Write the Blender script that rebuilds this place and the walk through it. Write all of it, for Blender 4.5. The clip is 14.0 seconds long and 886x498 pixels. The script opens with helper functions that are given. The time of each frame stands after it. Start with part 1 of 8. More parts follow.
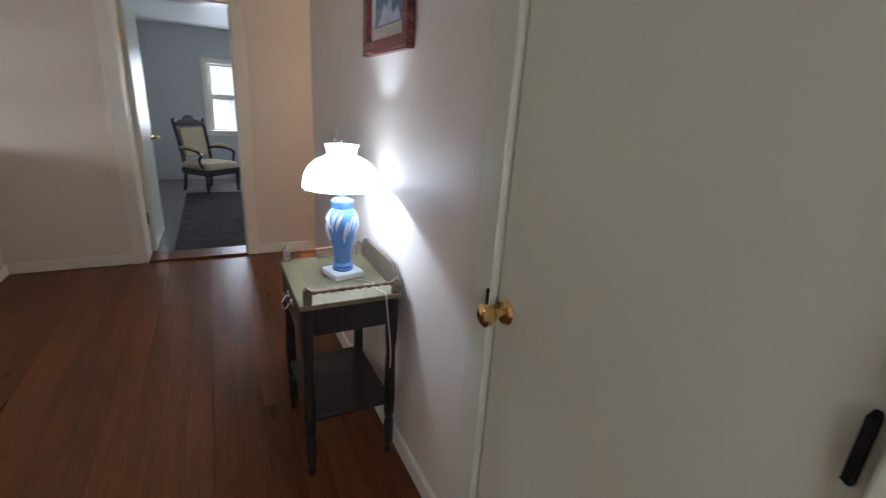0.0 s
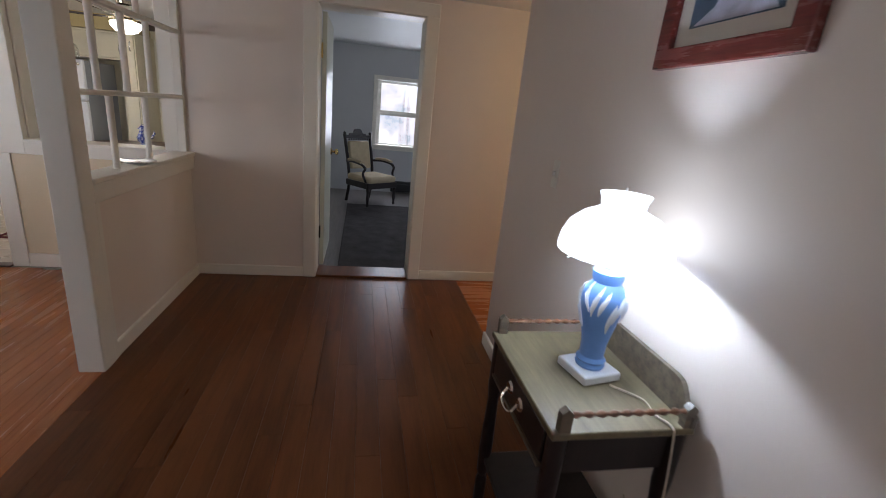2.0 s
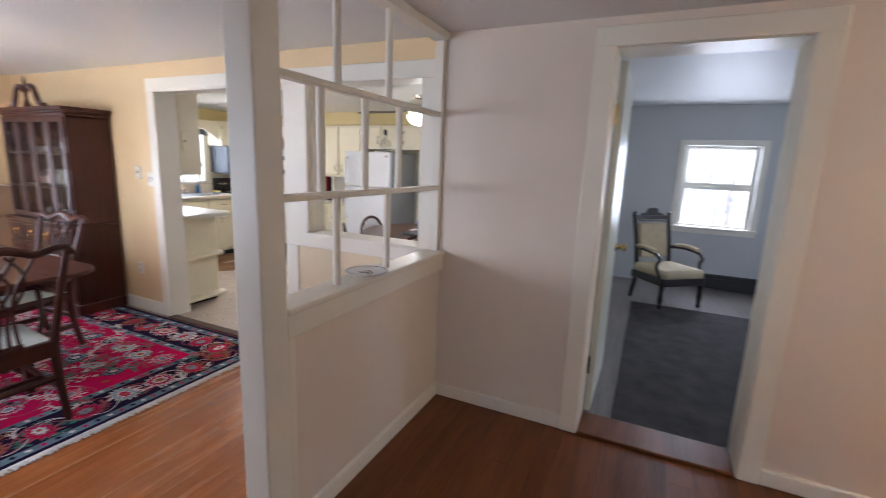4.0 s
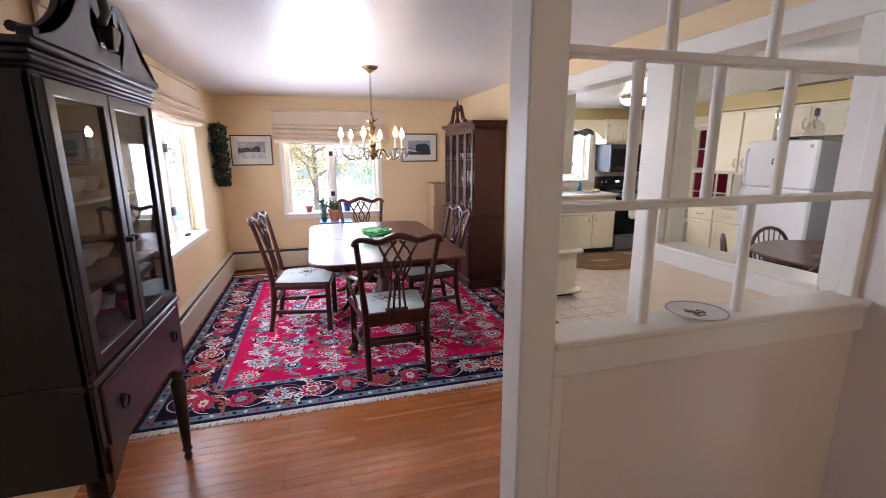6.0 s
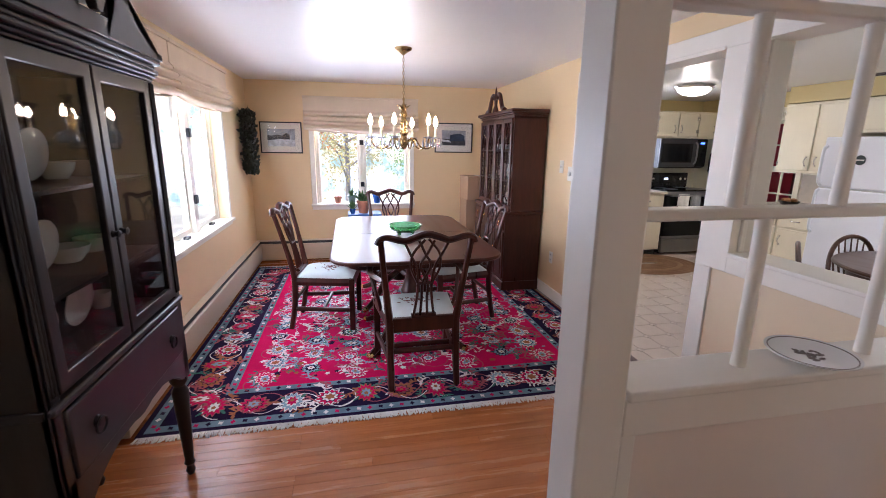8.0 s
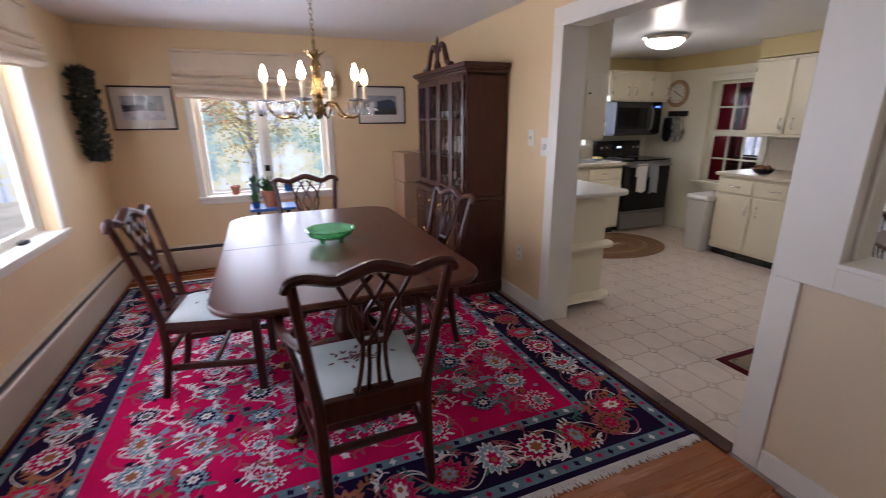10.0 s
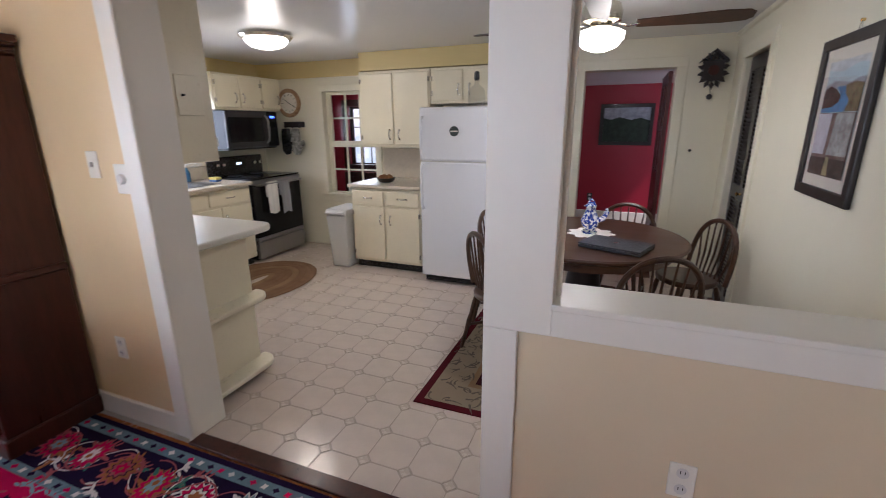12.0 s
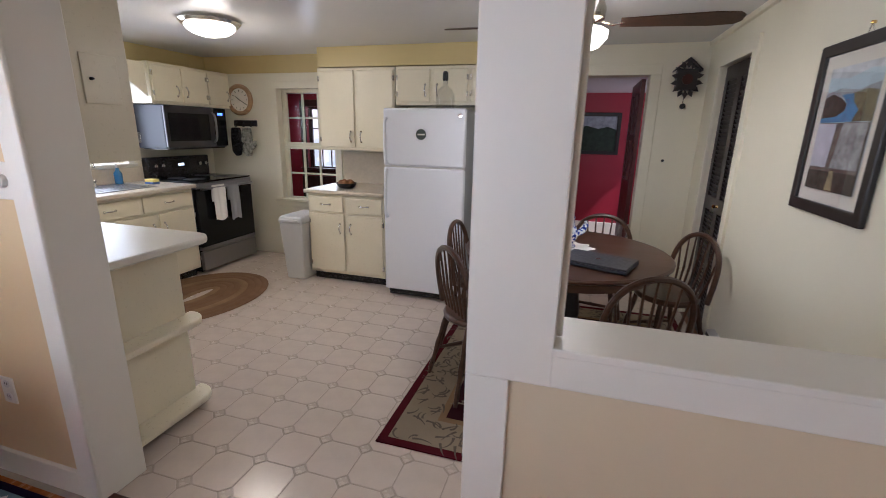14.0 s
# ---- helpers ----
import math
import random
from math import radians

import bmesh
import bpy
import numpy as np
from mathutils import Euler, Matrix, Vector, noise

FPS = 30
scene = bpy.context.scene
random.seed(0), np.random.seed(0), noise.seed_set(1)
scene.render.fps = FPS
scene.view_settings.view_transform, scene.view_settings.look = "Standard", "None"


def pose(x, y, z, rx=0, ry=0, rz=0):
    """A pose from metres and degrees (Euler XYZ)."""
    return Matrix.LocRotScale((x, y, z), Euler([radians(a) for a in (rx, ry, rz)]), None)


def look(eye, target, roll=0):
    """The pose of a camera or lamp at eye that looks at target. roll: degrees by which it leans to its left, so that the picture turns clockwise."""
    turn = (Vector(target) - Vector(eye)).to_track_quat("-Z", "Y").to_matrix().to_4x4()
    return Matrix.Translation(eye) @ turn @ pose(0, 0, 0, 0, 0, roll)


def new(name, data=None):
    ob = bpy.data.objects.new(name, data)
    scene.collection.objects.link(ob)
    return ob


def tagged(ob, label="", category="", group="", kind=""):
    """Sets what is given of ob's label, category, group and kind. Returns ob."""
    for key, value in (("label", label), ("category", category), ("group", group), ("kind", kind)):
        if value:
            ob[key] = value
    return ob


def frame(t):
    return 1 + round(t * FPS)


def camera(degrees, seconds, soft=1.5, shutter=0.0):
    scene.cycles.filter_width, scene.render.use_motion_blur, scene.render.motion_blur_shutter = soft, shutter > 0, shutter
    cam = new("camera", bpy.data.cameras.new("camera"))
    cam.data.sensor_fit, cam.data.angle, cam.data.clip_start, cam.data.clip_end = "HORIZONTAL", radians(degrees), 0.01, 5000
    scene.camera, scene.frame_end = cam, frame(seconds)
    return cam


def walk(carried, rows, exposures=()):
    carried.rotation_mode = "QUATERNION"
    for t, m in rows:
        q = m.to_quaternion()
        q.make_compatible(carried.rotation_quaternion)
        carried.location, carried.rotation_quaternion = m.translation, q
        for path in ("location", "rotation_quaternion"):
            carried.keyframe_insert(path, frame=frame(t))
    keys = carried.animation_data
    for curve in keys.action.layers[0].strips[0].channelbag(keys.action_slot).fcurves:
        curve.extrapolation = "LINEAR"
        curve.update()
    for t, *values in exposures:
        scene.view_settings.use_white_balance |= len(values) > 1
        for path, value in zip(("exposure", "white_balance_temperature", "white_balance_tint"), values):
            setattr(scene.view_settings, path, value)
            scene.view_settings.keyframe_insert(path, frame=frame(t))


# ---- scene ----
cam = camera(90.4, 14.0, 0.9, 0.3)
PATH = [
    (0, (0.155, 0.33, 1.41), (1.044, 2.013, 0.795), 3.7),
    (0.5, (0.128, 0.364, 1.397), (0.706, 2.168, 0.756), 4.9),
    (1, (0.035, 0.503, 1.388), (0.461, 2.355, 0.765), 5.6),
    (1.5, (-0.07, 0.724, 1.424), (0.345, 2.587, 0.824), 5.1),
    (2, (-0.085, 0.974, 1.401), (0.299, 2.848, 0.818), 5.8),
    (2.5, (-0.097, 1.265, 1.426), (0.158, 3.195, 0.966), 5.2),
    (3, (-0.167, 1.572, 1.424), (-0.134, 3.529, 1.008), 4.2),
    (3.5, (-0.215, 1.869, 1.464), (-0.453, 3.812, 1.052), 2.8),
    (4, (-0.19, 2.146, 1.482), (-1.014, 3.928, 1.102), 2.3),
    (4.2, (-0.167, 2.204, 1.476), (-1.229, 3.855, 1.09), 2.0),
    (6.3, (-0.252, 2.646, 1.496), (-2.152, 3.1, 1.069), -0.2),
    (6.5, (-0.254, 2.65, 1.494), (-2.162, 3.068, 1.065), 0.0),
    (7, (-0.26, 2.644, 1.497), (-2.175, 3.028, 1.066), 0.6),
    (7.2, (-0.274, 2.651, 1.493), (-2.189, 3.031, 1.06), 0.7),
    (9.3, (-1.203, 2.738, 1.466), (-3.084, 3.17, 0.94), 0.3),
    (9.5, (-1.289, 2.752, 1.462), (-3.168, 3.181, 0.928), -0.1),
    (10, (-1.589, 2.799, 1.445), (-3.367, 3.514, 0.872), -0.5),
    (10.3, (-1.736, 2.864, 1.437), (-3.374, 3.851, 0.851), -0.5),
    (10.5, (-1.85, 2.912, 1.468), (-3.368, 4.064, 0.864), -1.0),
    (11, (-2.013, 3.119, 1.457), (-3.248, 4.58, 0.874), -1.2),
    (11.5, (-2.125, 3.282, 1.452), (-3.118, 4.928, 0.899), -0.4),
    (11.8, (-2.207, 3.344, 1.445), (-3.035, 5.081, 0.899), 0.4),
    (12, (-2.263, 3.375, 1.457), (-2.974, 5.163, 0.912), -0.4),
    (12.5, (-2.34, 3.41, 1.463), (-2.869, 5.259, 0.914), -0.2),
    (13, (-2.312, 3.457, 1.466), (-2.816, 5.316, 0.926), 0.5),
    (13.5, (-2.301, 3.506, 1.456), (-2.812, 5.365, 0.926), 0.8),
    (14, (-2.393, 3.631, 1.434), (-2.944, 5.482, 0.914), 1.2),
]
EXPOSURES = [(0, 0.1, 5550, 9), (1.0, 0.02, 5650, 10), (2.0, -0.35, 5800, 13), (2.5, -0.3, 5950, 15), (3.0, -0.08, 6800, 24), (3.5, 0.38, 6300, 18), (4.0, 0.42, 5500, 14), (4.2, 0.42, 5500, 14), (6.5, 0.30, 5600, 20), (7.2, 0.30, 5550, 20), (9.5, -0.24, 5400, 20), (10.0, -0.42, 5550, 20), (10.5, -0.05, 5800, 18), (11.0, -0.1, 5800, 17), (11.5, -0.08, 5550, 17), (12.5, -0.08, 5450, 17), (14.0, -0.08, 5500, 17)]
walk(cam, [(t, look(eye, target, roll)) for t, eye, target, roll in PATH], EXPOSURES)

# ---- world and lights ----
world = bpy.data.worlds.new("sky")
scene.world = world
world.use_nodes = True
wn = world.node_tree.nodes
sky = wn.new("ShaderNodeTexSky")
sky.sky_type = "NISHITA"
sky.sun_disc = False
sky.sun_elevation, sky.sun_rotation = radians(52), radians(108)
world.node_tree.links.new(sky.outputs[0], wn["Background"].inputs[0])
wn["Background"].inputs[1].default_value = 0.15


def lamp(name, kind, m, power, colour, size=0.1, size_y=0.0):
    data = bpy.data.lights.new(name, kind)
    data.energy, data.color = power, colour
    if kind == "AREA":
        data.shape, data.size, data.size_y = "RECTANGLE", size, size_y or size
    elif kind == "SUN":
        data.angle = size
    else:
        data.shadow_soft_size = size
    ob = new(name, data)
    ob.matrix_world = m
    return ob


SUN = lamp("sun", "SUN", look((12, -4, 16), (0, 0, 0)), 5.0, (1.0, 0.95, 0.88), radians(4))
DAY = (0.95, 0.97, 1.0)
lamp("daylight_side_window", "AREA", look((-4.035, 1.30, 1.34), (-4.035, 3.5, 0.95)), 72, DAY, 2.30, 1.14)
lamp("daylight_end_window", "AREA", look((-6.56, 2.855, 1.30), (-4.0, 2.855, 1.0)), 36, DAY, 1.15, 1.1)
lamp("daylight_kitchen_window", "AREA", look((-6.66, 6.285, 1.48), (-5.0, 6.2, 1.1)), 20, DAY, 1.0, 0.8)
lamp("daylight_bedroom_window", "AREA", look((0.565, 8.95, 1.33), (0.5, 6.0, 0.9)), 24, DAY, 0.8, 1.0)
# Added lamp in an unseen side window, to brighten the bedroom's far wall.
lamp("daylight_bedroom_side", "AREA", look((3.36, 6.5, 1.33), (0.5, 7.2, 1.1)), 20, DAY, 1.1, 1.0)
lamp("daylight_red_room", "AREA", look((-6.35, 10.46, 1.26), (-5.5, 8.5, 1.2)), 16, DAY, 0.8, 0.9)
# Added fill through an unseen side opening, to brighten the red room.
lamp("daylight_red_side", "AREA", look((-0.95, 9.55, 1.3), (-3.0, 9.6, 1.2)), 6, DAY, 0.95, 1.1)
# Added fill for the hall, from an unseen opening behind the entry.
lamp("daylight_entry_window", "AREA", look((-0.05, -1.27, 1.35), (0.1, 2.0, 1.1)), 9, (1.0, 0.93, 0.90), 0.95, 1.1)
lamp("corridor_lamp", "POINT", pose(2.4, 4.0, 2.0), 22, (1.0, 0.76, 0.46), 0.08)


# ---- materials ----
def nodes_of(m):
    m.use_nodes = True
    return m.node_tree.nodes, m.node_tree.links, m.node_tree.nodes["Principled BSDF"]


def ramp(n, fac_from, links, stops):
    r = n.new("ShaderNodeValToRGB")
    el = r.color_ramp.elements
    while len(el) < len(stops):
        el.new(0.5)
    for e, (p, c) in zip(el, stops):
        e.position, e.color = p, (*c, 1)
    links.new(fac_from, r.inputs[0])
    return r


def noise_of(n, links, coord, scale, detail=4, rough=0.6, stretch=(1, 1, 1)):
    mp = n.new("ShaderNodeMapping")
    mp.inputs["Scale"].default_value = stretch
    links.new(coord, mp.inputs[0])
    t = n.new("ShaderNodeTexNoise")
    t.inputs["Scale"].default_value, t.inputs["Detail"].default_value, t.inputs["Roughness"].default_value = scale, detail, rough
    links.new(mp.outputs[0], t.inputs["Vector"])
    return t


def shade(c, k):
    return tuple(min(1.0, v * k) for v in c)


def surface(name, colour, rough=0.5, metal=0.0, vary=0.1, coarse=1.3, fine=60.0, bump=0.05, coat=0.0, **extra):
    """A painted, metal or cloth surface with stains at a coarse scale and relief at a fine one."""
    m = bpy.data.materials.new(name)
    n, links, b = nodes_of(m)
    tc = n.new("ShaderNodeTexCoord")
    big = noise_of(n, links, tc.outputs["Object"], coarse, 5)
    col = ramp(n, big.outputs[0], links, [(0.3, shade(colour, 1 - vary)), (0.7, shade(colour, 1 + vary * 0.6))])
    links.new(col.outputs[0], b.inputs["Base Color"])
    small = noise_of(n, links, tc.outputs["Object"], fine, 3)
    spread = 0.07 if bump > 0 else 0.0
    rr = ramp(n, small.outputs[0], links, [(0.3, (max(0.02, rough - spread),) * 3), (0.7, (min(1, rough + spread),) * 3)])
    links.new(rr.outputs[0], b.inputs["Roughness"])
    bp = n.new("ShaderNodeBump")
    bp.inputs["Strength"].default_value, bp.inputs["Distance"].default_value = bump, 0.004
    links.new(small.outputs[0], bp.inputs["Height"])
    links.new(bp.outputs[0], b.inputs["Normal"])
    b.inputs["Metallic"].default_value = metal
    b.inputs["Coat Weight"].default_value = coat
    for key, value in extra.items():
        b.inputs[key.replace("_", " ")].default_value = value
    return m


def timber(name, dark, light, rough=0.35, along=(1, 14, 14), scale=3.0, piece=0.0, coat=0.0, bump=0.02):
    """Wood with its grain along the axis of least stretch; piece: how far single boards differ."""
    m = bpy.data.materials.new(name)
    n, links, b = nodes_of(m)
    tc = n.new("ShaderNodeTexCoord")
    info = n.new("ShaderNodeObjectInfo")
    shift = n.new("ShaderNodeVectorMath")
    shift.operation = "MULTIPLY_ADD"
    links.new(info.outputs["Random"], shift.inputs[0])
    shift.inputs[1].default_value = (37.0, 19.0, 11.0)
    links.new(tc.outputs["Object"], shift.inputs[2])
    grain = noise_of(n, links, shift.outputs[0], scale, 6, 0.65, along)
    fine = noise_of(n, links, shift.outputs[0], scale * 5, 3, 0.6, along)
    mix = n.new("ShaderNodeMath")
    mix.operation = "MULTIPLY_ADD"
    links.new(fine.outputs[0], mix.inputs[0])
    mix.inputs[1].default_value = 0.35
    links.new(grain.outputs[0], mix.inputs[2])
    col = ramp(n, mix.outputs[0], links, [(0.42, dark), (0.78, light)])
    hsv = n.new("ShaderNodeHueSaturation")
    links.new(col.outputs[0], hsv.inputs["Color"])
    rng = n.new("ShaderNodeMapRange")
    links.new(info.outputs["Random"], rng.inputs[0])
    rng.inputs["To Min"].default_value, rng.inputs["To Max"].default_value = 1 - piece, 1 + piece
    links.new(rng.outputs[0], hsv.inputs["Value"])
    links.new(hsv.outputs[0], b.inputs["Base Color"])
    rr = ramp(n, grain.outputs[0], links, [(0.3, (max(0.03, rough - 0.03),) * 3), (0.7, (rough + 0.05,) * 3)])
    links.new(rr.outputs[0], b.inputs["Roughness"])
    bp = n.new("ShaderNodeBump")
    bp.inputs["Strength"].default_value, bp.inputs["Distance"].default_value = bump, 0.003
    links.new(fine.outputs[0], bp.inputs["Height"])
    links.new(bp.outputs[0], b.inputs["Normal"])
    b.inputs["Coat Weight"].default_value = coat
    return m


def glow(name, colour, strength):
    m = bpy.data.materials.new(name)
    n, links, b = nodes_of(m)
    b.inputs["Base Color"].default_value = (*colour, 1)
    b.inputs["Emission Color"].default_value = (*colour, 1)
    b.inputs["Emission Strength"].default_value = strength
    return m


def clear(name, tint=(1, 1, 1), rough=0.0, ior=1.45, edge=0.55):
    """Thin glass: mostly see-through, with a Fresnel gloss."""
    m = bpy.data.materials.new(name)
    m.use_nodes = True
    n, links = m.node_tree.nodes, m.node_tree.links
    n.remove(n["Principled BSDF"])
    through_it, gloss, mix, fr, power, scale = (n.new("ShaderNode" + k) for k in ("BsdfTransparent", "BsdfGlossy", "MixShader", "LayerWeight", "Math", "Math"))
    through_it.inputs[0].default_value = (*tint, 1)
    gloss.inputs["Roughness"].default_value = rough
    fr.inputs[0].default_value = 0.5
    power.operation, power.inputs[1].default_value = "POWER", 4.0
    scale.operation, scale.inputs[1].default_value, scale.inputs[2].default_value = "MULTIPLY_ADD", edge, ((ior - 1) / (ior + 1)) ** 2
    links.new(fr.outputs["Facing"], power.inputs[0])
    links.new(power.outputs[0], scale.inputs[0])
    links.new(scale.outputs[0], mix.inputs[0])
    links.new(through_it.outputs[0], mix.inputs[1])
    links.new(gloss.outputs[0], mix.inputs[2])
    links.new(mix.outputs[0], n["Material Output"].inputs[0])
    return m


WHITE_WALL = surface("hall_wall_paint", (0.76, 0.675, 0.59), 0.42, vary=0.05, coarse=0.9, fine=160, bump=0.03)
YELLOW_WALL = surface("yellow_wall_paint", (0.76, 0.58, 0.33), 0.45, vary=0.06, coarse=0.8, fine=160, bump=0.03)
CREAM_WALL = surface("cream_kitchen_paint", (0.79, 0.75, 0.60), 0.4, vary=0.05, coarse=0.9, fine=160, bump=0.03)
BEIGE_PANEL = surface("beige_panel_paint", (0.72, 0.60, 0.41), 0.4, vary=0.05, coarse=1.2, fine=120, bump=0.05)
GREY_WALL = surface("grey_bedroom_paint", (0.53, 0.535, 0.54), 0.5, vary=0.05, coarse=0.9, fine=160, bump=0.03)
RED_WALL = surface("red_wall_paint", (0.36, 0.020, 0.042), 0.4, vary=0.08, coarse=0.9, fine=160, bump=0.03)
TRIM = surface("white_gloss_trim", (0.80, 0.765, 0.675), 0.4, vary=0.04, coarse=1.5, fine=7, bump=0.0)
CEILING = surface("ceiling_paint", (0.74, 0.73, 0.72), 0.35, vary=0.03, coarse=0.7, fine=4, bump=0.0)
KITCHEN_CEILING = surface("kitchen_ceiling_paint", (0.76, 0.76, 0.76), 0.27, vary=0.03, coarse=0.7, fine=4, bump=0.0, Specular_IOR_Level=0.22)
FLAT_CEILING = surface("flat_ceiling_paint", (0.80, 0.80, 0.80), 0.55, vary=0.03, coarse=0.7, fine=4, bump=0.0)
DOOR_PAINT = surface("white_door_paint", (0.68, 0.68, 0.56), 0.35, vary=0.04, coarse=1.0, fine=60, bump=0.05)
CABINET = surface("cream_cabinet_paint", (0.80, 0.735, 0.555), 0.32, vary=0.05, coarse=2.0, fine=60, bump=0.02)
HALL_WOOD = timber("dark_oak_boards", (0.068, 0.0235, 0.0082), (0.17, 0.060, 0.0195), 0.30, (5, 0.5, 5), 1.6, 0.05, 0.0, 0.0)
HALL_WOOD.node_tree.nodes["Principled BSDF"].inputs["Specular IOR Level"].default_value = 0.22
OAK_WOOD = timber("orange_oak_strips", (0.27, 0.080, 0.022), (0.42, 0.145, 0.042), 0.25, (7, 0.5, 7), 2.2, 0.09, 0.0)
CROSS_OAK = timber("corridor_oak_strips", (0.27, 0.080, 0.022), (0.42, 0.145, 0.042), 0.26, (0.5, 7, 7), 2.2, 0.09, 0.0)
MAHOGANY = timber("mahogany", (0.026, 0.0068, 0.0045), (0.060, 0.0155, 0.0095), 0.30, (6, 6, 0.8), 3.0, 0.06, 0.05, 0.004)
TABLE_WOOD = timber("mahogany_tabletop", (0.058, 0.018, 0.011), (0.095, 0.029, 0.017), 0.30, (0.6, 6, 6), 2.0, 0.0, 0.0, 0.0)
for wood_ in (MAHOGANY, TABLE_WOOD):
    wood_.node_tree.nodes["Principled BSDF"].inputs["Specular IOR Level"].default_value = 0.32
BLACK_WOOD = timber("black_stained_wood", (0.008, 0.006, 0.006), (0.020, 0.014, 0.014), 0.34, (6, 6, 0.8), 3.0, 0.0, 0.05)
WASH_WOOD = timber("grey_brown_washstand_wood", (0.045, 0.034, 0.026), (0.14, 0.11, 0.075), 0.38, (10, 1, 10), 3.0, 0.0, 0.1)
KITCHEN_OAK = timber("brown_oak", (0.055, 0.024, 0.012), (0.19, 0.085, 0.042), 0.32, (1, 12, 12), 3.0, 0.08, 0.2)
BLACK_IRON = surface("black_iron", (0.015, 0.015, 0.016), 0.45, 0.6)
BRASS = surface("polished_brass", (0.78, 0.55, 0.22), 0.18, 1.0, vary=0.08, fine=30)
CHROME = surface("polished_nickel", (0.75, 0.74, 0.72), 0.16, 1.0, vary=0.05)
DARK_STEEL = surface("black_stainless_steel", (0.11, 0.112, 0.12), 0.36, 1.0, vary=0.06, coarse=3, bump=0.0)
FAN_METAL = surface("antique_nickel", (0.62, 0.58, 0.48), 0.22, 1.0, vary=0.15, fine=30)
STEEL = surface("brushed_stainless_steel", (0.34, 0.34, 0.35), 0.32, 1.0, vary=0.06, coarse=3, bump=0.0)
WINDOW_GLASS = clear("window_glass", ior=1.2, edge=0.10)
PICTURE_GLASS = clear("picture_glass")


# ---- building blocks ----
def add_box(bm, x0, x1, y0, y1, z0, z1, m=None):
    vs = [bm.verts.new((x, y, z)) for z in (z0, z1) for y in (y0, y1) for x in (x0, x1)]
    for f in ((0, 2, 3, 1), (4, 5, 7, 6), (0, 1, 5, 4), (2, 6, 7, 3), (0, 4, 6, 2), (1, 3, 7, 5)):
        bm.faces.new([vs[i] for i in f])
    if m is not None:
        for v in vs:
            v.co = m @ v.co
    return vs


def box(x0, x1, y0, y1, z0, z1, m=None):
    bm = bmesh.new()
    add_box(bm, x0, x1, y0, y1, z0, z1, m)
    return bm


def add_tube(bm, points, radius, sides=8, closed=False, flat=1.0):
    """A round or flattened bar along points; radius may be one number or one for each point."""
    pts = [Vector(p) for p in points]
    n = len(pts)
    radii = radius if isinstance(radius, (list, tuple)) else [radius] * n
    rings, up = [], None
    for i, p in enumerate(pts):
        a = pts[i - 1] if (i or closed) else pts[0]
        b = pts[(i + 1) % n] if (i < n - 1 or closed) else pts[-1]
        d = (b - a).normalized()
        if up is None:
            up = Vector((0, 0, 1)) if abs(d.z) < 0.9 else Vector((1, 0, 0))
        side = d.cross(up)
        if side.length < 1e-5:
            side = d.orthogonal()
        side.normalize()
        up = side.cross(d).normalized()
        rings.append([bm.verts.new(p + (side * math.cos(2 * math.pi * k / sides) + up * flat * math.sin(2 * math.pi * k / sides)) * radii[i]) for k in range(sides)])
    for i in range(n if closed else n - 1):
        r, q = rings[i], rings[(i + 1) % n]
        for k in range(sides):
            bm.faces.new((r[k], r[(k + 1) % sides], q[(k + 1) % sides], q[k]))
    if not closed:
        bm.faces.new(rings[0][::-1])
        bm.faces.new(rings[-1])


def tube(points, radius, sides=8, closed=False, flat=1.0):
    bm = bmesh.new()
    add_tube(bm, points, radius, sides, closed, flat)
    return bm


def add_lathe(bm, profile, at=(0, 0, 0), sides=20, m=None, wave=0.0, waves=0):
    """Turns (radius, height) pairs round the upright axis through at; wave makes fluted rims."""
    rings = []
    for r, z in profile:
        ring = []
        for k in range(sides):
            a = 2 * math.pi * k / sides
            rr = r * (1 + wave * math.cos(waves * a)) if waves else r
            v = Vector((rr * math.cos(a), rr * math.sin(a), z))
            if m is not None:
                v = m @ v
            ring.append(bm.verts.new(v + Vector(at)))
        rings.append(ring)
    for r, q in zip(rings, rings[1:]):
        for k in range(sides):
            bm.faces.new((r[k], r[(k + 1) % sides], q[(k + 1) % sides], q[k]))
    bm.faces.new(rings[0][::-1])
    bm.faces.new(rings[-1])


def lathe(profile, at=(0, 0, 0), sides=20, m=None, wave=0.0, waves=0):
    bm = bmesh.new()
    add_lathe(bm, profile, at, sides, m, wave, waves)
    return bm


def add_plate(bm, outline, thick, m=None, z=0.0):
    """A flat plate with the given (x, y) outline, from z up to z + thick."""
    lo = [bm.verts.new((x, y, z)) for x, y in outline]
    hi = [bm.verts.new((x, y, z + thick)) for x, y in outline]
    bm.faces.new(lo[::-1])
    bm.faces.new(hi)
    k = len(lo)
    for i in range(k):
        bm.faces.new((lo[i], lo[(i + 1) % k], hi[(i + 1) % k], hi[i]))
    if m is not None:
        for v in lo + hi:
            v.co = m @ v.co


def plate(outline, thick, m=None, z=0.0):
    bm = bmesh.new()
    add_plate(bm, outline, thick, m, z)
    return bm


def finish(name, bm, material, bevel=0.0, smooth=35):
    bmesh.ops.recalc_face_normals(bm, faces=bm.faces[:])
    me = bpy.data.meshes.new(name)
    bm.to_mesh(me)
    bm.free()
    me.materials.append(material)
    if smooth:
        me.shade_smooth()
        me.set_sharp_from_angle(angle=radians(smooth))
    ob = new(name, me)
    if bevel:
        mod = ob.modifiers.new("bevel", "BEVEL")
        mod.width, mod.segments, mod.limit_method, mod.angle_limit = bevel, 2, "ANGLE", radians(40)
    return ob


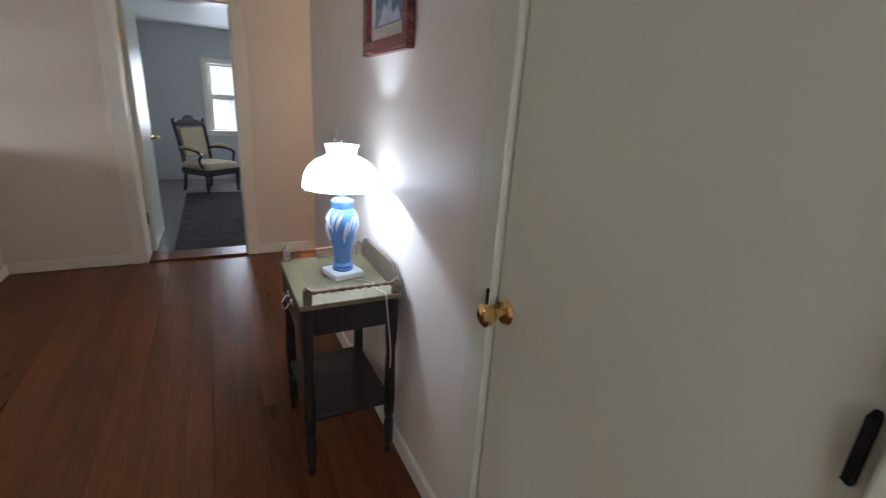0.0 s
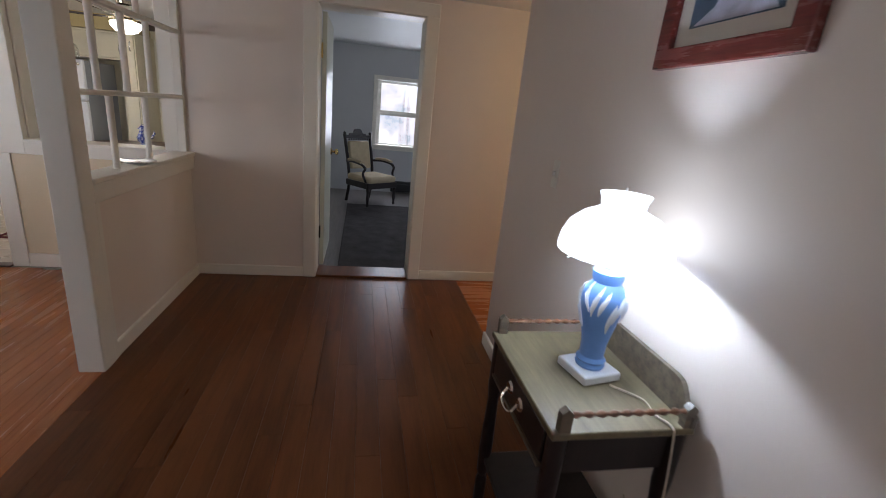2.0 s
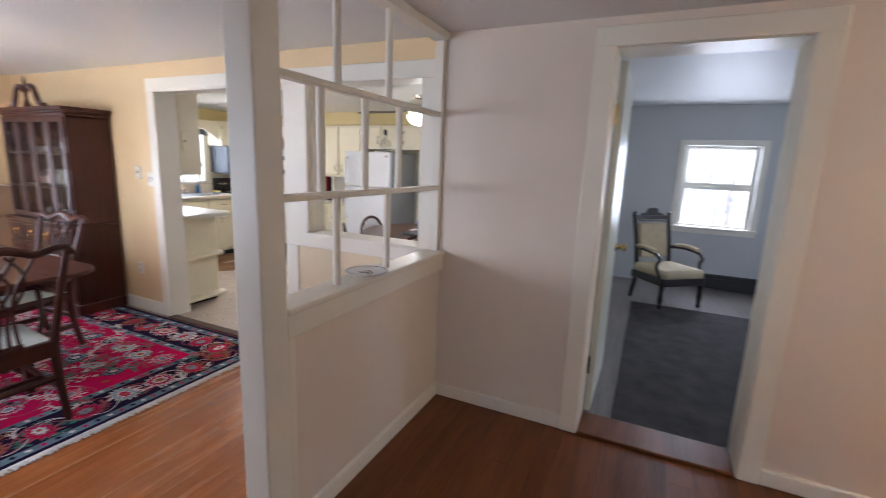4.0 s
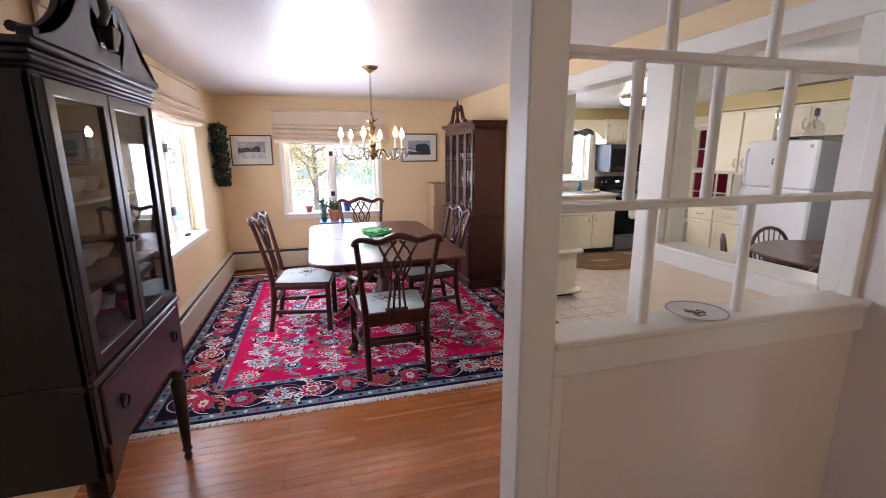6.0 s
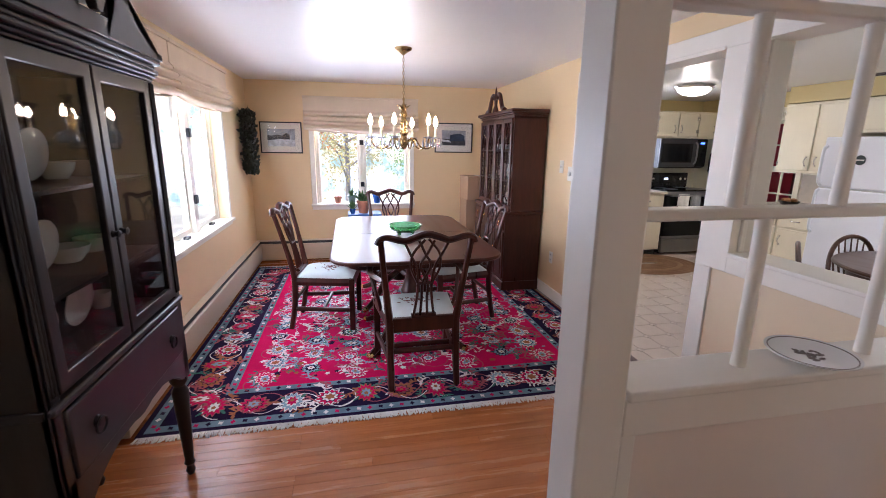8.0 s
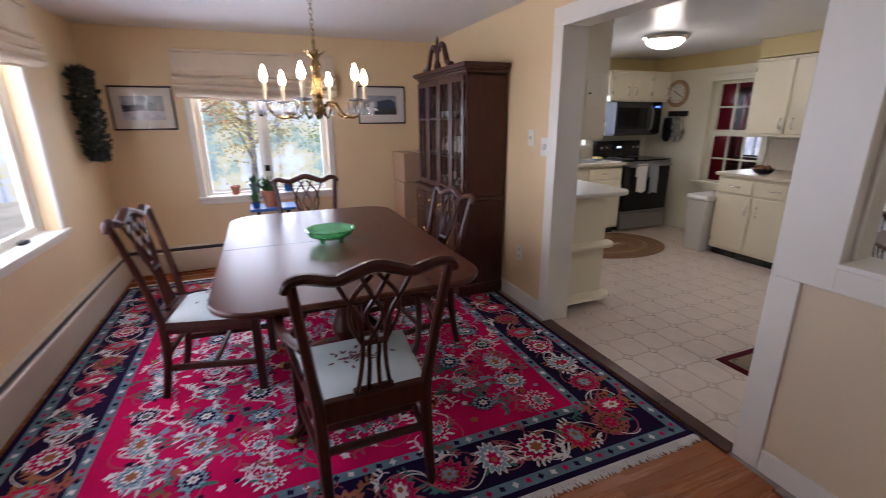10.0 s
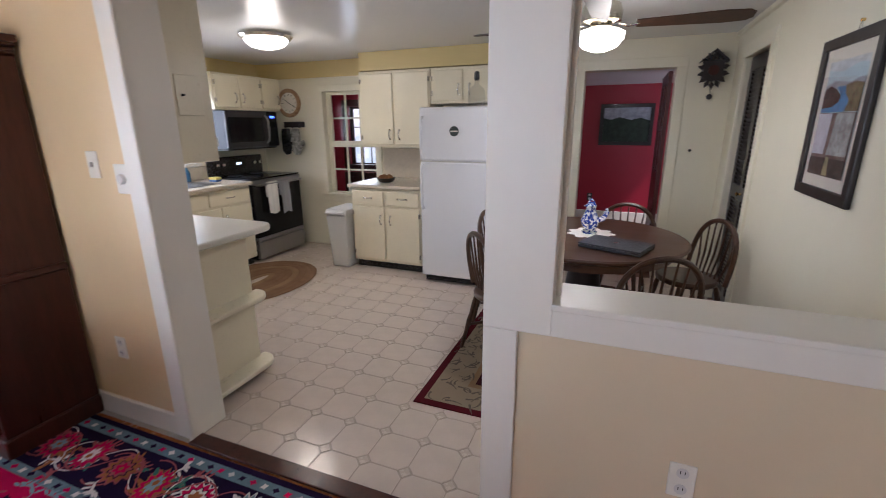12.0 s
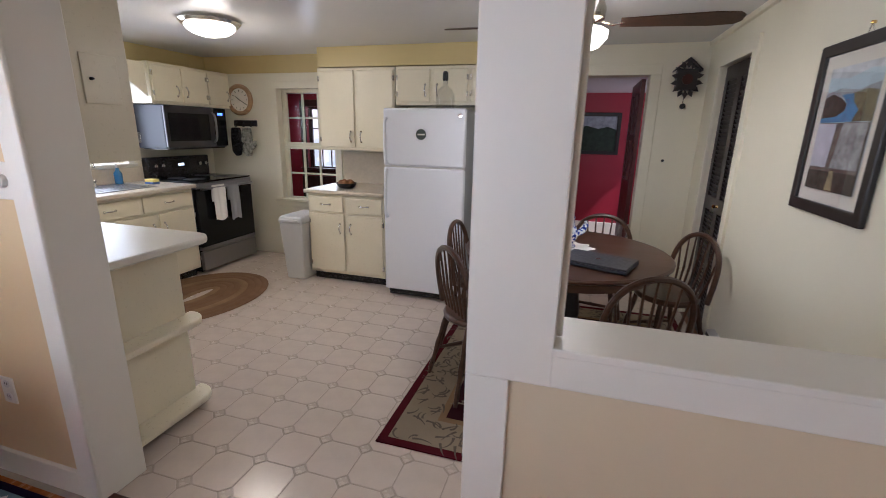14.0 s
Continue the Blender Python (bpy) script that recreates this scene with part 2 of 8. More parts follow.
def part(name, bm, material, parent, label="", bevel=0.0, smooth=35):
    ob = finish(name, bm, material, bevel, smooth)
    ob.parent = parent
    return tagged(ob, label)


def thing(name, label, category, x=0, y=0, z=0, turn=0, group=""):
    ob = new(name)
    ob.empty_display_size = 0.1
    ob.matrix_world = pose(x, y, z, 0, 0, turn)
    return tagged(ob, label, category, group)


def setting(name, bm, material, label, category="", bevel=0.0, smooth=35):
    return tagged(finish(name, bm, material, bevel, smooth), label, category or name.rstrip("_0123456789").split("_")[0], kind="structure")


def wall_mesh(axis, a0, a1, d0, d1, z0, z1, holes=()):
    """An upright slab along x or y from a0 to a1, between d0 and d1, with openings (a, a, z, z) through it."""
    ka = sorted({a0, a1, *(h[0] for h in holes), *(h[1] for h in holes)})
    kz = sorted({z0, z1, *(h[2] for h in holes), *(h[3] for h in holes)})
    def solid(i, j):
        if not (0 <= i < len(ka) - 1 and 0 <= j < len(kz) - 1):
            return False
        a, z = (ka[i] + ka[i + 1]) / 2, (kz[j] + kz[j + 1]) / 2
        return not any(h[0] < a < h[1] and h[2] < z < h[3] for h in holes)
    bm = bmesh.new()
    def quad(points):
        bm.faces.new([bm.verts.new((a, d, z) if axis == "x" else (d, a, z)) for a, d, z in points])
    for i in range(len(ka) - 1):
        for j in range(len(kz) - 1):
            if not solid(i, j):
                continue
            a, b, z, w = ka[i], ka[i + 1], kz[j], kz[j + 1]
            quad([(a, d0, z), (b, d0, z), (b, d0, w), (a, d0, w)])
            quad([(a, d1, z), (b, d1, z), (b, d1, w), (a, d1, w)])
            for di, dj, pts in ((-1, 0, [(a, d0, z), (a, d1, z), (a, d1, w), (a, d0, w)]), (1, 0, [(b, d0, z), (b, d1, z), (b, d1, w), (b, d0, w)]),
                                (0, -1, [(a, d0, z), (b, d0, z), (b, d1, z), (a, d1, z)]), (0, 1, [(a, d0, w), (b, d0, w), (b, d1, w), (a, d1, w)])):
                if not solid(i + di, j + dj):
                    quad(pts)
    bmesh.ops.remove_doubles(bm, verts=bm.verts[:], dist=1e-5)
    return bm


# ---- the large structure ----
CEIL = 2.21
KY, KB = 4.61, 4.76          # dining face and kitchen face of the kitchen wall
HY = 4.56                    # hall face of the bedroom wall
WX = 0.755                   # hall face of the lamp wall
DX, DY = -6.385, 1.49        # end wall and window wall of the dining room
FY = 7.88                    # far wall of the kitchen
RX = -1.455                  # kitchen face of the wall with the framed picture
setting("wall_kitchen", wall_mesh("x", DX - 0.12, -1.36, KY, KB, 0, CEIL, [(-4.05, -2.61, 0, 1.985), (-2.41, -1.50, 0.95, 1.985)]), YELLOW_WALL,
        "yellow painted wall with a wide kitchen doorway and a pass-through", "wall")
setting("wall_bedroom", wall_mesh("x", -1.36, 3.2, HY, KB + 0.02, 0, CEIL, [(-0.425, 0.36, 0, 2.075)]), WHITE_WALL, "off-white hall wall with a bedroom doorway", "wall")
setting("wall_hall", wall_mesh("y", -1.2, 3.43, WX, WX + 0.13, 0, CEIL, [(0.44, 1.17, 0, 2.04)]), WHITE_WALL, "off-white hall wall beside the lamp table", "wall")
setting("wall_closet", wall_mesh("y", 0.2, 1.4, WX + 0.45, WX + 0.5, 0, CEIL), WHITE_WALL, "plain wall behind the closet door", "wall")
setting("wall_corridor_south", wall_mesh("x", WX + 0.13, 3.2, 3.30, 3.43, 0, CEIL), WHITE_WALL, "plain off-white corridor wall", "wall")
setting("wall_corridor_end", wall_mesh("y", 3.3, 4.76, 3.2, 3.32, 0, CEIL), WHITE_WALL, "plain off-white corridor end wall", "wall")
setting("wall_entry_back", wall_mesh("x", -1.0, WX + 0.13, -1.3, -1.2, 0, CEIL, [(-0.55, 0.45, 0.75, 1.95)]), WHITE_WALL, "plain off-white entry wall", "wall")
setting("wall_entry_side", wall_mesh("y", -1.3, DY, -0.95, -0.70, 0, CEIL), WHITE_WALL, "plain off-white entry side wall", "wall")
setting("wall_dining_window", wall_mesh("x", DX - 0.12, -0.95, DY - 0.16, DY, 0, CEIL, [(-5.21, -2.86, 0.73, 1.92)]), YELLOW_WALL,
        "yellow dining room wall with a wide window", "wall")
setting("wall_dining_end", wall_mesh("y", DY - 0.16, KY, DX - 0.14, DX, 0, CEIL, [(2.26, 3.45, 0.71, 1.86)]), YELLOW_WALL, "yellow dining room end wall with a window", "wall")
setting("wall_kitchen_window", wall_mesh("y", KB, FY, -6.62, -6.48, 0, CEIL, [(5.75, 6.82, 1.06, 1.92)]), CREAM_WALL, "cream kitchen wall with the sink window", "wall")
setting("wall_kitchen_far", wall_mesh("x", -6.62, -1.33, FY, FY + 0.14, 0, CEIL, [(-5.55, -4.86, 0.64, 1.83), (-2.64, -1.88, 0, 1.92)]), CREAM_WALL,
        "cream kitchen wall with an inner window and a doorway to the red room", "wall")
setting("wall_kitchen_right", wall_mesh("y", KB + 0.02, FY, RX, RX + 0.13, 0, CEIL, [(6.84, 7.52, 0, 1.93)]), CREAM_WALL, "cream kitchen wall with the framed picture", "wall")
setting("wall_louvre_closet", wall_mesh("y", 6.7, FY, RX + 0.5, RX + 0.55, 0, CEIL), CREAM_WALL, "plain wall behind the louvred door", "wall")
setting("wall_red_far", wall_mesh("x", -7.4, -1.0, 10.28, 10.42, 0, CEIL, [(-6.80, -6.0, 0.76, 1.77)]), RED_WALL, "red painted wall of the far room with a window", "wall")
setting("wall_red_left", wall_mesh("y", FY + 0.14, 10.28, -7.5, -7.4, 0, CEIL), RED_WALL, "red painted side wall", "wall")
# The opening in this wall is made up, to let the fill lamp in.
setting("wall_red_right", wall_mesh("y", FY + 0.14, 10.28, -1.1, -1.0, 0, CEIL, [(9.05, 10.05, 0.7, 1.88)]), RED_WALL, "red painted side wall", "wall")
setting("wall_red_near", wall_mesh("x", -7.4, -6.62, FY, FY + 0.14, 0, CEIL), RED_WALL, "red painted return wall", "wall")
setting("wall_bedroom_far", wall_mesh("x", -1.32, 3.2, 8.75, 8.9, 0, 2.36, [(0.15, 0.98, 0.79, 1.84)]), GREY_WALL, "grey bedroom wall with a sash window", "wall")
setting("wall_bedroom_left", wall_mesh("y", KB + 0.02, 8.9, -1.32, -0.95, 0, 2.36), GREY_WALL, "grey bedroom side wall", "wall")
setting("wall_bedroom_right", wall_mesh("y", KB + 0.02, 8.9, 3.2, 3.32, 0, 2.36, [(5.9, 7.1, 0.79, 1.84)]), GREY_WALL, "grey bedroom side wall with an added window opening", "wall")
setting("wall_bedroom_inner", wall_mesh("x", -0.95, 3.2, KB + 0.021, KB + 0.03, 0, 2.36, [(-0.425, 0.36, 0, 2.075)]), GREY_WALL, "grey bedroom face of the hall wall", "wall")
setting("ceiling_entry", box(-0.95, WX + 0.5, -1.3, DY - 0.16, CEIL, CEIL + 0.1), CEILING, "plain white entry ceiling", "ceiling")
setting("ceiling_main", box(DX - 0.14, 3.3, DY - 0.16, KB, CEIL, CEIL + 0.1), CEILING, "plain white ceiling with a soft sheen", "ceiling")
setting("ceiling_kitchen", box(-6.62, RX + 0.13, KB, FY + 0.14, CEIL - 0.05, CEIL + 0.1), KITCHEN_CEILING, "white panelled kitchen ceiling", "ceiling")
setting("ceiling_red_room", box(-7.5, -1.0, FY + 0.14, 10.42, 1.97, 2.07), FLAT_CEILING, "plain white ceiling", "ceiling")
setting("ceiling_bedroom", box(-1.32, 3.32, KB, 8.9, 2.34, 2.44), FLAT_CEILING, "plain white bedroom ceiling", "ceiling")
# Two unseen slabs, added only to keep direct sun out of the south windows.
setting("roof_eave_dining", box(DX - 0.6, -0.95, DY - 0.74, DY - 0.161, CEIL + 0.1, CEIL + 0.2), TRIM, "added unseen slab keeping sun off the wide window", "roof")
setting("roof_eave_entry", box(-1.4, WX + 0.6, -1.9, -1.301, CEIL + 0.1, CEIL + 0.2), TRIM, "added unseen slab keeping sun off the entry window", "roof")
slab = box(DX - 0.14, 1.3, DY - 0.14, 3.3, -0.2, -0.02)
for x0, x1, y0, y1 in ((DX - 0.14, 3.3, 3.3, FY), (-7.5, 3.3, FY, 10.42), (-1.0, 1.3, -1.3, DY - 0.14)):
    add_box(slab, x0, x1, y0, y1, -0.2, -0.02)
setting("floor_slab", slab, HALL_WOOD, "wooden subfloor", "floor")


# ---- trim, half wall, doors and windows ----
def trim_box(name, label, *extent, material=TRIM, bevel=0.004):
    return setting(name, box(*extent), material, label, "trim", bevel)


trim_box("trim_doorway_post", "white painted post between doorway and pass-through", -2.615, -2.405, KY - 0.018, KB + 0.018, 0.848, 1.985)
trim_box("trim_doorway_post_foot", "white painted foot of the doorway post", -2.615, -2.505, KY - 0.018, KB + 0.018, 0, 0.849)
trim_box("trim_doorway_jamb", "white painted jamb and casing of the kitchen doorway", -4.148, -4.042, KY - 0.018, KB + 0.022, 0, 1.985)
trim_box("trim_doorway_bead", "white bead along the doorway casing", -4.062, -4.036, KY - 0.028, KY - 0.012, 0, 1.985, bevel=0.005)
trim_box("trim_header", "white painted header board over doorway and pass-through", -4.148, -1.385, KY - 0.021, KB + 0.021, 1.98, 2.085)
trim_box("trim_header_bead", "white bead along the doorway head", -4.062, -2.615, KY - 0.028, KY - 0.018, 1.972, 1.994, bevel=0.004)
trim_box("trim_pass_sill", "white painted sill of the pass-through", -2.41, -1.49, KY - 0.024, KB + 0.03, 0.932, 0.953)
trim_box("trim_pass_rail", "white painted rail under the pass-through", -2.505, -1.385, KY - 0.017, KY + 0.01, 0.848, 0.937)
trim_box("trim_pass_stile", "white painted stile beside the pass-through", -1.505, -1.385, KY - 0.016, KB + 0.02, 0.1, 1.985)
trim_box("trim_pass_bead", "white bead inside the pass-through", -2.408, -2.39, KY + 0.03, KY + 0.06, 0.96, 1.985, bevel=0.006)
trim_box("trim_pass_panel", "beige painted panel below the pass-through", -2.52, -1.49, KY - 0.005, KY + 0.002, 0.05, 0.86, material=BEIGE_PANEL, bevel=0)
trim_box("baseboard_pass", "white painted baseboard below the panel", -2.505, -1.385, KY - 0.017, KY + 0.005, 0, 0.105)
trim_box("baseboard_dining", "white painted baseboard", DX, -4.148, KY - 0.016, KY + 0.005, 0, 0.11)
trim_box("baseboard_hall_left", "white painted baseboard", -1.325, -0.52, HY - 0.016, HY + 0.005, 0, 0.085, bevel=0.007)
trim_box("baseboard_hall_right", "white painted baseboard", 0.452, 3.2, HY - 0.016, HY + 0.005, 0, 0.085, bevel=0.007)
trim_box("baseboard_lamp_wall", "white painted baseboard", WX - 0.016, WX + 0.005, 1.262, 3.446, 0, 0.085, bevel=0.007)
trim_box("baseboard_corner", "white painted baseboard", WX - 0.016, 3.2, 3.425, 3.446, 0, 0.085, bevel=0.007)
trim_box("baseboard_half_wall", "white painted baseboard", -1.335, -1.306, 3.262, HY - 0.016, 0, 0.085, bevel=0.007)
trim_box("baseboard_kitchen", "cream painted baseboard", RX - 0.014, RX + 0.005, KB + 0.05, 6.75, 0, 0.09, material=CREAM_WALL)
trim_box("trim_bedroom_left", "white painted door casing", -0.520, -0.42, HY - 0.02, HY + 0.01, 0, 2.075, bevel=0.006)
trim_box("trim_bedroom_right", "white painted door casing", 0.355, 0.452, HY - 0.02, HY + 0.01, 0, 2.075, bevel=0.006)
trim_box("trim_bedroom_top", "white painted door casing", -0.520, 0.452, HY - 0.02, HY + 0.01, 2.07, 2.165, bevel=0.006)
trim_box("trim_bedroom_jamb_left", "white painted door jamb", -0.428, -0.415, HY, KB + 0.03, 0, 2.075)
trim_box("trim_bedroom_jamb_right", "white painted door jamb", 0.35, 0.363, HY, KB + 0.03, 0, 2.075)
trim_box("trim_bedroom_jamb_top", "white painted door jamb", -0.428, 0.363, HY, KB + 0.03, 2.065, 2.078)
trim_box("trim_threshold", "worn dark wooden threshold", -0.415, 0.35, HY - 0.02, KB + 0.02, 0, 0.02, material=HALL_WOOD, bevel=0.006)
trim_box("trim_dining_threshold", "brown wooden threshold at the kitchen floor", -4.042, -2.615, KY - 0.05, KY + 0.03, 0, 0.014, material=MAHOGANY, bevel=0.005)
# Closet casing takes the duller door paint: its shading is put into the colour.
trim_box("trim_closet_left", "white painted door casing", WX - 0.017, WX + 0.005, 1.165, 1.26, 0, 2.04, material=DOOR_PAINT, bevel=0.005)
trim_box("trim_closet_right", "white painted door casing", WX - 0.017, WX + 0.005, 0.35, 0.445, 0, 2.04, material=DOOR_PAINT, bevel=0.005)
trim_box("trim_closet_top", "white painted door casing", WX - 0.017, WX + 0.005, 0.35, 1.26, 2.03, 2.12, material=DOOR_PAINT, bevel=0.005)
trim_box("trim_red_left", "cream painted door casing", -2.72, -2.635, FY - 0.016, FY + 0.15, 0, 1.925, material=CREAM_WALL)
trim_box("trim_red_right", "cream painted door casing", -1.885, -1.80, FY - 0.016, FY + 0.15, 0, 1.925, material=CREAM_WALL)
trim_box("trim_red_top", "cream painted door casing", -2.72, -1.80, FY - 0.017, FY + 0.15, 1.915, 2.0, material=CREAM_WALL)
trim_box("trim_louvre_near", "cream painted door casing", RX - 0.017, RX + 0.01, 6.76, 6.85, 0, 1.93, material=CREAM_WALL)
trim_box("trim_louvre_far", "cream painted door casing", RX - 0.017, RX + 0.01, 7.51, 7.6, 0, 1.93, material=CREAM_WALL)
trim_box("trim_louvre_top", "cream painted door casing", RX - 0.018, RX + 0.01, 6.76, 7.6, 1.92, 2.01, material=CREAM_WALL)
trim_box("trim_kitchen_cove", "cream cove moulding under the kitchen ceiling", RX - 0.025, RX + 0.01, KB + 0.04, FY, CEIL - 0.085, CEIL - 0.05, material=CREAM_WALL)
OLIVE = surface("olive_yellow_paint", (0.62, 0.50, 0.23), 0.4, vary=0.05, fine=160, bump=0.02)
trim_box("trim_soffit_far", "yellow painted band above the kitchen cabinets", -4.83, -2.85, 7.54, FY, 1.985, CEIL - 0.05, material=OLIVE)
trim_box("trim_band_far", "yellow painted band under the ceiling", -6.48, -4.83, FY - 0.012, FY + 0.002, 1.985, CEIL - 0.05, material=OLIVE, bevel=0)
trim_box("trim_band_left", "yellow painted band under the ceiling", -6.485, -6.46, KB, FY, 1.995, CEIL - 0.05, material=OLIVE, bevel=0)

half = setting("wall_half", box(-1.402, -1.325, 3.26, HY, 0, 0.932), WHITE_WALL, "off-white half wall with a spindle screen above its ledge", "wall")
part("post", box(-1.42, -1.30, 3.15, 3.262, 0, CEIL), TRIM, half, "white square post from floor to ceiling", 0.006)
part("ledge", box(-1.43, -1.288, 3.262, HY, 0.932, 0.957), TRIM, half, "white painted ledge", 0.006)
part("fascia", box(-1.327, -1.300, 3.262, HY, 0.84, 0.933), TRIM, half, "", 0.004)
part("fascia", box(-1.42, -1.40, 3.262, HY, 0.84, 0.933), TRIM, half, "", 0.004)
part("stile", box(-1.327, -1.303, 3.262, 3.30, 0.0, 0.842), TRIM, half, "", 0.004)
part("header", box(-1.405, -1.318, 3.262, HY, 2.165, CEIL), TRIM, half, "", 0.004)
part("wall_strip", box(-1.39, -1.335, HY - 0.03, HY + 0.002, 0.957, 2.165), TRIM, half, "", 0.005)
for z in (1.34, 1.76):
    part("rail", box(-1.388, -1.334, 3.262, HY - 0.03, z - 0.013, z + 0.013), TRIM, half, "", 0.006)
for y, z0, z1 in ((3.61, 0.957, 1.327), (4.0, 0.957, 1.327), (3.52, 1.353, 1.747), (3.81, 1.353, 1.747), (4.10, 1.353, 1.747), (3.62, 1.773, 2.165), (4.0, 1.773, 2.165)):
    part("spindle", lathe([(0.018, z0), (0.0165, z0 + 0.05), (0.017, z1 - 0.05), (0.018, z1)], (-1.361, y, 0), 14), TRIM, half, "round white wooden spindle")


def knob_at(parent, m, name="door_knob"):
    """A brass knob whose stem points along the local y axis of m."""
    turn = m @ pose(0, 0, 0, -90, 0, 0)
    prof = [(0.001, 0), (0.032, 0), (0.034, 0.004), (0.028, 0.011), (0.012, 0.014), (0.011, 0.035), (0.022, 0.042), (0.029, 0.054), (0.028, 0.066), (0.018, 0.073), (0.001, 0.075)]
    part(name, lathe(prof, m=turn, sides=24), BRASS, parent, "polished brass door knob")


def hinge_at(parent, m, material, h=0.09):
    bm = box(-0.004, 0.006, -0.003, 0.003, -h / 2, h / 2, m)
    add_lathe(bm, [(0.004, -h / 2 - 0.006), (0.0062, -h / 2), (0.0062, h / 2), (0.004, h / 2 + 0.006)], sides=10, m=m @ pose(0, -0.006, 0))
    part("hinge", bm, material, parent)


# closed flush door in the lamp wall
closet_door = tagged(finish("door_1", box(WX + 0.006, WX + 0.041, 0.447, 1.163, 0.01, 2.03), DOOR_PAINT, 0.003), "cream-white flush door with a brass knob, closed", "door", kind="structure")
knob_at(closet_door, pose(WX + 0.006, 1.125, 0.94, 0, 0, 90))
part("strike", box(WX - 0.022, WX - 0.014, 1.170, 1.178, 0.935, 0.985), BLACK_IRON, closet_door, "black iron strike plate")
for z in (0.25, 1.085, 1.85):
    hinge_at(closet_door, pose(WX - 0.006, 0.462, z, 0, 0, 90), BLACK_IRON, 0.085)
# bedroom door, swung open
bed_door = tagged(finish("door_2", box(-0.410, -0.375, KB + 0.03, KB + 0.78, 0.025, 2.055), DOOR_PAINT, 0.003), "white flush bedroom door standing open", "door", kind="structure")
knob_at(bed_door, pose(-0.375, KB + 0.72, 0.95, 0, 0, -90))
for z in (0.33, 1.78):
    hinge_at(bed_door, pose(-0.413, KB + 0.012, z, 0, 0, 90), BRASS if z > 1 else BLACK_IRON, 0.1)
# louvred closet door
louvre = tagged(finish("door_3", wall_mesh("y", 6.853, 7.507, RX + 0.035, RX + 0.065, 0.01, 1.918, [(6.92, 7.14, 0.16, 0.9), (6.92, 7.14, 1.0, 1.82), (7.22, 7.44, 0.16, 0.9), (7.22, 7.44, 1.0, 1.82)]), BLACK_WOOD),
                "dark brown louvred closet door, closed", "door", kind="structure")
slat_mesh = None
for y0 in (6.92, 7.22):
    for z in [0.18 + 0.03 * k for k in range(24)] + [1.02 + 0.03 * k for k in range(27)]:
        if slat_mesh is None:
            first = part("slat", box(-0.018, 0.018, -0.111, 0.111, -0.003, 0.003, pose(0, 0, 0, 0, 58, 0)), BLACK_WOOD, louvre, smooth=0)
            slat_mesh, slat = first.data, first
        else:
            slat = new("slat", slat_mesh)
            slat.parent = louvre
        slat.location = (RX + 0.05, y0 + 0.11, z)
part("handle", lathe([(0.001, 0), (0.012, 0), (0.008, 0.015), (0.015, 0.03), (0.001, 0.036)], m=pose(RX + 0.036, 7.16, 0.95, 0, -90, 0)), BRASS, louvre)
# narrow panelled door standing open in the red room's doorway
red_door = tagged(finish("door_4", wall_mesh("y", FY + 0.15, FY + 0.88, -1.93, -1.895, 0.01, 1.90, [(FY + 0.25, FY + 0.5, 1.0, 1.38), (FY + 0.55, FY + 0.78, 1.0, 1.38), (FY + 0.25, FY + 0.5, 1.43, 1.8), (FY + 0.55, FY + 0.78, 1.43, 1.8)]), surface("dark_red_door_paint", (0.07, 0.010, 0.012), 0.4, vary=0.1)),
                  "dark red glazed door standing open", "door", kind="structure")
part("pane", box(-1.915, -1.911, FY + 0.2, FY + 0.82, 0.98, 1.82), WINDOW_GLASS, red_door)


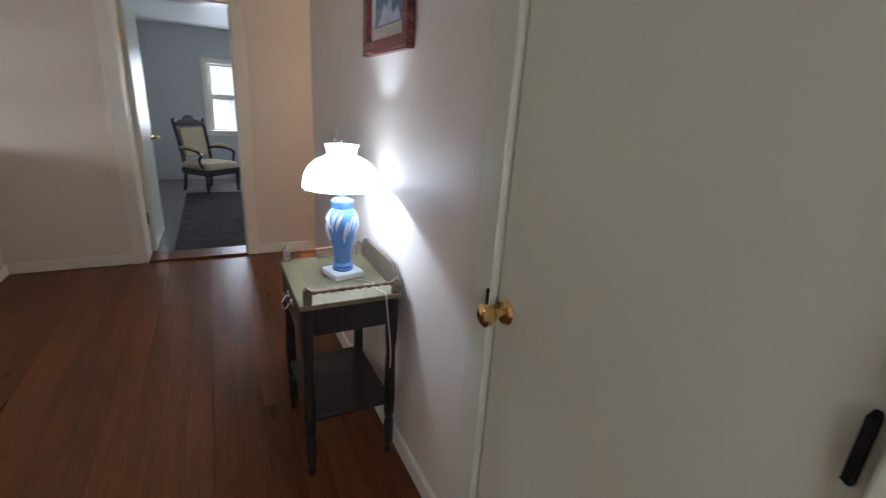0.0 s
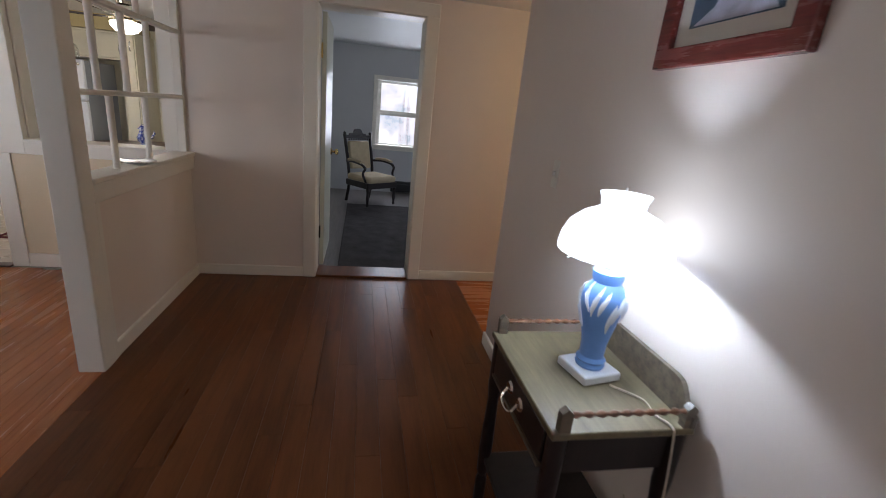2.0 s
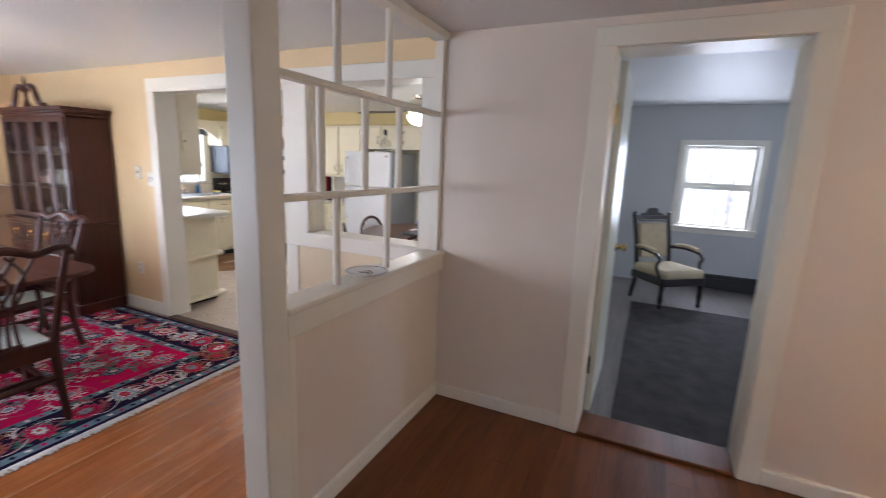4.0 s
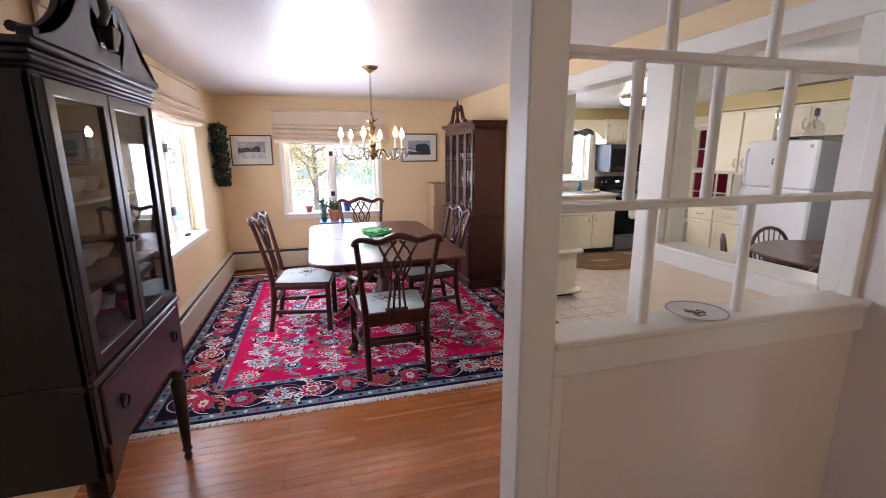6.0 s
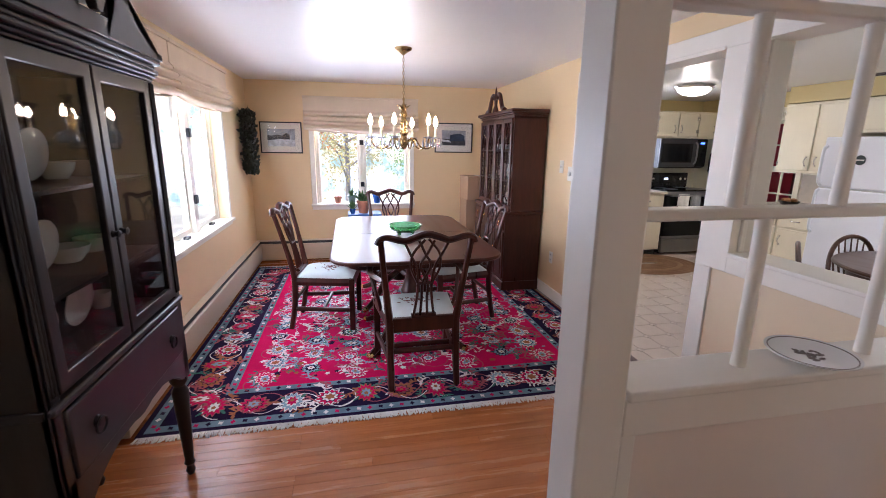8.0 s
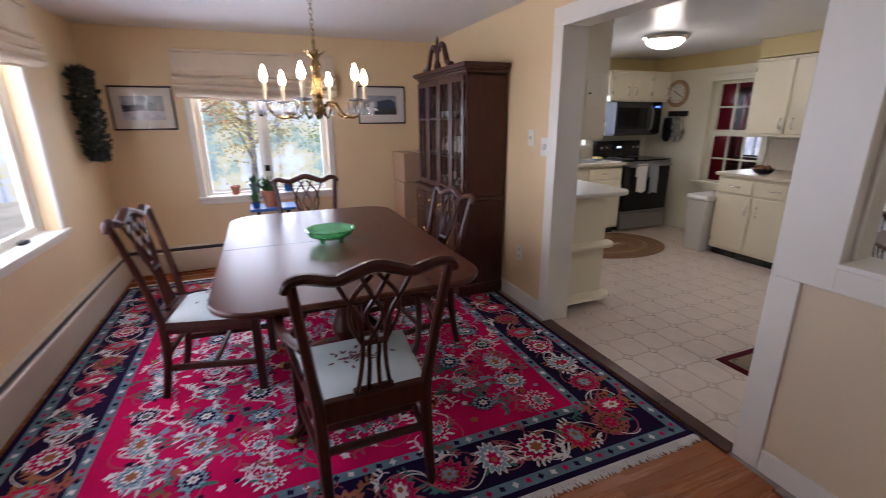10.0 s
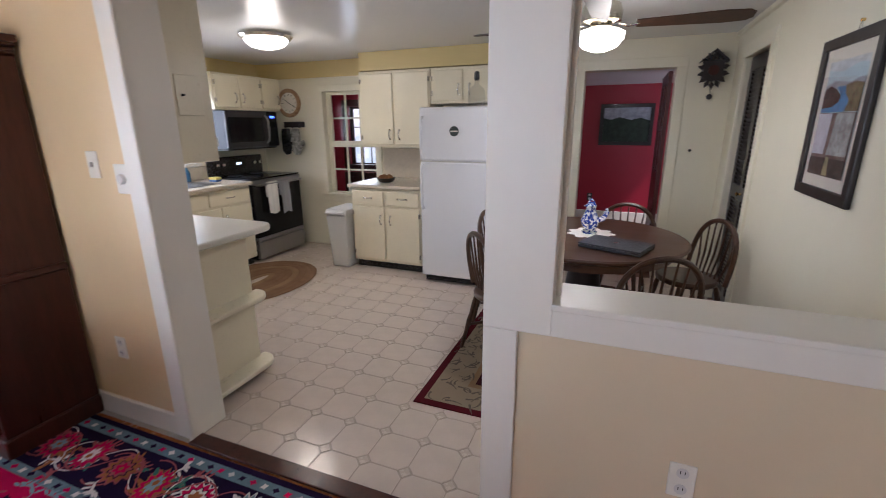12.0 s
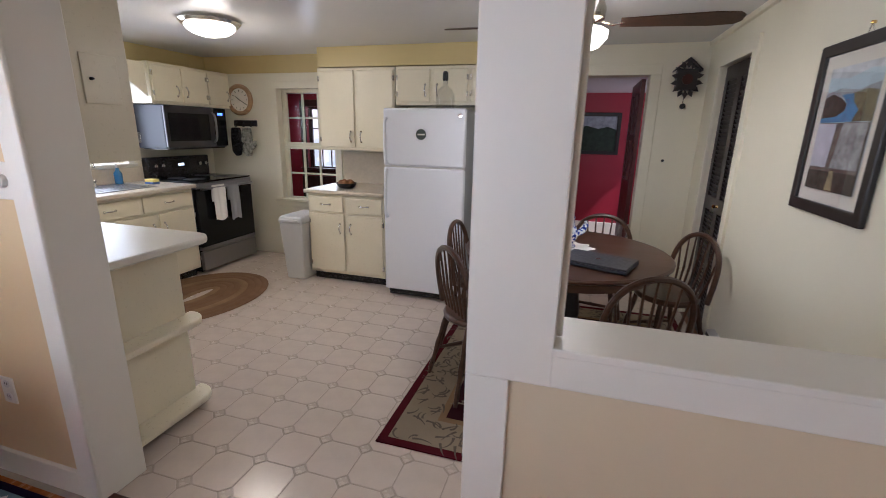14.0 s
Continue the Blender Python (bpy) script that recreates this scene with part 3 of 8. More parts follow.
def window(name, label, axis, a0, a1, d0, d1, z0, z1, mullions=(), sash_line=None, bars=(), wide=0.035, casing=0.07, side=1, material=TRIM, post=0.022):
    """A white window in a wall hole: lining, casing on the room side, frames round each light, sill and panes. side: +1 if the room lies at larger d."""
    room, mid = (d1, d0 + 0.045) if side > 0 else (d0, d1 - 0.045)
    def span(a, b, c, d, z, w):
        return box(a, b, min(c, d), max(c, d), z, w) if axis == "x" else box(min(c, d), max(c, d), a, b, z, w)
    c = casing
    frame_bm = wall_mesh(axis, a0 - c, a1 + c, min(room, room + side * 0.016), max(room, room + side * 0.016), z0 - c, z1 + c, [(a0, a1, z0, z1)])
    ob = tagged(finish(name, frame_bm, material, 0.004), label, "window", kind="structure")
    part("window_sill", span(a0 - c - 0.01, a1 + c + 0.01, room - side * 0.09, room + side * 0.045, z0 - 0.012, z0 + 0.016), material, ob, "white painted window sill", 0.005)
    part("window_frame", wall_mesh(axis, a0, a1, mid - 0.03, mid + 0.03, z0, z1, [(a0 + 0.02, a1 - 0.02, z0 + 0.02, z1 - 0.02)]), material, ob, "", 0.003)
    stops = [a0, *mullions, a1]
    for k, (a, b) in enumerate(zip(stops, stops[1:])):
        if k:
            part("mullion", span(a - post, a + post, mid - 0.045, mid + 0.05, z0, z1), material, ob, "", 0.004)
        rows = [z0, sash_line, z1] if sash_line else [z0, z1]
        for j, (u, w) in enumerate(zip(rows, rows[1:])):
            m = mid + (0.02 * side if j == 0 and sash_line else -0.004)
            la, lb = a + 0.02, b - 0.02
            sash = part("sash", wall_mesh(axis, la, lb, m - 0.016, m + 0.016, u, w, [(la + wide, lb - wide, u + wide, w - wide)]), material, ob, "", 0.003)
            for nx, nz in bars:
                for i in range(1, nx):
                    s = la + wide + (lb - la - 2 * wide) * i / nx
                    part("glazing_bar", span(s - 0.009, s + 0.009, m - 0.011, m + 0.011, u + wide, w - wide), material, sash)
                for i in range(1, nz):
                    s = u + wide + (w - u - 2 * wide) * i / nz
                    part("glazing_bar", span(la + wide, lb - wide, m - 0.0105, m + 0.0105, s - 0.009, s + 0.009), material, sash)
            pane = part("pane", span(la + wide - 0.004, lb - wide + 0.004, m - 0.002, m + 0.002, u + wide - 0.004, w - wide + 0.004), WINDOW_GLASS, sash)
            pane.visible_shadow = False
    return ob


# Unseen entry window, added as the opening for the hall's fill lamp.
window("window_7", "added unseen window behind the entry", "x", -0.55, 0.45, -1.3, -1.2, 0.75, 1.95, (), 1.35, wide=0.04)
window_1 = window("window_1", "wide white casement window with three mullions", "x", -5.21, -2.86, DY - 0.16, DY, 0.73, 1.92, (-4.50, -3.92, -3.3), casing=0.05, wide=0.062, post=0.048)
window_2 = window("window_2", "white two-light casement window with potted plants on its sill", "y", 2.26, 3.45, DX - 0.14, DX, 0.71, 1.86, (2.84,), casing=0.06)
window("window_3", "white kitchen sink window", "y", 5.75, 6.82, -6.62, -6.48, 1.06, 1.92, casing=0.06)
window("window_4", "white double-hung bedroom sash window", "x", 0.15, 0.98, 8.75, 8.9, 0.79, 1.84, (), 1.33, wide=0.04, side=-1)
window("window_5", "white inner sash window looking into the red room", "x", -5.55, -4.86, FY, FY + 0.14, 0.64, 1.83, (), 1.24, ((3, 2),), wide=0.035, side=-1, material=CREAM_WALL)
DOOR_BROWN = timber("dark_brown_door_wood", (0.020, 0.009, 0.006), (0.045, 0.019, 0.012), 0.35, (6, 6, 0.8), 3.0)
window("window_6", "dark brown framed glazing of the red room's outer door", "x", -6.80, -6.0, 10.28, 10.42, 0.76, 1.77, (), None, ((4, 3),), wide=0.04, casing=0.11, side=-1, material=DOOR_BROWN)
outer_door = setting("door_5", box(-6.91, -5.89, 10.24, 10.278, 0.012, 0.64), DOOR_BROWN, "dark brown lower panel of the outer door, closed", "door", 0.004)
for x0, x1 in ((-6.83, -6.44), (-6.36, -5.97)):
    part("panel", box(x0, x1, 10.228, 10.242, 0.12, 0.56), DOOR_BROWN, outer_door, "", 0.008)
# Side window out of view, added to let more light into the bedroom.
window("window_8", "added unseen double-hung window in the bedroom side wall", "y", 5.9, 7.1, 3.2, 3.32, 0.79, 1.84, (), 1.33, wide=0.04, side=-1)
for z in (1.02, 1.55):
    part("hinge", box(-4.53, -4.47, DY - 0.07, DY - 0.045, z - 0.035, z + 0.035), BLACK_IRON, window_1, "black window hinge", 0.004)
    part("hinge", box(DX - 0.055, DX - 0.03, 2.815, 2.865, z - 0.03 - 0.05, z + 0.03 - 0.05), BLACK_IRON, window_2, "black window latch", 0.004)
for x in (-4.85, -4.2, -3.6):
    bm = box(x - 0.035, x + 0.035, DY - 0.075, DY - 0.04, 0.746, 0.765)
    add_tube(bm, [(x, DY - 0.05, 0.765), (x + 0.05, DY - 0.035, 0.775), (x + 0.11, DY - 0.03, 0.765), (x + 0.13, DY - 0.025, 0.785)], 0.006)
    part("crank", bm, BLACK_IRON, window_1, "black window crank")

SHADE_CLOTH = surface("cream_linen", (0.70, 0.575, 0.425), 0.85, vary=0.06, coarse=4, fine=220, bump=0.15)


def roman_shade(label, axis, a0, a1, d, z0, z1, side):
    """A gathered cloth shade hanging from z1 to z0, its stacked folds at the bottom sagging a little."""
    prof, drop = [], z1 - z0
    for k in range(44):
        u = k / 43
        fold = max(0.0, (u - 0.38) / 0.62)
        prof.append((0.018 + 0.012 * fold + (0.055 * abs(math.sin(fold * math.pi * 4)) ** 0.8) * min(1, fold * 3), z1 - drop * u))
    bm = bmesh.new()
    cols, nx = [], 26
    for i in range(nx):
        s = i / (nx - 1)
        a = a0 + (a1 - a0) * s
        sag = 0.035 * math.sin(math.pi * s) + 0.008 * math.sin(9 * s + a0)
        col = []
        for k, (dep, z) in enumerate(prof):
            u = k / 43
            dd = d + side * (dep + 0.006 * math.sin(14 * s + 5 * u + a0) * u)
            zz = z - sag * u ** 2
            col.append(bm.verts.new((a, dd, zz) if axis == "x" else (dd, a, zz)))
        back = [bm.verts.new((a, d, z) if axis == "x" else (d, a, z)) for z in (z0 + 0.012 - sag, z1)]
        cols.append(col + back)
    for p, q in zip(cols, cols[1:]):
        k = len(p)
        for i in range(k):
            bm.faces.new((p[i], p[(i + 1) % k], q[(i + 1) % k], q[i]))
    bm.faces.new(cols[0])
    bm.faces.new(cols[-1][::-1])
    ob = thing("roman_shade", label, "window shade", *((a0 + a1) / 2, d, z1) if axis == "x" else (d, (a0 + a1) / 2, z1))
    cloth = part("cloth", bm, SHADE_CLOTH, ob, smooth=60)
    rail = box(a0 - 0.004, a1 + 0.004, d, d + side * 0.034, z1 - 0.004, z1 + 0.022) if axis == "x" else box(d, d + side * 0.034, a0 - 0.004, a1 + 0.004, z1 - 0.004, z1 + 0.022)
    hem_z = z0 - 0.004
    hem = tube([((a0 + 0.02 + (a1 - a0 - 0.04) * k / 12, d + side * 0.03, hem_z - 0.035 * math.sin(math.pi * k / 12)) if axis == "x" else (d + side * 0.03, a0 + 0.02 + (a1 - a0 - 0.04) * k / 12, hem_z - 0.035 * math.sin(math.pi * k / 12))) for k in range(13)], 0.008, 8)
    for o in (cloth, part("headrail", rail, SHADE_CLOTH, ob, "cloth-covered head rail", 0.004), part("hem", hem, SHADE_CLOTH, ob, "stitched bottom hem")):
        o.matrix_parent_inverse = ob.matrix_world.inverted()
    return ob


roman_shade("cream linen roman shade pulled up over the wide window", "x", -5.42, -4.0, DY + 0.017, 1.785, 2.13, 1)
roman_shade("cream linen roman shade pulled up over the wide window", "x", -3.98, -2.70, DY + 0.017, 1.785, 2.13, 1)
roman_shade("cream linen roman shade pulled up over the end window", "y", 2.15, 3.56, DX + 0.017, 1.65, 2.02, 1)


def local(ob, *obs):
    """Keeps parts that were built at their true place where they are under a placed thing."""
    for o in obs:
        o.matrix_parent_inverse = ob.matrix_world.inverted()


HEATER = surface("white_enamel", (0.66, 0.64, 0.60), 0.35, vary=0.04)
SLOT = surface("dark_grille", (0.03, 0.03, 0.03), 0.6)


HEATER_TAN = surface("tan_enamel", (0.60, 0.50, 0.37), 0.38, vary=0.05)


def baseboard_heater(axis, a0, a1, d, side, label="cream metal baseboard heater along the wall", h=0.27, enamel=HEATER_TAN):
    ob = thing("baseboard_heater", label, "heater", *((a0 + a1) / 2, d, 0) if axis == "x" else (d, (a0 + a1) / 2, 0))
    def prism(pts):
        bm = bmesh.new()
        ends = [[bm.verts.new((a, d + side * p, z) if axis == "x" else (d + side * p, a, z)) for p, z in pts] for a in (a0, a1)]
        k = len(pts)
        for i in range(k):
            bm.faces.new((ends[0][i], ends[0][(i + 1) % k], ends[1][(i + 1) % k], ends[1][i]))
        bm.faces.new(ends[0])
        bm.faces.new(ends[1][::-1])
        return bm
    local(ob, part("cover", prism([(0.0, 0.02), (0.062, 0.02), (0.066, 0.06), (0.066, h - 0.055), (0.058, h - 0.045), (0.01, h - 0.045), (0.01, h - 0.01), (0.055, h - 0.012), (0.03, h), (0.0, h)]), enamel, ob, bevel=0.003),
          part("slot", prism([(0.011, h - 0.044), (0.05, h - 0.044), (0.048, h - 0.014), (0.011, h - 0.012)]), SLOT, ob, "dark air slot"))
    return ob


baseboard_heater("x", DX + 0.07, -2.75, DY, 1)
baseboard_heater("y", DY + 0.005, 4.0, DX, 1)
baseboard_heater("y", 5.2, 6.62, RX, -1, "white metal baseboard heater on the cream kitchen wall", 0.24, HEATER)
baseboard_heater("x", 0.45, 3.0, 8.75, -1, "dark baseboard heater under the bedroom window", 0.2, SLOT)


def wall_plate(kind, label, m, w=0.072, h=0.115, finish_=TRIM):
    """A switch or outlet plate; m has its face looking along local +y."""
    ob = thing(kind, label, "switch" if "switch" in kind else "outlet")
    ob.matrix_world = m
    part("plate", box(-w / 2, w / 2, 0, 0.006, -h / 2, h / 2), finish_, ob, "", 0.003)
    if kind == "wall_outlet":
        for z in (-0.028, 0.028):
            face = part("socket", lathe([(0.016, 0), (0.017, 0.003), (0.001, 0.0035)], m=pose(0, 0.005, z, -90, 0, 0), sides=16), HEATER, ob)
            for x in (-0.006, 0.006):
                part("slit", box(x - 0.0012, x + 0.0012, 0.0078, 0.0092, z - 0.002, z + 0.008), SLOT, face)
    elif kind == "dimmer_switch":
        part("dial", lathe([(0.022, 0), (0.021, 0.012), (0.018, 0.016), (0.001, 0.017)], m=pose(0, 0.005, 0, -90, 0, 0)), HEATER, ob)
    else:
        part("toggle", box(-0.005, 0.005, 0.005, 0.018, -0.008, 0.012), HEATER, ob, "", 0.002)
    return ob


FACE_S, FACE_W = 180, 90     # plates looking along -y and along -x
wall_plate("wall_outlet", "white wall outlet on the beige panel", pose(-2.01, KY - 0.005, 0.455, 0, 0, FACE_S))
wall_plate("light_switch", "white light switch on the yellow wall", pose(-4.37, KY, 1.30, 0, 0, FACE_S))
wall_plate("dimmer_switch", "white round dimmer switch beside the kitchen doorway", pose(-4.195, KY, 1.245, 0, 0, FACE_S), 0.09, 0.125)
wall_plate("wall_outlet", "white wall outlet low on the yellow wall", pose(-4.46, KY, 0.41, 0, 0, FACE_S))
wall_plate("wall_outlet", "brass-faced wall outlet on the hall wall", pose(1.44, HY, 0.42, 0, 0, FACE_S))
wall_plate("light_switch", "white light switch on the hall wall", pose(WX, 2.79, 1.2, 0, 0, FACE_W), 0.058, 0.12)
wall_plate("wall_outlet", "white wall outlet under the end window", pose(DX, 3.62 - 1.1, 0.42, 0, 0, -90))
wall_plate("light_switch", "white thermostat plate beside the red doorway", pose(-2.80, FY, 1.23, 0, 0, FACE_S), 0.08, 0.1)
wall_plate("wall_outlet", "dark wall outlet on the red wall", pose(-2.64, 10.28, 0.40, 0, 0, FACE_S), finish_=SLOT)


# ---- dining room ----
SEAT_CLOTH = surface("pale_blue_needlepoint", (0.62, 0.68, 0.66), 0.85, vary=0.06, coarse=9, fine=300, bump=0.2)
STITCH = surface("flower_stitching", (0.22, 0.10, 0.09), 0.9, vary=0.5, coarse=40, fine=300, bump=0.2)


def spline(points, n=16):
    """A smooth run of points through the given ones."""
    pts = [Vector(p) for p in points]
    ext = [pts[0] * 2 - pts[1], *pts, pts[-1] * 2 - pts[-2]]
    out = []
    for i in range(1, len(ext) - 2):
        a, b, c, d = ext[i - 1:i + 3]
        for k in range(n):
            t = k / n
            out.append(0.5 * ((2 * b) + (c - a) * t + (2 * a - 5 * b + 4 * c - d) * t * t + (3 * b - a - 3 * c + d) * t ** 3))
    out.append(pts[-1])
    return out


def dining_chair(label, x, y, turn, arms=False):
    """A Chippendale chair that faces local +y: pierced splat, serpentine crest, square legs, stretchers."""
    ob = thing("dining_chair", label, "chair", x, y, 0.012, turn, "chairs round the dining table")
    w = 0.225 if arms else 0.20     # half width at the back
    f = 0.275 if arms else 0.245    # half width in front
    dep = 0.46
    rake = lambda z: -0.02 - 0.125 * max(0, (z - 0.42) / 0.57) ** 1.25 - 0.05 * max(0, (0.4 - z) / 0.4) ** 2
    for s in (-1, 1):
        zs = [0, 0.1, 0.2, 0.3, 0.42, 0.5, 0.6, 0.7, 0.8, 0.9, 0.955]
        pts = [(s * (w - 0.02 + (0.055 * max(0, z - 0.42) / 0.53)), rake(z), z) for z in zs]
        part("back_leg", tube(pts, [0.021, 0.022, 0.023, 0.025, 0.026, 0.023, 0.021, 0.019, 0.018, 0.018, 0.018], 8), MAHOGANY, ob)
        leg = box(-0.021, 0.021, -0.021, 0.021, 0, 0.43, pose(s * (f - 0.025), dep - 0.03, 0))
        part("front_leg", leg, MAHOGANY, ob, "", 0.004)
        part("side_stretcher", tube([(s * (w - 0.02), rake(0.17), 0.17), (s * (f - 0.025), dep - 0.03, 0.17)], 0.015, 6, flat=1.3), MAHOGANY, ob)
        part("side_rail", tube([(s * (w - 0.02), rake(0.40), 0.40), (s * (f - 0.025), dep - 0.03, 0.40)], 0.021, 6, flat=1.7), MAHOGANY, ob)
    ym = (rake(0.17) + dep - 0.03) / 2
    part("cross_stretcher", tube([(-(w + f) / 2 + 0.02, ym, 0.17), ((w + f) / 2 - 0.02, ym, 0.17)], 0.014, 6, flat=1.3), MAHOGANY, ob)
    part("back_stretcher", tube([(-w + 0.02, rake(0.24), 0.24), (w - 0.02, rake(0.24), 0.24)], 0.014, 6, flat=1.3), MAHOGANY, ob)
    part("front_rail", box(-f + 0.01, f - 0.01, dep - 0.05, dep - 0.012, 0.365, 0.435), MAHOGANY, ob, "", 0.005)
    part("back_rail", box(-w + 0.01, w - 0.01, -0.035, 0.0, 0.36, 0.45), MAHOGANY, ob, "", 0.005)
    # serpentine crest with scrolled ears
    half_w = w + 0.045
    crest = [(-half_w - 0.012, 0.935), (-half_w + 0.005, 0.962), (-half_w + 0.05, 0.972), (-0.13, 0.95), (-0.07, 0.968), (0, 0.988), (0.07, 0.968), (0.13, 0.95), (half_w - 0.05, 0.972), (half_w - 0.005, 0.962), (half_w + 0.012, 0.935)]
    pts = spline([(cx, rake(cz) - 0.004, cz) for cx, cz in crest], 6)
    radii = [0.018 + 0.009 * math.sin(math.pi * i / (len(pts) - 1)) for i in range(len(pts))]
    part("crest_rail", tube(pts, radii, 8, flat=0.8), MAHOGANY, ob)
    # pierced splat: a shoe, four ribbons that cross and fan out to the crest
    part("splat_shoe", tube([(-0.075, rake(0.46) + 0.005, 0.46), (0.075, rake(0.46) + 0.005, 0.46)], 0.017, 6), MAHOGANY, ob)
    fan = [(-0.062, -0.045, -0.05, -0.13), (-0.022, -0.016, 0.03, -0.045), (0.022, 0.016, -0.03, 0.045), (0.062, 0.045, 0.05, 0.13)]
    for base, waist, cross, top in fan:
        run = spline([(base, rake(0.46), 0.46), (waist, rake(0.58), 0.58), (waist * 0.9, rake(0.68), 0.68), (cross if abs(cross) < 0.04 else waist * 1.25, rake(0.79), 0.79), ((cross + top) / 2 if abs(cross) < 0.04 else top * 0.72, rake(0.87), 0.87), (top, rake(0.95), 0.95)], 6)
        part("splat_ribbon", tube(run, 0.0105, 6, flat=0.8), MAHOGANY, ob)
    for s in (-1, 1):
        arc = spline([(s * 0.045, rake(0.68), 0.68), (s * 0.085, rake(0.78), 0.78), (s * 0.075, rake(0.87), 0.87), (s * 0.01, rake(0.955), 0.955)], 6)
        part("splat_ribbon", tube(arc, 0.009, 6, flat=0.8), MAHOGANY, ob)
    part("splat_tie", tube([(-0.05, rake(0.68), 0.68), (0.05, rake(0.68), 0.68)], 0.011, 6), MAHOGANY, ob)
    # drop-in seat, domed
    bm = bmesh.new()
    grid = []
    for j in range(9):
        v = j / 8
        half_s = (w - 0.012) * (1 - v) + (f - 0.018) * v
        row = []
        for i in range(11):
            u = i / 10 * 2 - 1
            edge = min(1.0, (1 - abs(u)) * 5) * min(1.0, v * 6, (1 - v) * 6)
            row.append(bm.verts.new((u * half_s, 0.0 + v * (dep - 0.02), 0.437 + 0.032 * edge ** 0.5 * (1 - 0.25 * u * u))))
        grid.append(row)
    for a, b in zip(grid, grid[1:]):
        for i in range(10):
            bm.faces.new((a[i], a[i + 1], b[i + 1], b[i]))
    low = [bm.verts.new((x0, y0, 0.405)) for x0, y0 in ((-w + 0.012, 0), (w - 0.012, 0), (f - 0.018, dep - 0.02), (-f + 0.018, dep - 0.02))]
    bm.faces.new(low[::-1])
    rim = [grid[0], [r[-1] for r in grid], grid[-1][::-1], [r[0] for r in grid][::-1]]
    for k, run in enumerate(rim):
        bm.faces.new([low[k], low[(k + 1) % 4], *run[::-1]])
    cushion = part("seat", bm, SEAT_CLOTH, ob, "pale blue needlepoint seat with a flower spray", smooth=60)
    rng = random.Random(round(x * 100 + y * 10))
    bm = bmesh.new()
    for _ in range(46):
        a, r = rng.uniform(0, 6.28), abs(rng.gauss(0, 0.05))
        cx, cy, d = r * math.cos(a) * 1.4, dep / 2 + r * math.sin(a), rng.uniform(0, 6.28)
        add_plate(bm, [(0.014 * math.cos(t), 0.006 * math.sin(t)) for t in (0, 1.05, 2.1, 3.14, 4.2, 5.24)], 0.0012, pose(cx, cy, 0.4695 - 0.008 * (cx / w) ** 2, 0, 0, math.degrees(d)))
    tagged(part("embroidery", bm, STITCH, cushion, smooth=0), "dark rose and green stitched flowers", kind="stuff")
    if arms:
        for s in (-1, 1):
            arm = spline([(s * (w + 0.02), rake(0.70), 0.70), (s * (w + 0.055), 0.06, 0.69), (s * (w + 0.075), 0.2, 0.675), (s * (w + 0.07), 0.3, 0.685), (s * (w + 0.05), 0.345, 0.665)], 6)
            part("arm", tube(arm, [0.016 + 0.006 * (i / len(arm)) for i in range(len(arm))], 8, flat=0.7), MAHOGANY, ob)
            post = spline([(s * (w + 0.01), 0.22, 0.40), (s * (w + 0.03), 0.20, 0.5), (s * (w + 0.06), 0.26, 0.6), (s * (w + 0.07), 0.30, 0.675)], 6)
            part("arm_post", tube(post, 0.016, 8, flat=0.8), MAHOGANY, ob)
    return ob


dining_chair("mahogany armchair with pierced splat and pale blue needlepoint seat", -3.04, 3.09, 91, True)
dining_chair("mahogany side chair with pierced splat and pale blue seat, window side", -4.22, 2.27, -8)
dining_chair("mahogany side chair with pierced splat standing before the hutch", -4.18, 3.78, 186)
dining_chair("mahogany side chair at the table's far end by the window", -5.17, 3.1, -90)


def rounded(hx, hy, r, n=8, pinch=1.0):
    out = []
    for cx, cy, a0 in ((hx - r, hy - r, 0), (-hx + r, hy - r, 90), (-hx + r, -hy + r, 180), (hx - r, -hy + r, 270)):
        for k in range(n + 1):
            a = radians(a0 + 90 * k / n)
            out.append((cx + r * math.cos(a) * pinch, cy + r * math.sin(a) * pinch))
    return out


table = thing("dining_table", "mahogany double-pedestal dining table with rounded corners", "table", -4.20, 3.12, 0.012)
top = part("tabletop", plate(rounded(0.95, 0.59, 0.2), 0.026, z=0.712), TABLE_WOOD, table, "polished reddish mahogany top", 0.008)
part("apron", plate(rounded(0.86, 0.48, 0.15), 0.05, z=0.662), MAHOGANY, table, "", 0.004)
part("leaf_joint", box(-0.0015, 0.0015, -0.595, 0.595, 0.7375, 0.7387), BLACK_WOOD, table)
for px in (-0.45, 0.45):
    col = [(0.001, 0.20), (0.07, 0.20), (0.075, 0.24), (0.05, 0.27), (0.062, 0.32), (0.085, 0.38), (0.06, 0.45), (0.045, 0.5), (0.05, 0.58), (0.075, 0.62), (0.09, 0.662), (0.001, 0.663)]
    part("pedestal", lathe(col, (px, 0, 0), 24), MAHOGANY, table)
    for a in (45, 135, 225, 315):
        d = Vector((math.cos(radians(a)), math.sin(radians(a)), 0))
        run = spline([Vector((px, 0, 0.27)) + d * 0.04, Vector((px, 0, 0.22)) + d * 0.2, Vector((px, 0, 0.08)) + d * 0.36, Vector((px, 0, 0.025)) + d * 0.47], 6)
        foot = part("leg", tube(run, [0.034 - 0.012 * i / len(run) for i in range(len(run))], 8), MAHOGANY, table)
        part("brass_cap", tube([Vector((px, 0, 0.026)) + d * 0.45, Vector((px, 0, 0.024)) + d * 0.5], [0.02, 0.024], 8), BRASS, foot)

GREEN_GLASS = surface("green_glass", (0.30, 0.75, 0.38), 0.08, vary=0.1, bump=0.0, Transmission_Weight=0.7, coat=0.3)
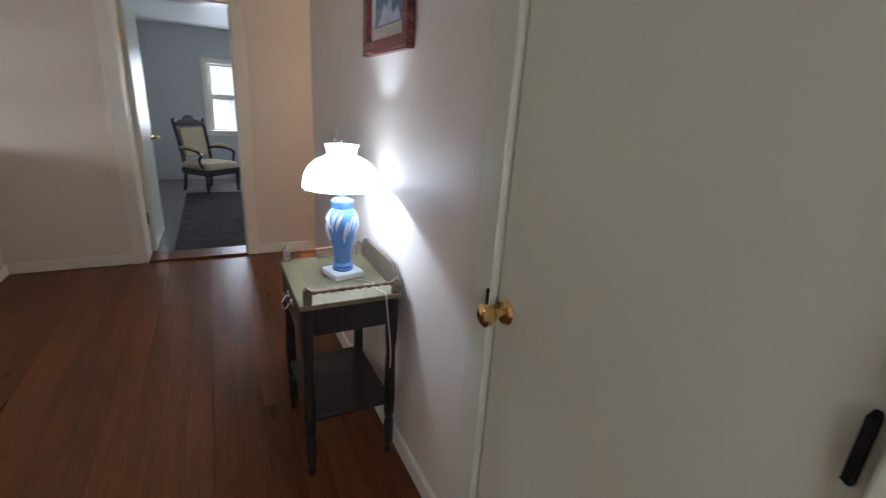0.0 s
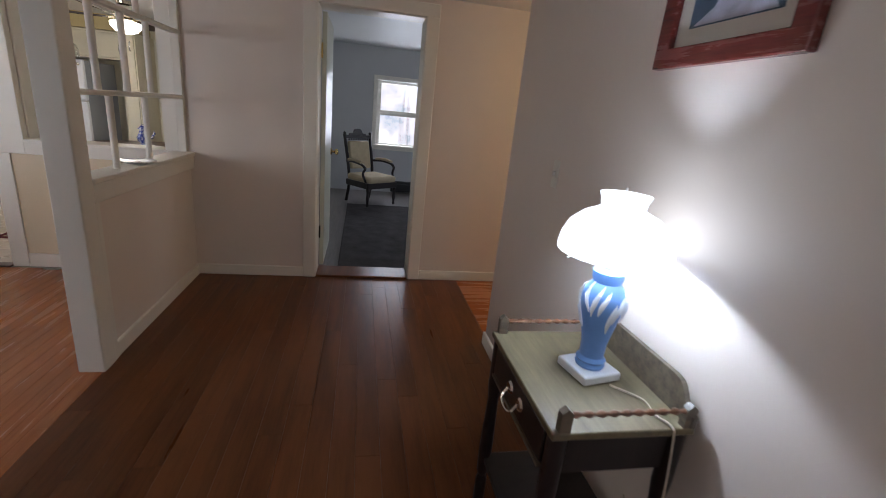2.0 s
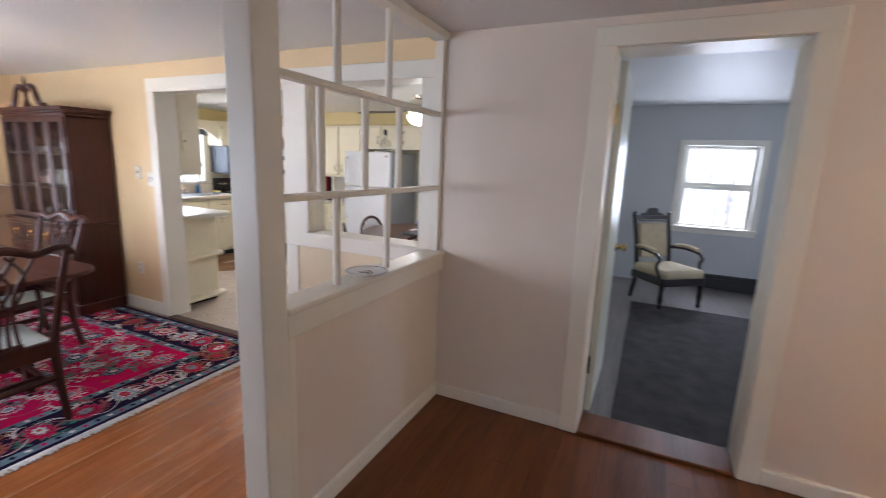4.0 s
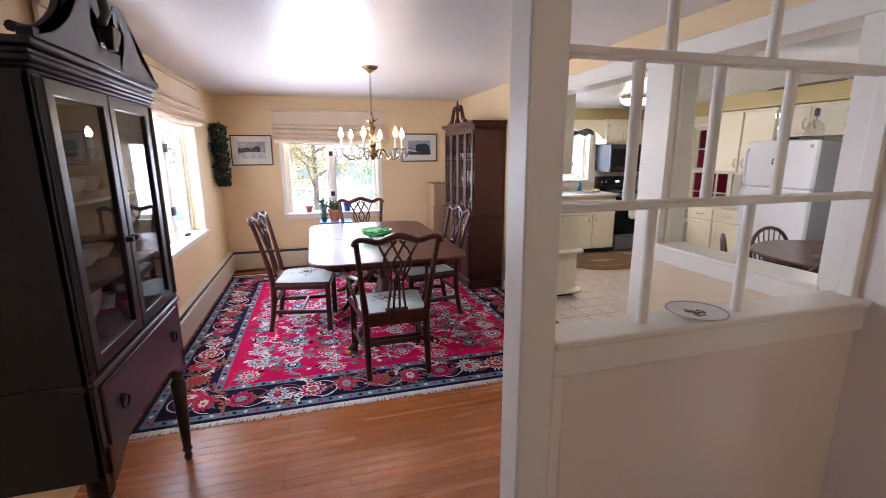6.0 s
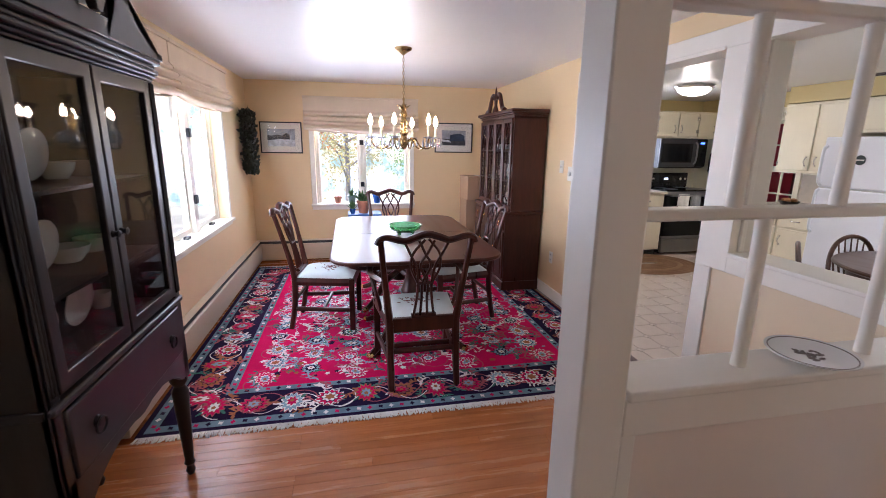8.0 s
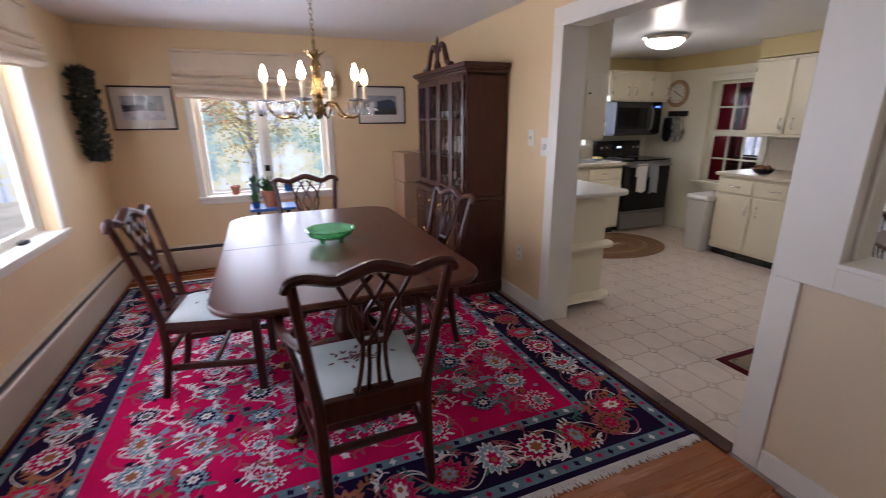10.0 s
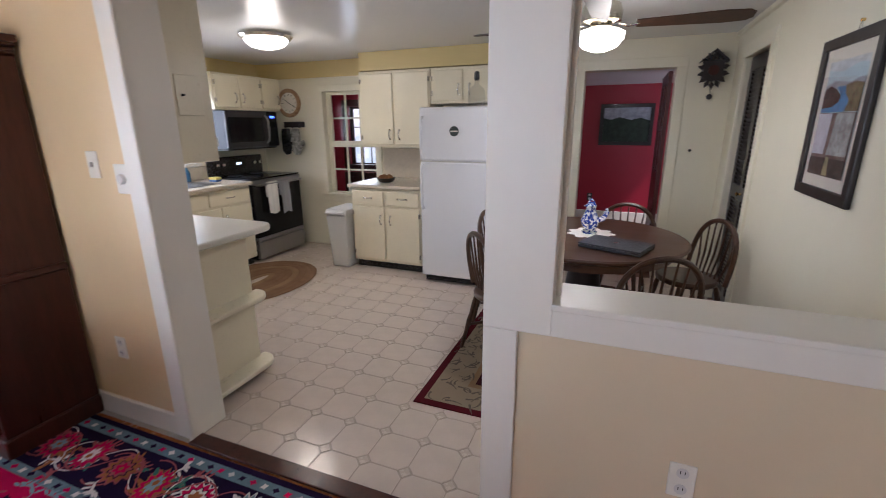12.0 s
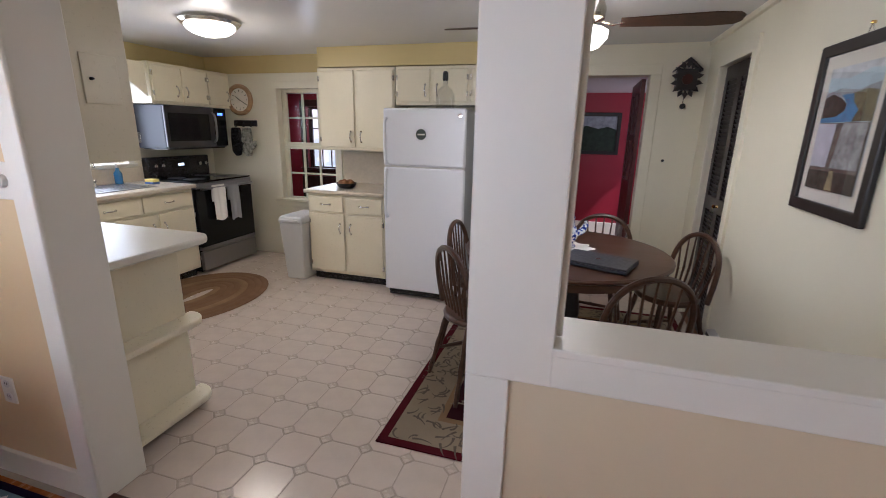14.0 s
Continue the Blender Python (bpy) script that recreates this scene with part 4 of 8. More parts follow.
bowl = thing("glass_bowl", "pale green footed glass bowl on the dining table", "bowl", -4.16, 3.12, 0.752)
part("bowl", lathe([(0.03, 0.02), (0.08, 0.022), (0.12, 0.04), (0.138, 0.072), (0.142, 0.078), (0.132, 0.076), (0.112, 0.046), (0.07, 0.03), (0.01, 0.028)], sides=40, wave=0.02, waves=10), GREEN_GLASS, bowl)
for k in range(4):
    a = math.pi / 4 + k * math.pi / 2
    part("foot", lathe([(0.016, 0), (0.013, 0.012), (0.022, 0.03)], (0.075 * math.cos(a), 0.075 * math.sin(a), 0), 10), GREEN_GLASS, bowl)

# ---- the rug ----
RUG_MATS = {
    "crimson": surface("crimson_pile", (0.52, 0.004, 0.080), 0.95, vary=0.25, coarse=3, fine=260, bump=0.4, Specular_IOR_Level=0.06),
    "navy": surface("navy_pile", (0.015, 0.007, 0.033), 0.95, vary=0.3, coarse=3, fine=260, bump=0.4, Specular_IOR_Level=0.06),
    "sky": surface("light_blue_pile", (0.22, 0.32, 0.39), 0.95, vary=0.25, coarse=6, fine=260, bump=0.4, Specular_IOR_Level=0.06),
    "guard": surface("grey_blue_pile", (0.14, 0.21, 0.25), 0.95, vary=0.35, coarse=7, fine=260, bump=0.4, Specular_IOR_Level=0.06),
    "ivory": surface("ivory_pile", (0.68, 0.64, 0.62), 0.95, vary=0.2, coarse=6, fine=260, bump=0.4, Specular_IOR_Level=0.06),
    "rose": surface("rose_pile", (0.34, 0.085, 0.10), 0.95, vary=0.3, coarse=6, fine=260, bump=0.4, Specular_IOR_Level=0.06),
    "green": surface("teal_pile", (0.05, 0.16, 0.13), 0.95, vary=0.3, coarse=6, fine=260, bump=0.4, Specular_IOR_Level=0.06),
    "gold": surface("rust_pile", (0.32, 0.12, 0.05), 0.95, vary=0.3, coarse=6, fine=260, bump=0.4, Specular_IOR_Level=0.06),
}

FRINGE = surface("cotton_fringe", (0.72, 0.68, 0.62), 0.95, vary=0.15, coarse=9, fine=260, bump=0.4, Specular_IOR_Level=0.06)


def persian_rug():
    x0, x1, y0, y1 = -6.02, -2.76, 1.562, 4.545
    rug = thing("persian_rug", "crimson Persian rug with navy floral border and ivory fringe", "rug", (x0 + x1) / 2, (y0 + y1) / 2, 0)
    hx, hy = (x1 - x0) / 2, (y1 - y0) / 2
    bm = bmesh.new()
    add_box(bm, -hx, hx, -hy, hy, 0.001, 0.0085)
    part("edge", bm, RUG_MATS["navy"], rug, "dark navy selvedge")
    def ring(a, b, z, mat, name):
        for u0, u1, v0, v1 in ((-hx + a, hx - a, -hy + a, -hy + b), (-hx + a, hx - a, hy - b, hy - a), (-hx + a, -hx + b, -hy + b, hy - b), (hx - b, hx - a, -hy + b, hy - b)):
            part(name, box(u0, u1, v0, v1, 0.005, z), RUG_MATS[mat], rug)
    ring(0.03, 0.085, 0.0092, "guard", "outer_guard")
    ring(0.345, 0.395, 0.0092, "guard", "inner_guard")
    field = box(-hx + 0.395, hx - 0.395, -hy + 0.395, hy - 0.395, 0.005, 0.0096)
    part("field", field, RUG_MATS["crimson"], rug, "crimson field strewn with flowers")
    meshes = {k: bmesh.new() for k in RUG_MATS}
    level = [0.0]
    def z_of(up=0):
        level[0] = (level[0] + 0.00013) % 0.0006
        return 0.0098 + 0.0007 * up + level[0]
    def disc(mat, cx, cy, rx, ry, turn, up, n=10, lobes=0, depth=0.0):
        c, s, z = math.cos(turn), math.sin(turn), z_of(up)
        vs = []
        for k in range(n):
            a = 2 * math.pi * k / n
            r = 1 + depth * math.cos(lobes * a) if lobes else 1
            u, v = rx * r * math.cos(a), ry * r * math.sin(a)
            vs.append(meshes[mat].verts.new((cx + c * u - s * v, cy + s * u + c * v, z)))
        meshes[mat].faces.new(vs)
    def vine(mat, pts, width):
        z, prev = z_of(), None
        for i, p in enumerate(pts):
            q = pts[min(i + 1, len(pts) - 1)]
            o = pts[max(i - 1, 0)]
            d = Vector((q[0] - o[0], q[1] - o[1])).normalized()
            nn = Vector((-d.y, d.x)) * width / 2
            pair = (meshes[mat].verts.new((p[0] + nn.x, p[1] + nn.y, z)), meshes[mat].verts.new((p[0] - nn.x, p[1] - nn.y, z)))
            if prev:
                meshes[mat].faces.new((prev[0], prev[1], pair[1], pair[0]))
            prev = pair
    rng = random.Random(7)
    def rosette(cx, cy, r, turn, palette):
        outer, mid, inner = palette
        disc(outer, cx, cy, r, r, turn, 0, 78, 13, 0.15)
        disc(mid, cx, cy, 0.86 * r, 0.86 * r, turn, 1, 78, 13, 0.15)
        disc("navy", cx, cy, 0.62 * r, 0.62 * r, turn + 0.2, 2, 54, 9, 0.16)
        disc(outer, cx, cy, 0.54 * r, 0.54 * r, turn + 0.2, 3, 54, 9, 0.16)
        disc(inner, cx, cy, 0.36 * r, 0.36 * r, turn, 4, 36, 6, 0.22)
        disc("gold", cx, cy, 0.13 * r, 0.13 * r, turn, 5, 10)
    def palmette(cx, cy, r, turn, palette):
        outer, mid, inner = palette
        fx_, fy_ = math.cos(turn), math.sin(turn)
        for s in (-1, 1):
            for ang, far_, L in ((0.75, 0.80, 0.36), (1.35, 0.80, 0.32), (2.2, 0.72, 0.32)):
                a = turn + s * ang
                disc(outer if ang < 1.4 else "green", cx + far_ * r * math.cos(a), cy + far_ * r * math.sin(a), L * r, 0.10 * r, a + 0.3 * s, 0, 10)
        disc(outer, cx + 0.15 * r * fx_, cy + 0.15 * r * fy_, 0.90 * r, 0.62 * r, turn, 1, 78, 13, 0.16)
        disc(mid, cx + 0.13 * r * fx_, cy + 0.13 * r * fy_, 0.79 * r, 0.53 * r, turn, 2, 78, 13, 0.16)
        disc(outer, cx + 0.1 * r * fx_, cy + 0.1 * r * fy_, 0.52 * r, 0.34 * r, turn, 3, 54, 9, 0.16)
        disc(inner, cx + 0.06 * r * fx_, cy + 0.06 * r * fy_, 0.42 * r, 0.26 * r, turn, 4, 42, 7, 0.2)
        disc("gold", cx, cy, 0.16 * r, 0.12 * r, turn, 5, 20, 5, 0.15)
    def scroll(cx, cy, r, a0, sweep, mat, width):
        vine(mat, [(cx + r * (1 - 0.35 * t) * math.cos(a0 + sweep * t), cy + r * (1 - 0.35 * t) * math.sin(a0 + sweep * t)) for t in [k / 16 for k in range(17)]], width)
    def leafy(cx, cy, size, turn, mat):
        pts = [(cx + size * t * math.cos(turn + 1.6 * (t - 0.5)), cy + size * t * math.sin(turn + 1.6 * (t - 0.5))) for t in [k / 8 for k in range(9)]]
        vine(mat, pts, 0.006)
        for k in (3, 5, 7, 8):
            for s in (-1, 1):
                a = turn + s * 0.9 + 0.5 * (k / 8 - 0.5)
                disc(mat, pts[k][0] + 0.022 * math.cos(a), pts[k][1] + 0.022 * math.sin(a), 0.021, 0.007, a, 0, 6)
    tones = [("ivory", "sky", "rose"), ("navy", "sky", "ivory"), ("ivory", "sky", "gold"), ("sky", "ivory", "crimson"), ("ivory", "crimson", "sky"), ("ivory", "navy", "green")]
    fx, fy = hx - 0.43, hy - 0.43
    # field: rows of large and small blossoms joined by curling vines, mirrored over the long axis
    nx, ny = 11, 4
    for i in range(nx):
        for j in range(ny):
            cx = -fx + (i + 0.5) * 2 * fx / nx + (0.05 if j % 2 else -0.05)
            cy = (j + 0.5) * fy / ny + rng.uniform(-0.02, 0.02)
            r, big, tone, turn = rng.uniform(0.058, 0.084), (i + j) % 2, rng.choice(tones), rng.uniform(0, 6.28)
            for s in (-1, 1):
                if big:
                    palmette(cx, s * cy, r * 1.1, s * turn, tone)
                else:
                    rosette(cx, s * cy, r * 0.9, s * turn, tone)
            amp, ph = rng.uniform(0.04, 0.09), rng.uniform(0, 6)
            nxt = cx + 2 * fx / nx
            for s in (-1, 1):
                if i < nx - 1:
                    vine("ivory" if j % 2 else "sky", [(cx + (nxt - cx) * t, s * (cy + amp * math.sin(math.pi * 2 * t + ph))) for t in [k / 14 for k in range(15)]], 0.007)
                scroll(cx + rng.uniform(-0.08, 0.08), s * (cy + 0.03), rng.uniform(0.07, 0.11), rng.uniform(0, 6.28), rng.choice((3.6, -3.6)), rng.choice(("ivory", "rose", "sky")), 0.006)
                for _ in range(6):
                    lx, ly = cx + rng.uniform(-0.16, 0.16), cy + rng.uniform(-0.13, 0.13)
                    if abs(lx) < fx - 0.03 and 0.03 < ly < fy - 0.03:
                        leafy(lx, s * ly, rng.uniform(0.07, 0.13), rng.uniform(0, 6.28), rng.choice(("ivory", "sky", "green", "ivory", "rose")))
                for _ in range(6):
                    lx, ly = cx + rng.uniform(-0.17, 0.17), cy + rng.uniform(-0.14, 0.14)
                    if abs(lx) < fx - 0.03 and 0.02 < ly < fy - 0.03:
                        disc(rng.choice(("ivory", "sky", "rose", "navy", "gold")), lx, s * ly, rng.uniform(0.012, 0.026), rng.uniform(0.01, 0.02), rng.uniform(0, 3), 1, 10, 5, 0.25)
    # main border: blossoms in turn with a waving vine
    mid = 0.21
    sides_of = [((-hx + mid, -hy + mid), (hx - mid, -hy + mid)), ((hx - mid, -hy + mid), (hx - mid, hy - mid)), ((hx - mid, hy - mid), (-hx + mid, hy - mid)), ((-hx + mid, hy - mid), (-hx + mid, -hy + mid))]
    for (ax, ay), (bx, by) in sides_of:
        length = math.hypot(bx - ax, by - ay)
        d = Vector(((bx - ax) / length, (by - ay) / length))
        nn = Vector((-d.y, d.x))
        count = round(length / 0.215)
        wave = [(ax + d.x * s + nn.x * 0.085 * math.sin(s * math.pi * count / length), ay + d.y * s + nn.y * 0.085 * math.sin(s * math.pi * count / length)) for s in [length * k / (count * 10) for k in range(count * 10 + 1)]]
        vine("rose", wave, 0.008)
        vine("ivory", [(px - nn.x * 0.02 + d.x * 0.06, py - nn.y * 0.02 + d.y * 0.06) for px, py in wave[:-3]], 0.006)
        for k in range(count):
            s = (k + 0.5) * length / count
            cx, cy = ax + d.x * s, ay + d.y * s
            tone = (("rose", "crimson", "sky"), ("ivory", "crimson", "gold"), ("rose", "gold", "crimson"))[k // 2 % 3]
            if k % 2:
                rosette(cx, cy, 0.080, k, tone)
            else:
                palmette(cx, cy, 0.10, math.atan2(nn.y, nn.x) + (math.pi if k % 4 else 0), (("rose", "crimson", "ivory"), ("ivory", "sky", "crimson"), ("gold", "crimson", "sky"))[k // 2 % 3])
            scroll(cx + d.x * 0.05, cy + d.y * 0.05, 0.115, k * 2.1, 4.6 if k % 2 else -4.6, "rose" if k % 3 else "ivory", 0.007)
            for _ in range(5):
                a, r = rng.uniform(0, 6.28), rng.uniform(0.06, 0.105)
                leafy(cx + r * math.cos(a) - 0.02, cy + r * math.sin(a) * 0.9, 0.07, rng.uniform(0, 6.28), rng.choice(("rose", "ivory", "green", "gold", "rose")))
    # guard stripes: small alternating buds
    for inset, r in ((0.0575, 0.016), (0.37, 0.017)):
        for (ux, uy, vx, vy) in ((-hx + inset, -hy + inset, hx - inset, -hy + inset), (hx - inset, -hy + inset, hx - inset, hy - inset), (hx - inset, hy - inset, -hx + inset, hy - inset), (-hx + inset, hy - inset, -hx + inset, -hy + inset)):
            length = math.hypot(vx - ux, vy - uy)
            n = int(length / 0.06)
            for k in range(n):
                t = (k + 0.5) / n
                disc(("crimson", "navy", "ivory")[k % 3], ux + (vx - ux) * t, uy + (vy - uy) * t, r, r * 0.8, 0.6 * (k % 2), 0, 8, 4, 0.25)
    for k, bm in meshes.items():
        if bm.faces:
            tagged(part(k + "_flowering", bm, RUG_MATS[k], rug, smooth=0), kind="stuff")
        else:
            bm.free()
    # fringe: knotted threads at both ends
    for end in (-1, 1):
        bm = bmesh.new()
        n = 520
        for k in range(n):
            v = -hy + 0.012 + (2 * hy - 0.024) * k / (n - 1)
            run = rng.uniform(0.032, 0.052)
            pts = [(end * hx, v, 0.006), (end * (hx + run * 0.5), v + rng.uniform(-0.006, 0.006), 0.006), (end * (hx + run), v + rng.uniform(-0.016, 0.016), 0.0035)]
            add_tube(bm, pts, [0.0042, 0.0048, 0.003], 4)
        part("fringe", bm, FRINGE, rug, "ivory cotton fringe")
    return rug


persian_rug()


# ---- hutch, black cabinet, chandelier, pictures ----
CHINA = surface("white_china", (0.82, 0.82, 0.80), 0.15, vary=0.03)
PINK_CHINA = surface("pale_pink_china", (0.75, 0.55, 0.52), 0.2, vary=0.1)
CABINET_GLASS = clear("cabinet_glass", (0.92, 0.93, 0.92), 0.02)


def stack_of_dishes(x, y, z, rng, spread, group):
    """Plates on edge, bowls and cups standing along a shelf; each is a thing of its own."""
    k = -spread
    while k < spread:
        r = rng.uniform(0.05, 0.085)
        if k + 2 * r > spread:
            break
        kind = rng.choice(("plate", "bowl", "cup", "pitcher"))
        ob = thing("china_" + kind, f"white china {kind} standing on a cabinet shelf", "dish", x + k + r, y, z, rng.uniform(0, 360) if kind != "plate" else 0, group)
        mat = CHINA if rng.random() < 0.75 else PINK_CHINA
        if kind == "plate":
            part("dish", lathe([(0.001, 0), (r * 0.6, 0.002), (r, 0.012), (r, 0.016), (r * 0.6, 0.007), (0.001, 0.006)], m=pose(0, 0.05, r + 0.003, 80, 0, 0), sides=24), mat, ob)
        elif kind == "bowl":
            part("dish", lathe([(0.02, 0), (r * 0.5, 0.0), (r * 0.8, 0.03), (r * 0.9, 0.055), (r * 0.86, 0.055), (r * 0.4, 0.01), (0.001, 0.008)]), mat, ob)
        elif kind == "cup":
            part("dish", lathe([(0.02, 0), (0.028, 0.0), (0.034, 0.03), (0.038, 0.06), (0.035, 0.06), (0.03, 0.02), (0.001, 0.01)]), mat, ob)
            part("handle", tube([(0.034, 0, 0.05), (0.055, 0, 0.045), (0.055, 0, 0.025), (0.032, 0, 0.018)], 0.004, 6), mat, ob)
        else:
            part("dish", lathe([(0.03, 0), (0.045, 0.02), (0.05, 0.06), (0.03, 0.11), (0.035, 0.14), (0.03, 0.14), (0.001, 0.05)]), mat, ob)
            part("handle", tube([(0.035, 0, 0.13), (0.075, 0, 0.11), (0.07, 0, 0.06), (0.045, 0, 0.04)], 0.005, 6), mat, ob)
        k += 2 * r + rng.uniform(0.01, 0.05)


def ring_pull(parent, m, r=0.02):
    bm = lathe([(0.001, 0), (0.016, 0), (0.014, 0.004), (0.001, 0.006)], m=m, sides=14)
    add_tube(bm, [m @ Vector((r * math.sin(a), -r - r * -math.cos(a) - r * 0, 0.008)) for a in [2 * math.pi * k / 14 for k in range(14)]], 0.0028, 6, True)
    part("pull", bm, BRASS, parent, "small brass ring pull")


def swan_pediment(parent, w, z, y, h, mat, thick=0.03):
    """Two scrolled halves that rise to the middle, with a turned finial between them."""
    for s in (-1, 1):
        outer = spline([(s * w, z + 0.02), (s * w * 0.78, z + 0.035), (s * w * 0.55, z + 0.10), (s * w * 0.40, z + h * 0.82), (s * w * 0.26, z + h), (s * w * 0.14, z + h * 0.92), (s * w * 0.11, z + h * 0.70)], 6)
        inner = spline([(s * w * 0.16, z + h * 0.62), (s * w * 0.24, z + h * 0.72), (s * w * 0.28, z + h * 0.5), (s * w * 0.2, z + 0.05), (s * w * 0.13, z)], 6)
        pts = [(v.x, v.y) for v in outer] + [(v.x, v.y) for v in inner] + [(s * w, z)]
        bm = plate(pts if s > 0 else pts[::-1], thick, pose(0, y + thick, 0, 90, 0, 0))
        for face in list(bm.faces):
            if len(face.verts) > 4:
                bmesh.ops.triangulate(bm, faces=[face])
        part("pediment_scroll", bm, mat, parent, smooth=30)
        part("pediment_moulding", tube([(v.x, y - 0.008, v.y) for v in outer], 0.013, 8), mat, parent)
    part("finial", lathe([(0.001, 0), (0.028, 0.0), (0.03, 0.03), (0.014, 0.05), (0.02, 0.07), (0.034, 0.10), (0.03, 0.13), (0.012, 0.15), (0.016, 0.165), (0.008, 0.19), (0.001, 0.21)], (0, y + thick / 2, z + h * 0.35), 18), mat, parent)


def hutch():
    ob = thing("china_hutch", "tall mahogany china hutch with glazed doors, filled with dishes", "cabinet", -5.24, KY - 0.018, 0)
    W, D = 0.535, 0.37          # half width, depth; the front looks along -y
    part("plinth", box(-W - 0.012, W + 0.012, -D - 0.035, 0, 0, 0.10), MAHOGANY, ob, "", 0.008)
    part("base", box(-W, W, -D - 0.02, 0, 0.10, 0.80), MAHOGANY, ob, "", 0.004)
    part("waist_moulding", box(-W - 0.014, W + 0.014, -D - 0.036, 0, 0.80, 0.835), MAHOGANY, ob, "", 0.01)
    for i in range(4):
        x0 = -W + 0.03 + i * 0.26
        dr = part("drawer", box(x0, x0 + 0.245, -D - 0.036, -D - 0.019, 0.64, 0.775), MAHOGANY, ob, "", 0.005)
        ring_pull(dr, pose(x0 + 0.12, -D - 0.036, 0.715, 90, 0, 0))
        do = part("door", box(x0, x0 + 0.245, -D - 0.036, -D - 0.019, 0.13, 0.62), MAHOGANY, ob, "", 0.005)
        part("panel", box(x0 + 0.04, x0 + 0.205, -D - 0.042, -D - 0.033, 0.17, 0.58), MAHOGANY, do, "", 0.006)
        ring_pull(do, pose(x0 + (0.215 if i % 2 == 0 else 0.03), -D - 0.036, 0.42, 90, 0, 0))
    d = D - 0.03
    for s in (-1, 1):
        part("side_panel", box(min(s * W, s * (W - 0.022)), max(s * W, s * (W - 0.022)), -d, 0, 0.835, 1.76), MAHOGANY, ob, "", 0.003)
    part("back_panel", box(-W + 0.022, W - 0.022, -0.014, 0, 0.835, 1.76), MAHOGANY, ob)
    part("top", box(-W, W, -d, 0, 1.745, 1.775), MAHOGANY, ob)
    for z in (1.13, 1.43):
        part("shelf", box(-W + 0.022, W - 0.022, -d + 0.05, -0.014, z, z + 0.014), MAHOGANY, ob)
    for k, (out, z0, z1) in enumerate(((0.012, 1.765, 1.785), (0.026, 1.785, 1.80), (0.045, 1.80, 1.83))):
        part("cornice", box(-W - out, W + out, -d - out, 0, z0, z1), MAHOGANY, ob, "", 0.005)
    for i in range(4):
        x0 = -W + 0.01 + i * 0.26
        x1 = x0 + 0.255
        door = part("glass_door", wall_mesh("x", x0, x1, -d - 0.018, -d, 0.845, 1.745, [(x0 + 0.035, x1 - 0.035, 0.885, 1.705)]), MAHOGANY, ob, "", 0.003)
        part("pane", box(x0 + 0.03, x1 - 0.03, -d - 0.008, -d - 0.005, 0.88, 1.71), CABINET_GLASS, door)
        cx, hw, y = (x0 + x1) / 2, 0.0925, -d - 0.012
        for z in (1.13, 1.43):
            part("glazing_bar", tube([(cx - hw, y, z), (cx + hw, y, z)], 0.005, 6), MAHOGANY, door)
        part("glazing_bar", tube([(cx, y, 0.98), (cx, y, 1.55)], 0.005, 6), MAHOGANY, door)
        for s in (-1, 1):
            part("glazing_bar", tube(spline([(cx, y, 1.55), (cx + s * 0.06, y, 1.60), (cx + s * hw, y, 1.705)], 6), 0.005, 6), MAHOGANY, door)
            part("glazing_bar", tube(spline([(cx - s * hw, y, 1.55), (cx - s * 0.05, y, 1.63), (cx, y, 1.705)], 6), 0.005, 6), MAHOGANY, door)
            part("glazing_bar", tube([(cx, y, 0.98), (cx + s * 0.05, y, 0.93), (cx + s * 0.03, y, 0.885)], 0.005, 6), MAHOGANY, door)
            part("glazing_bar", tube([(cx + s * hw, y, 1.0), (cx + s * 0.05, y, 0.93)], 0.005, 6), MAHOGANY, door)
    for s in (-1, 1):
        run = spline([(s * 0.29, -d - 0.02, 1.835), (s * 0.215, -d - 0.02, 1.86), (s * 0.17, -d - 0.02, 1.93), (s * 0.14, -d - 0.02, 1.985), (s * 0.095, -d - 0.02, 2.01), (s * 0.052, -d - 0.02, 1.99), (s * 0.05, -d - 0.02, 1.955)], 6)
        part("pediment_scroll", tube(run, [0.026 - 0.013 * i / len(run) for i in range(len(run))], 8), MAHOGANY, ob)
    part("finial", lathe([(0.034, 0), (0.03, 0.03), (0.016, 0.07), (0.018, 0.12), (0.026, 0.15), (0.014, 0.19), (0.012, 0.22), (0.001, 0.265)], (0, -d - 0.02, 1.825), 14), MAHOGANY, ob)
    rng = random.Random(3)
    for z in (0.845, 1.144, 1.444):
        stack_of_dishes(-5.24, KY - 0.16, z, rng, 0.46, "dishes in the china hutch")
    return ob


hutch()


def taper_block(lo, hi, h, m):
    """A small block that widens upwards, like a bracket."""
    bm = bmesh.new()
    vs = [bm.verts.new(m @ Vector((sx * w, sy * w * 0.6, z))) for w, z in ((lo, 0), (hi, h)) for sx, sy in ((-1, -1), (1, -1), (1, 1), (-1, 1))]
    bm.faces.new(vs[3::-1])
    bm.faces.new(vs[4:])
    for k in range(4):
        bm.faces.new((vs[k], vs[(k + 1) % 4], vs[4 + (k + 1) % 4], vs[4 + k]))
    return bm


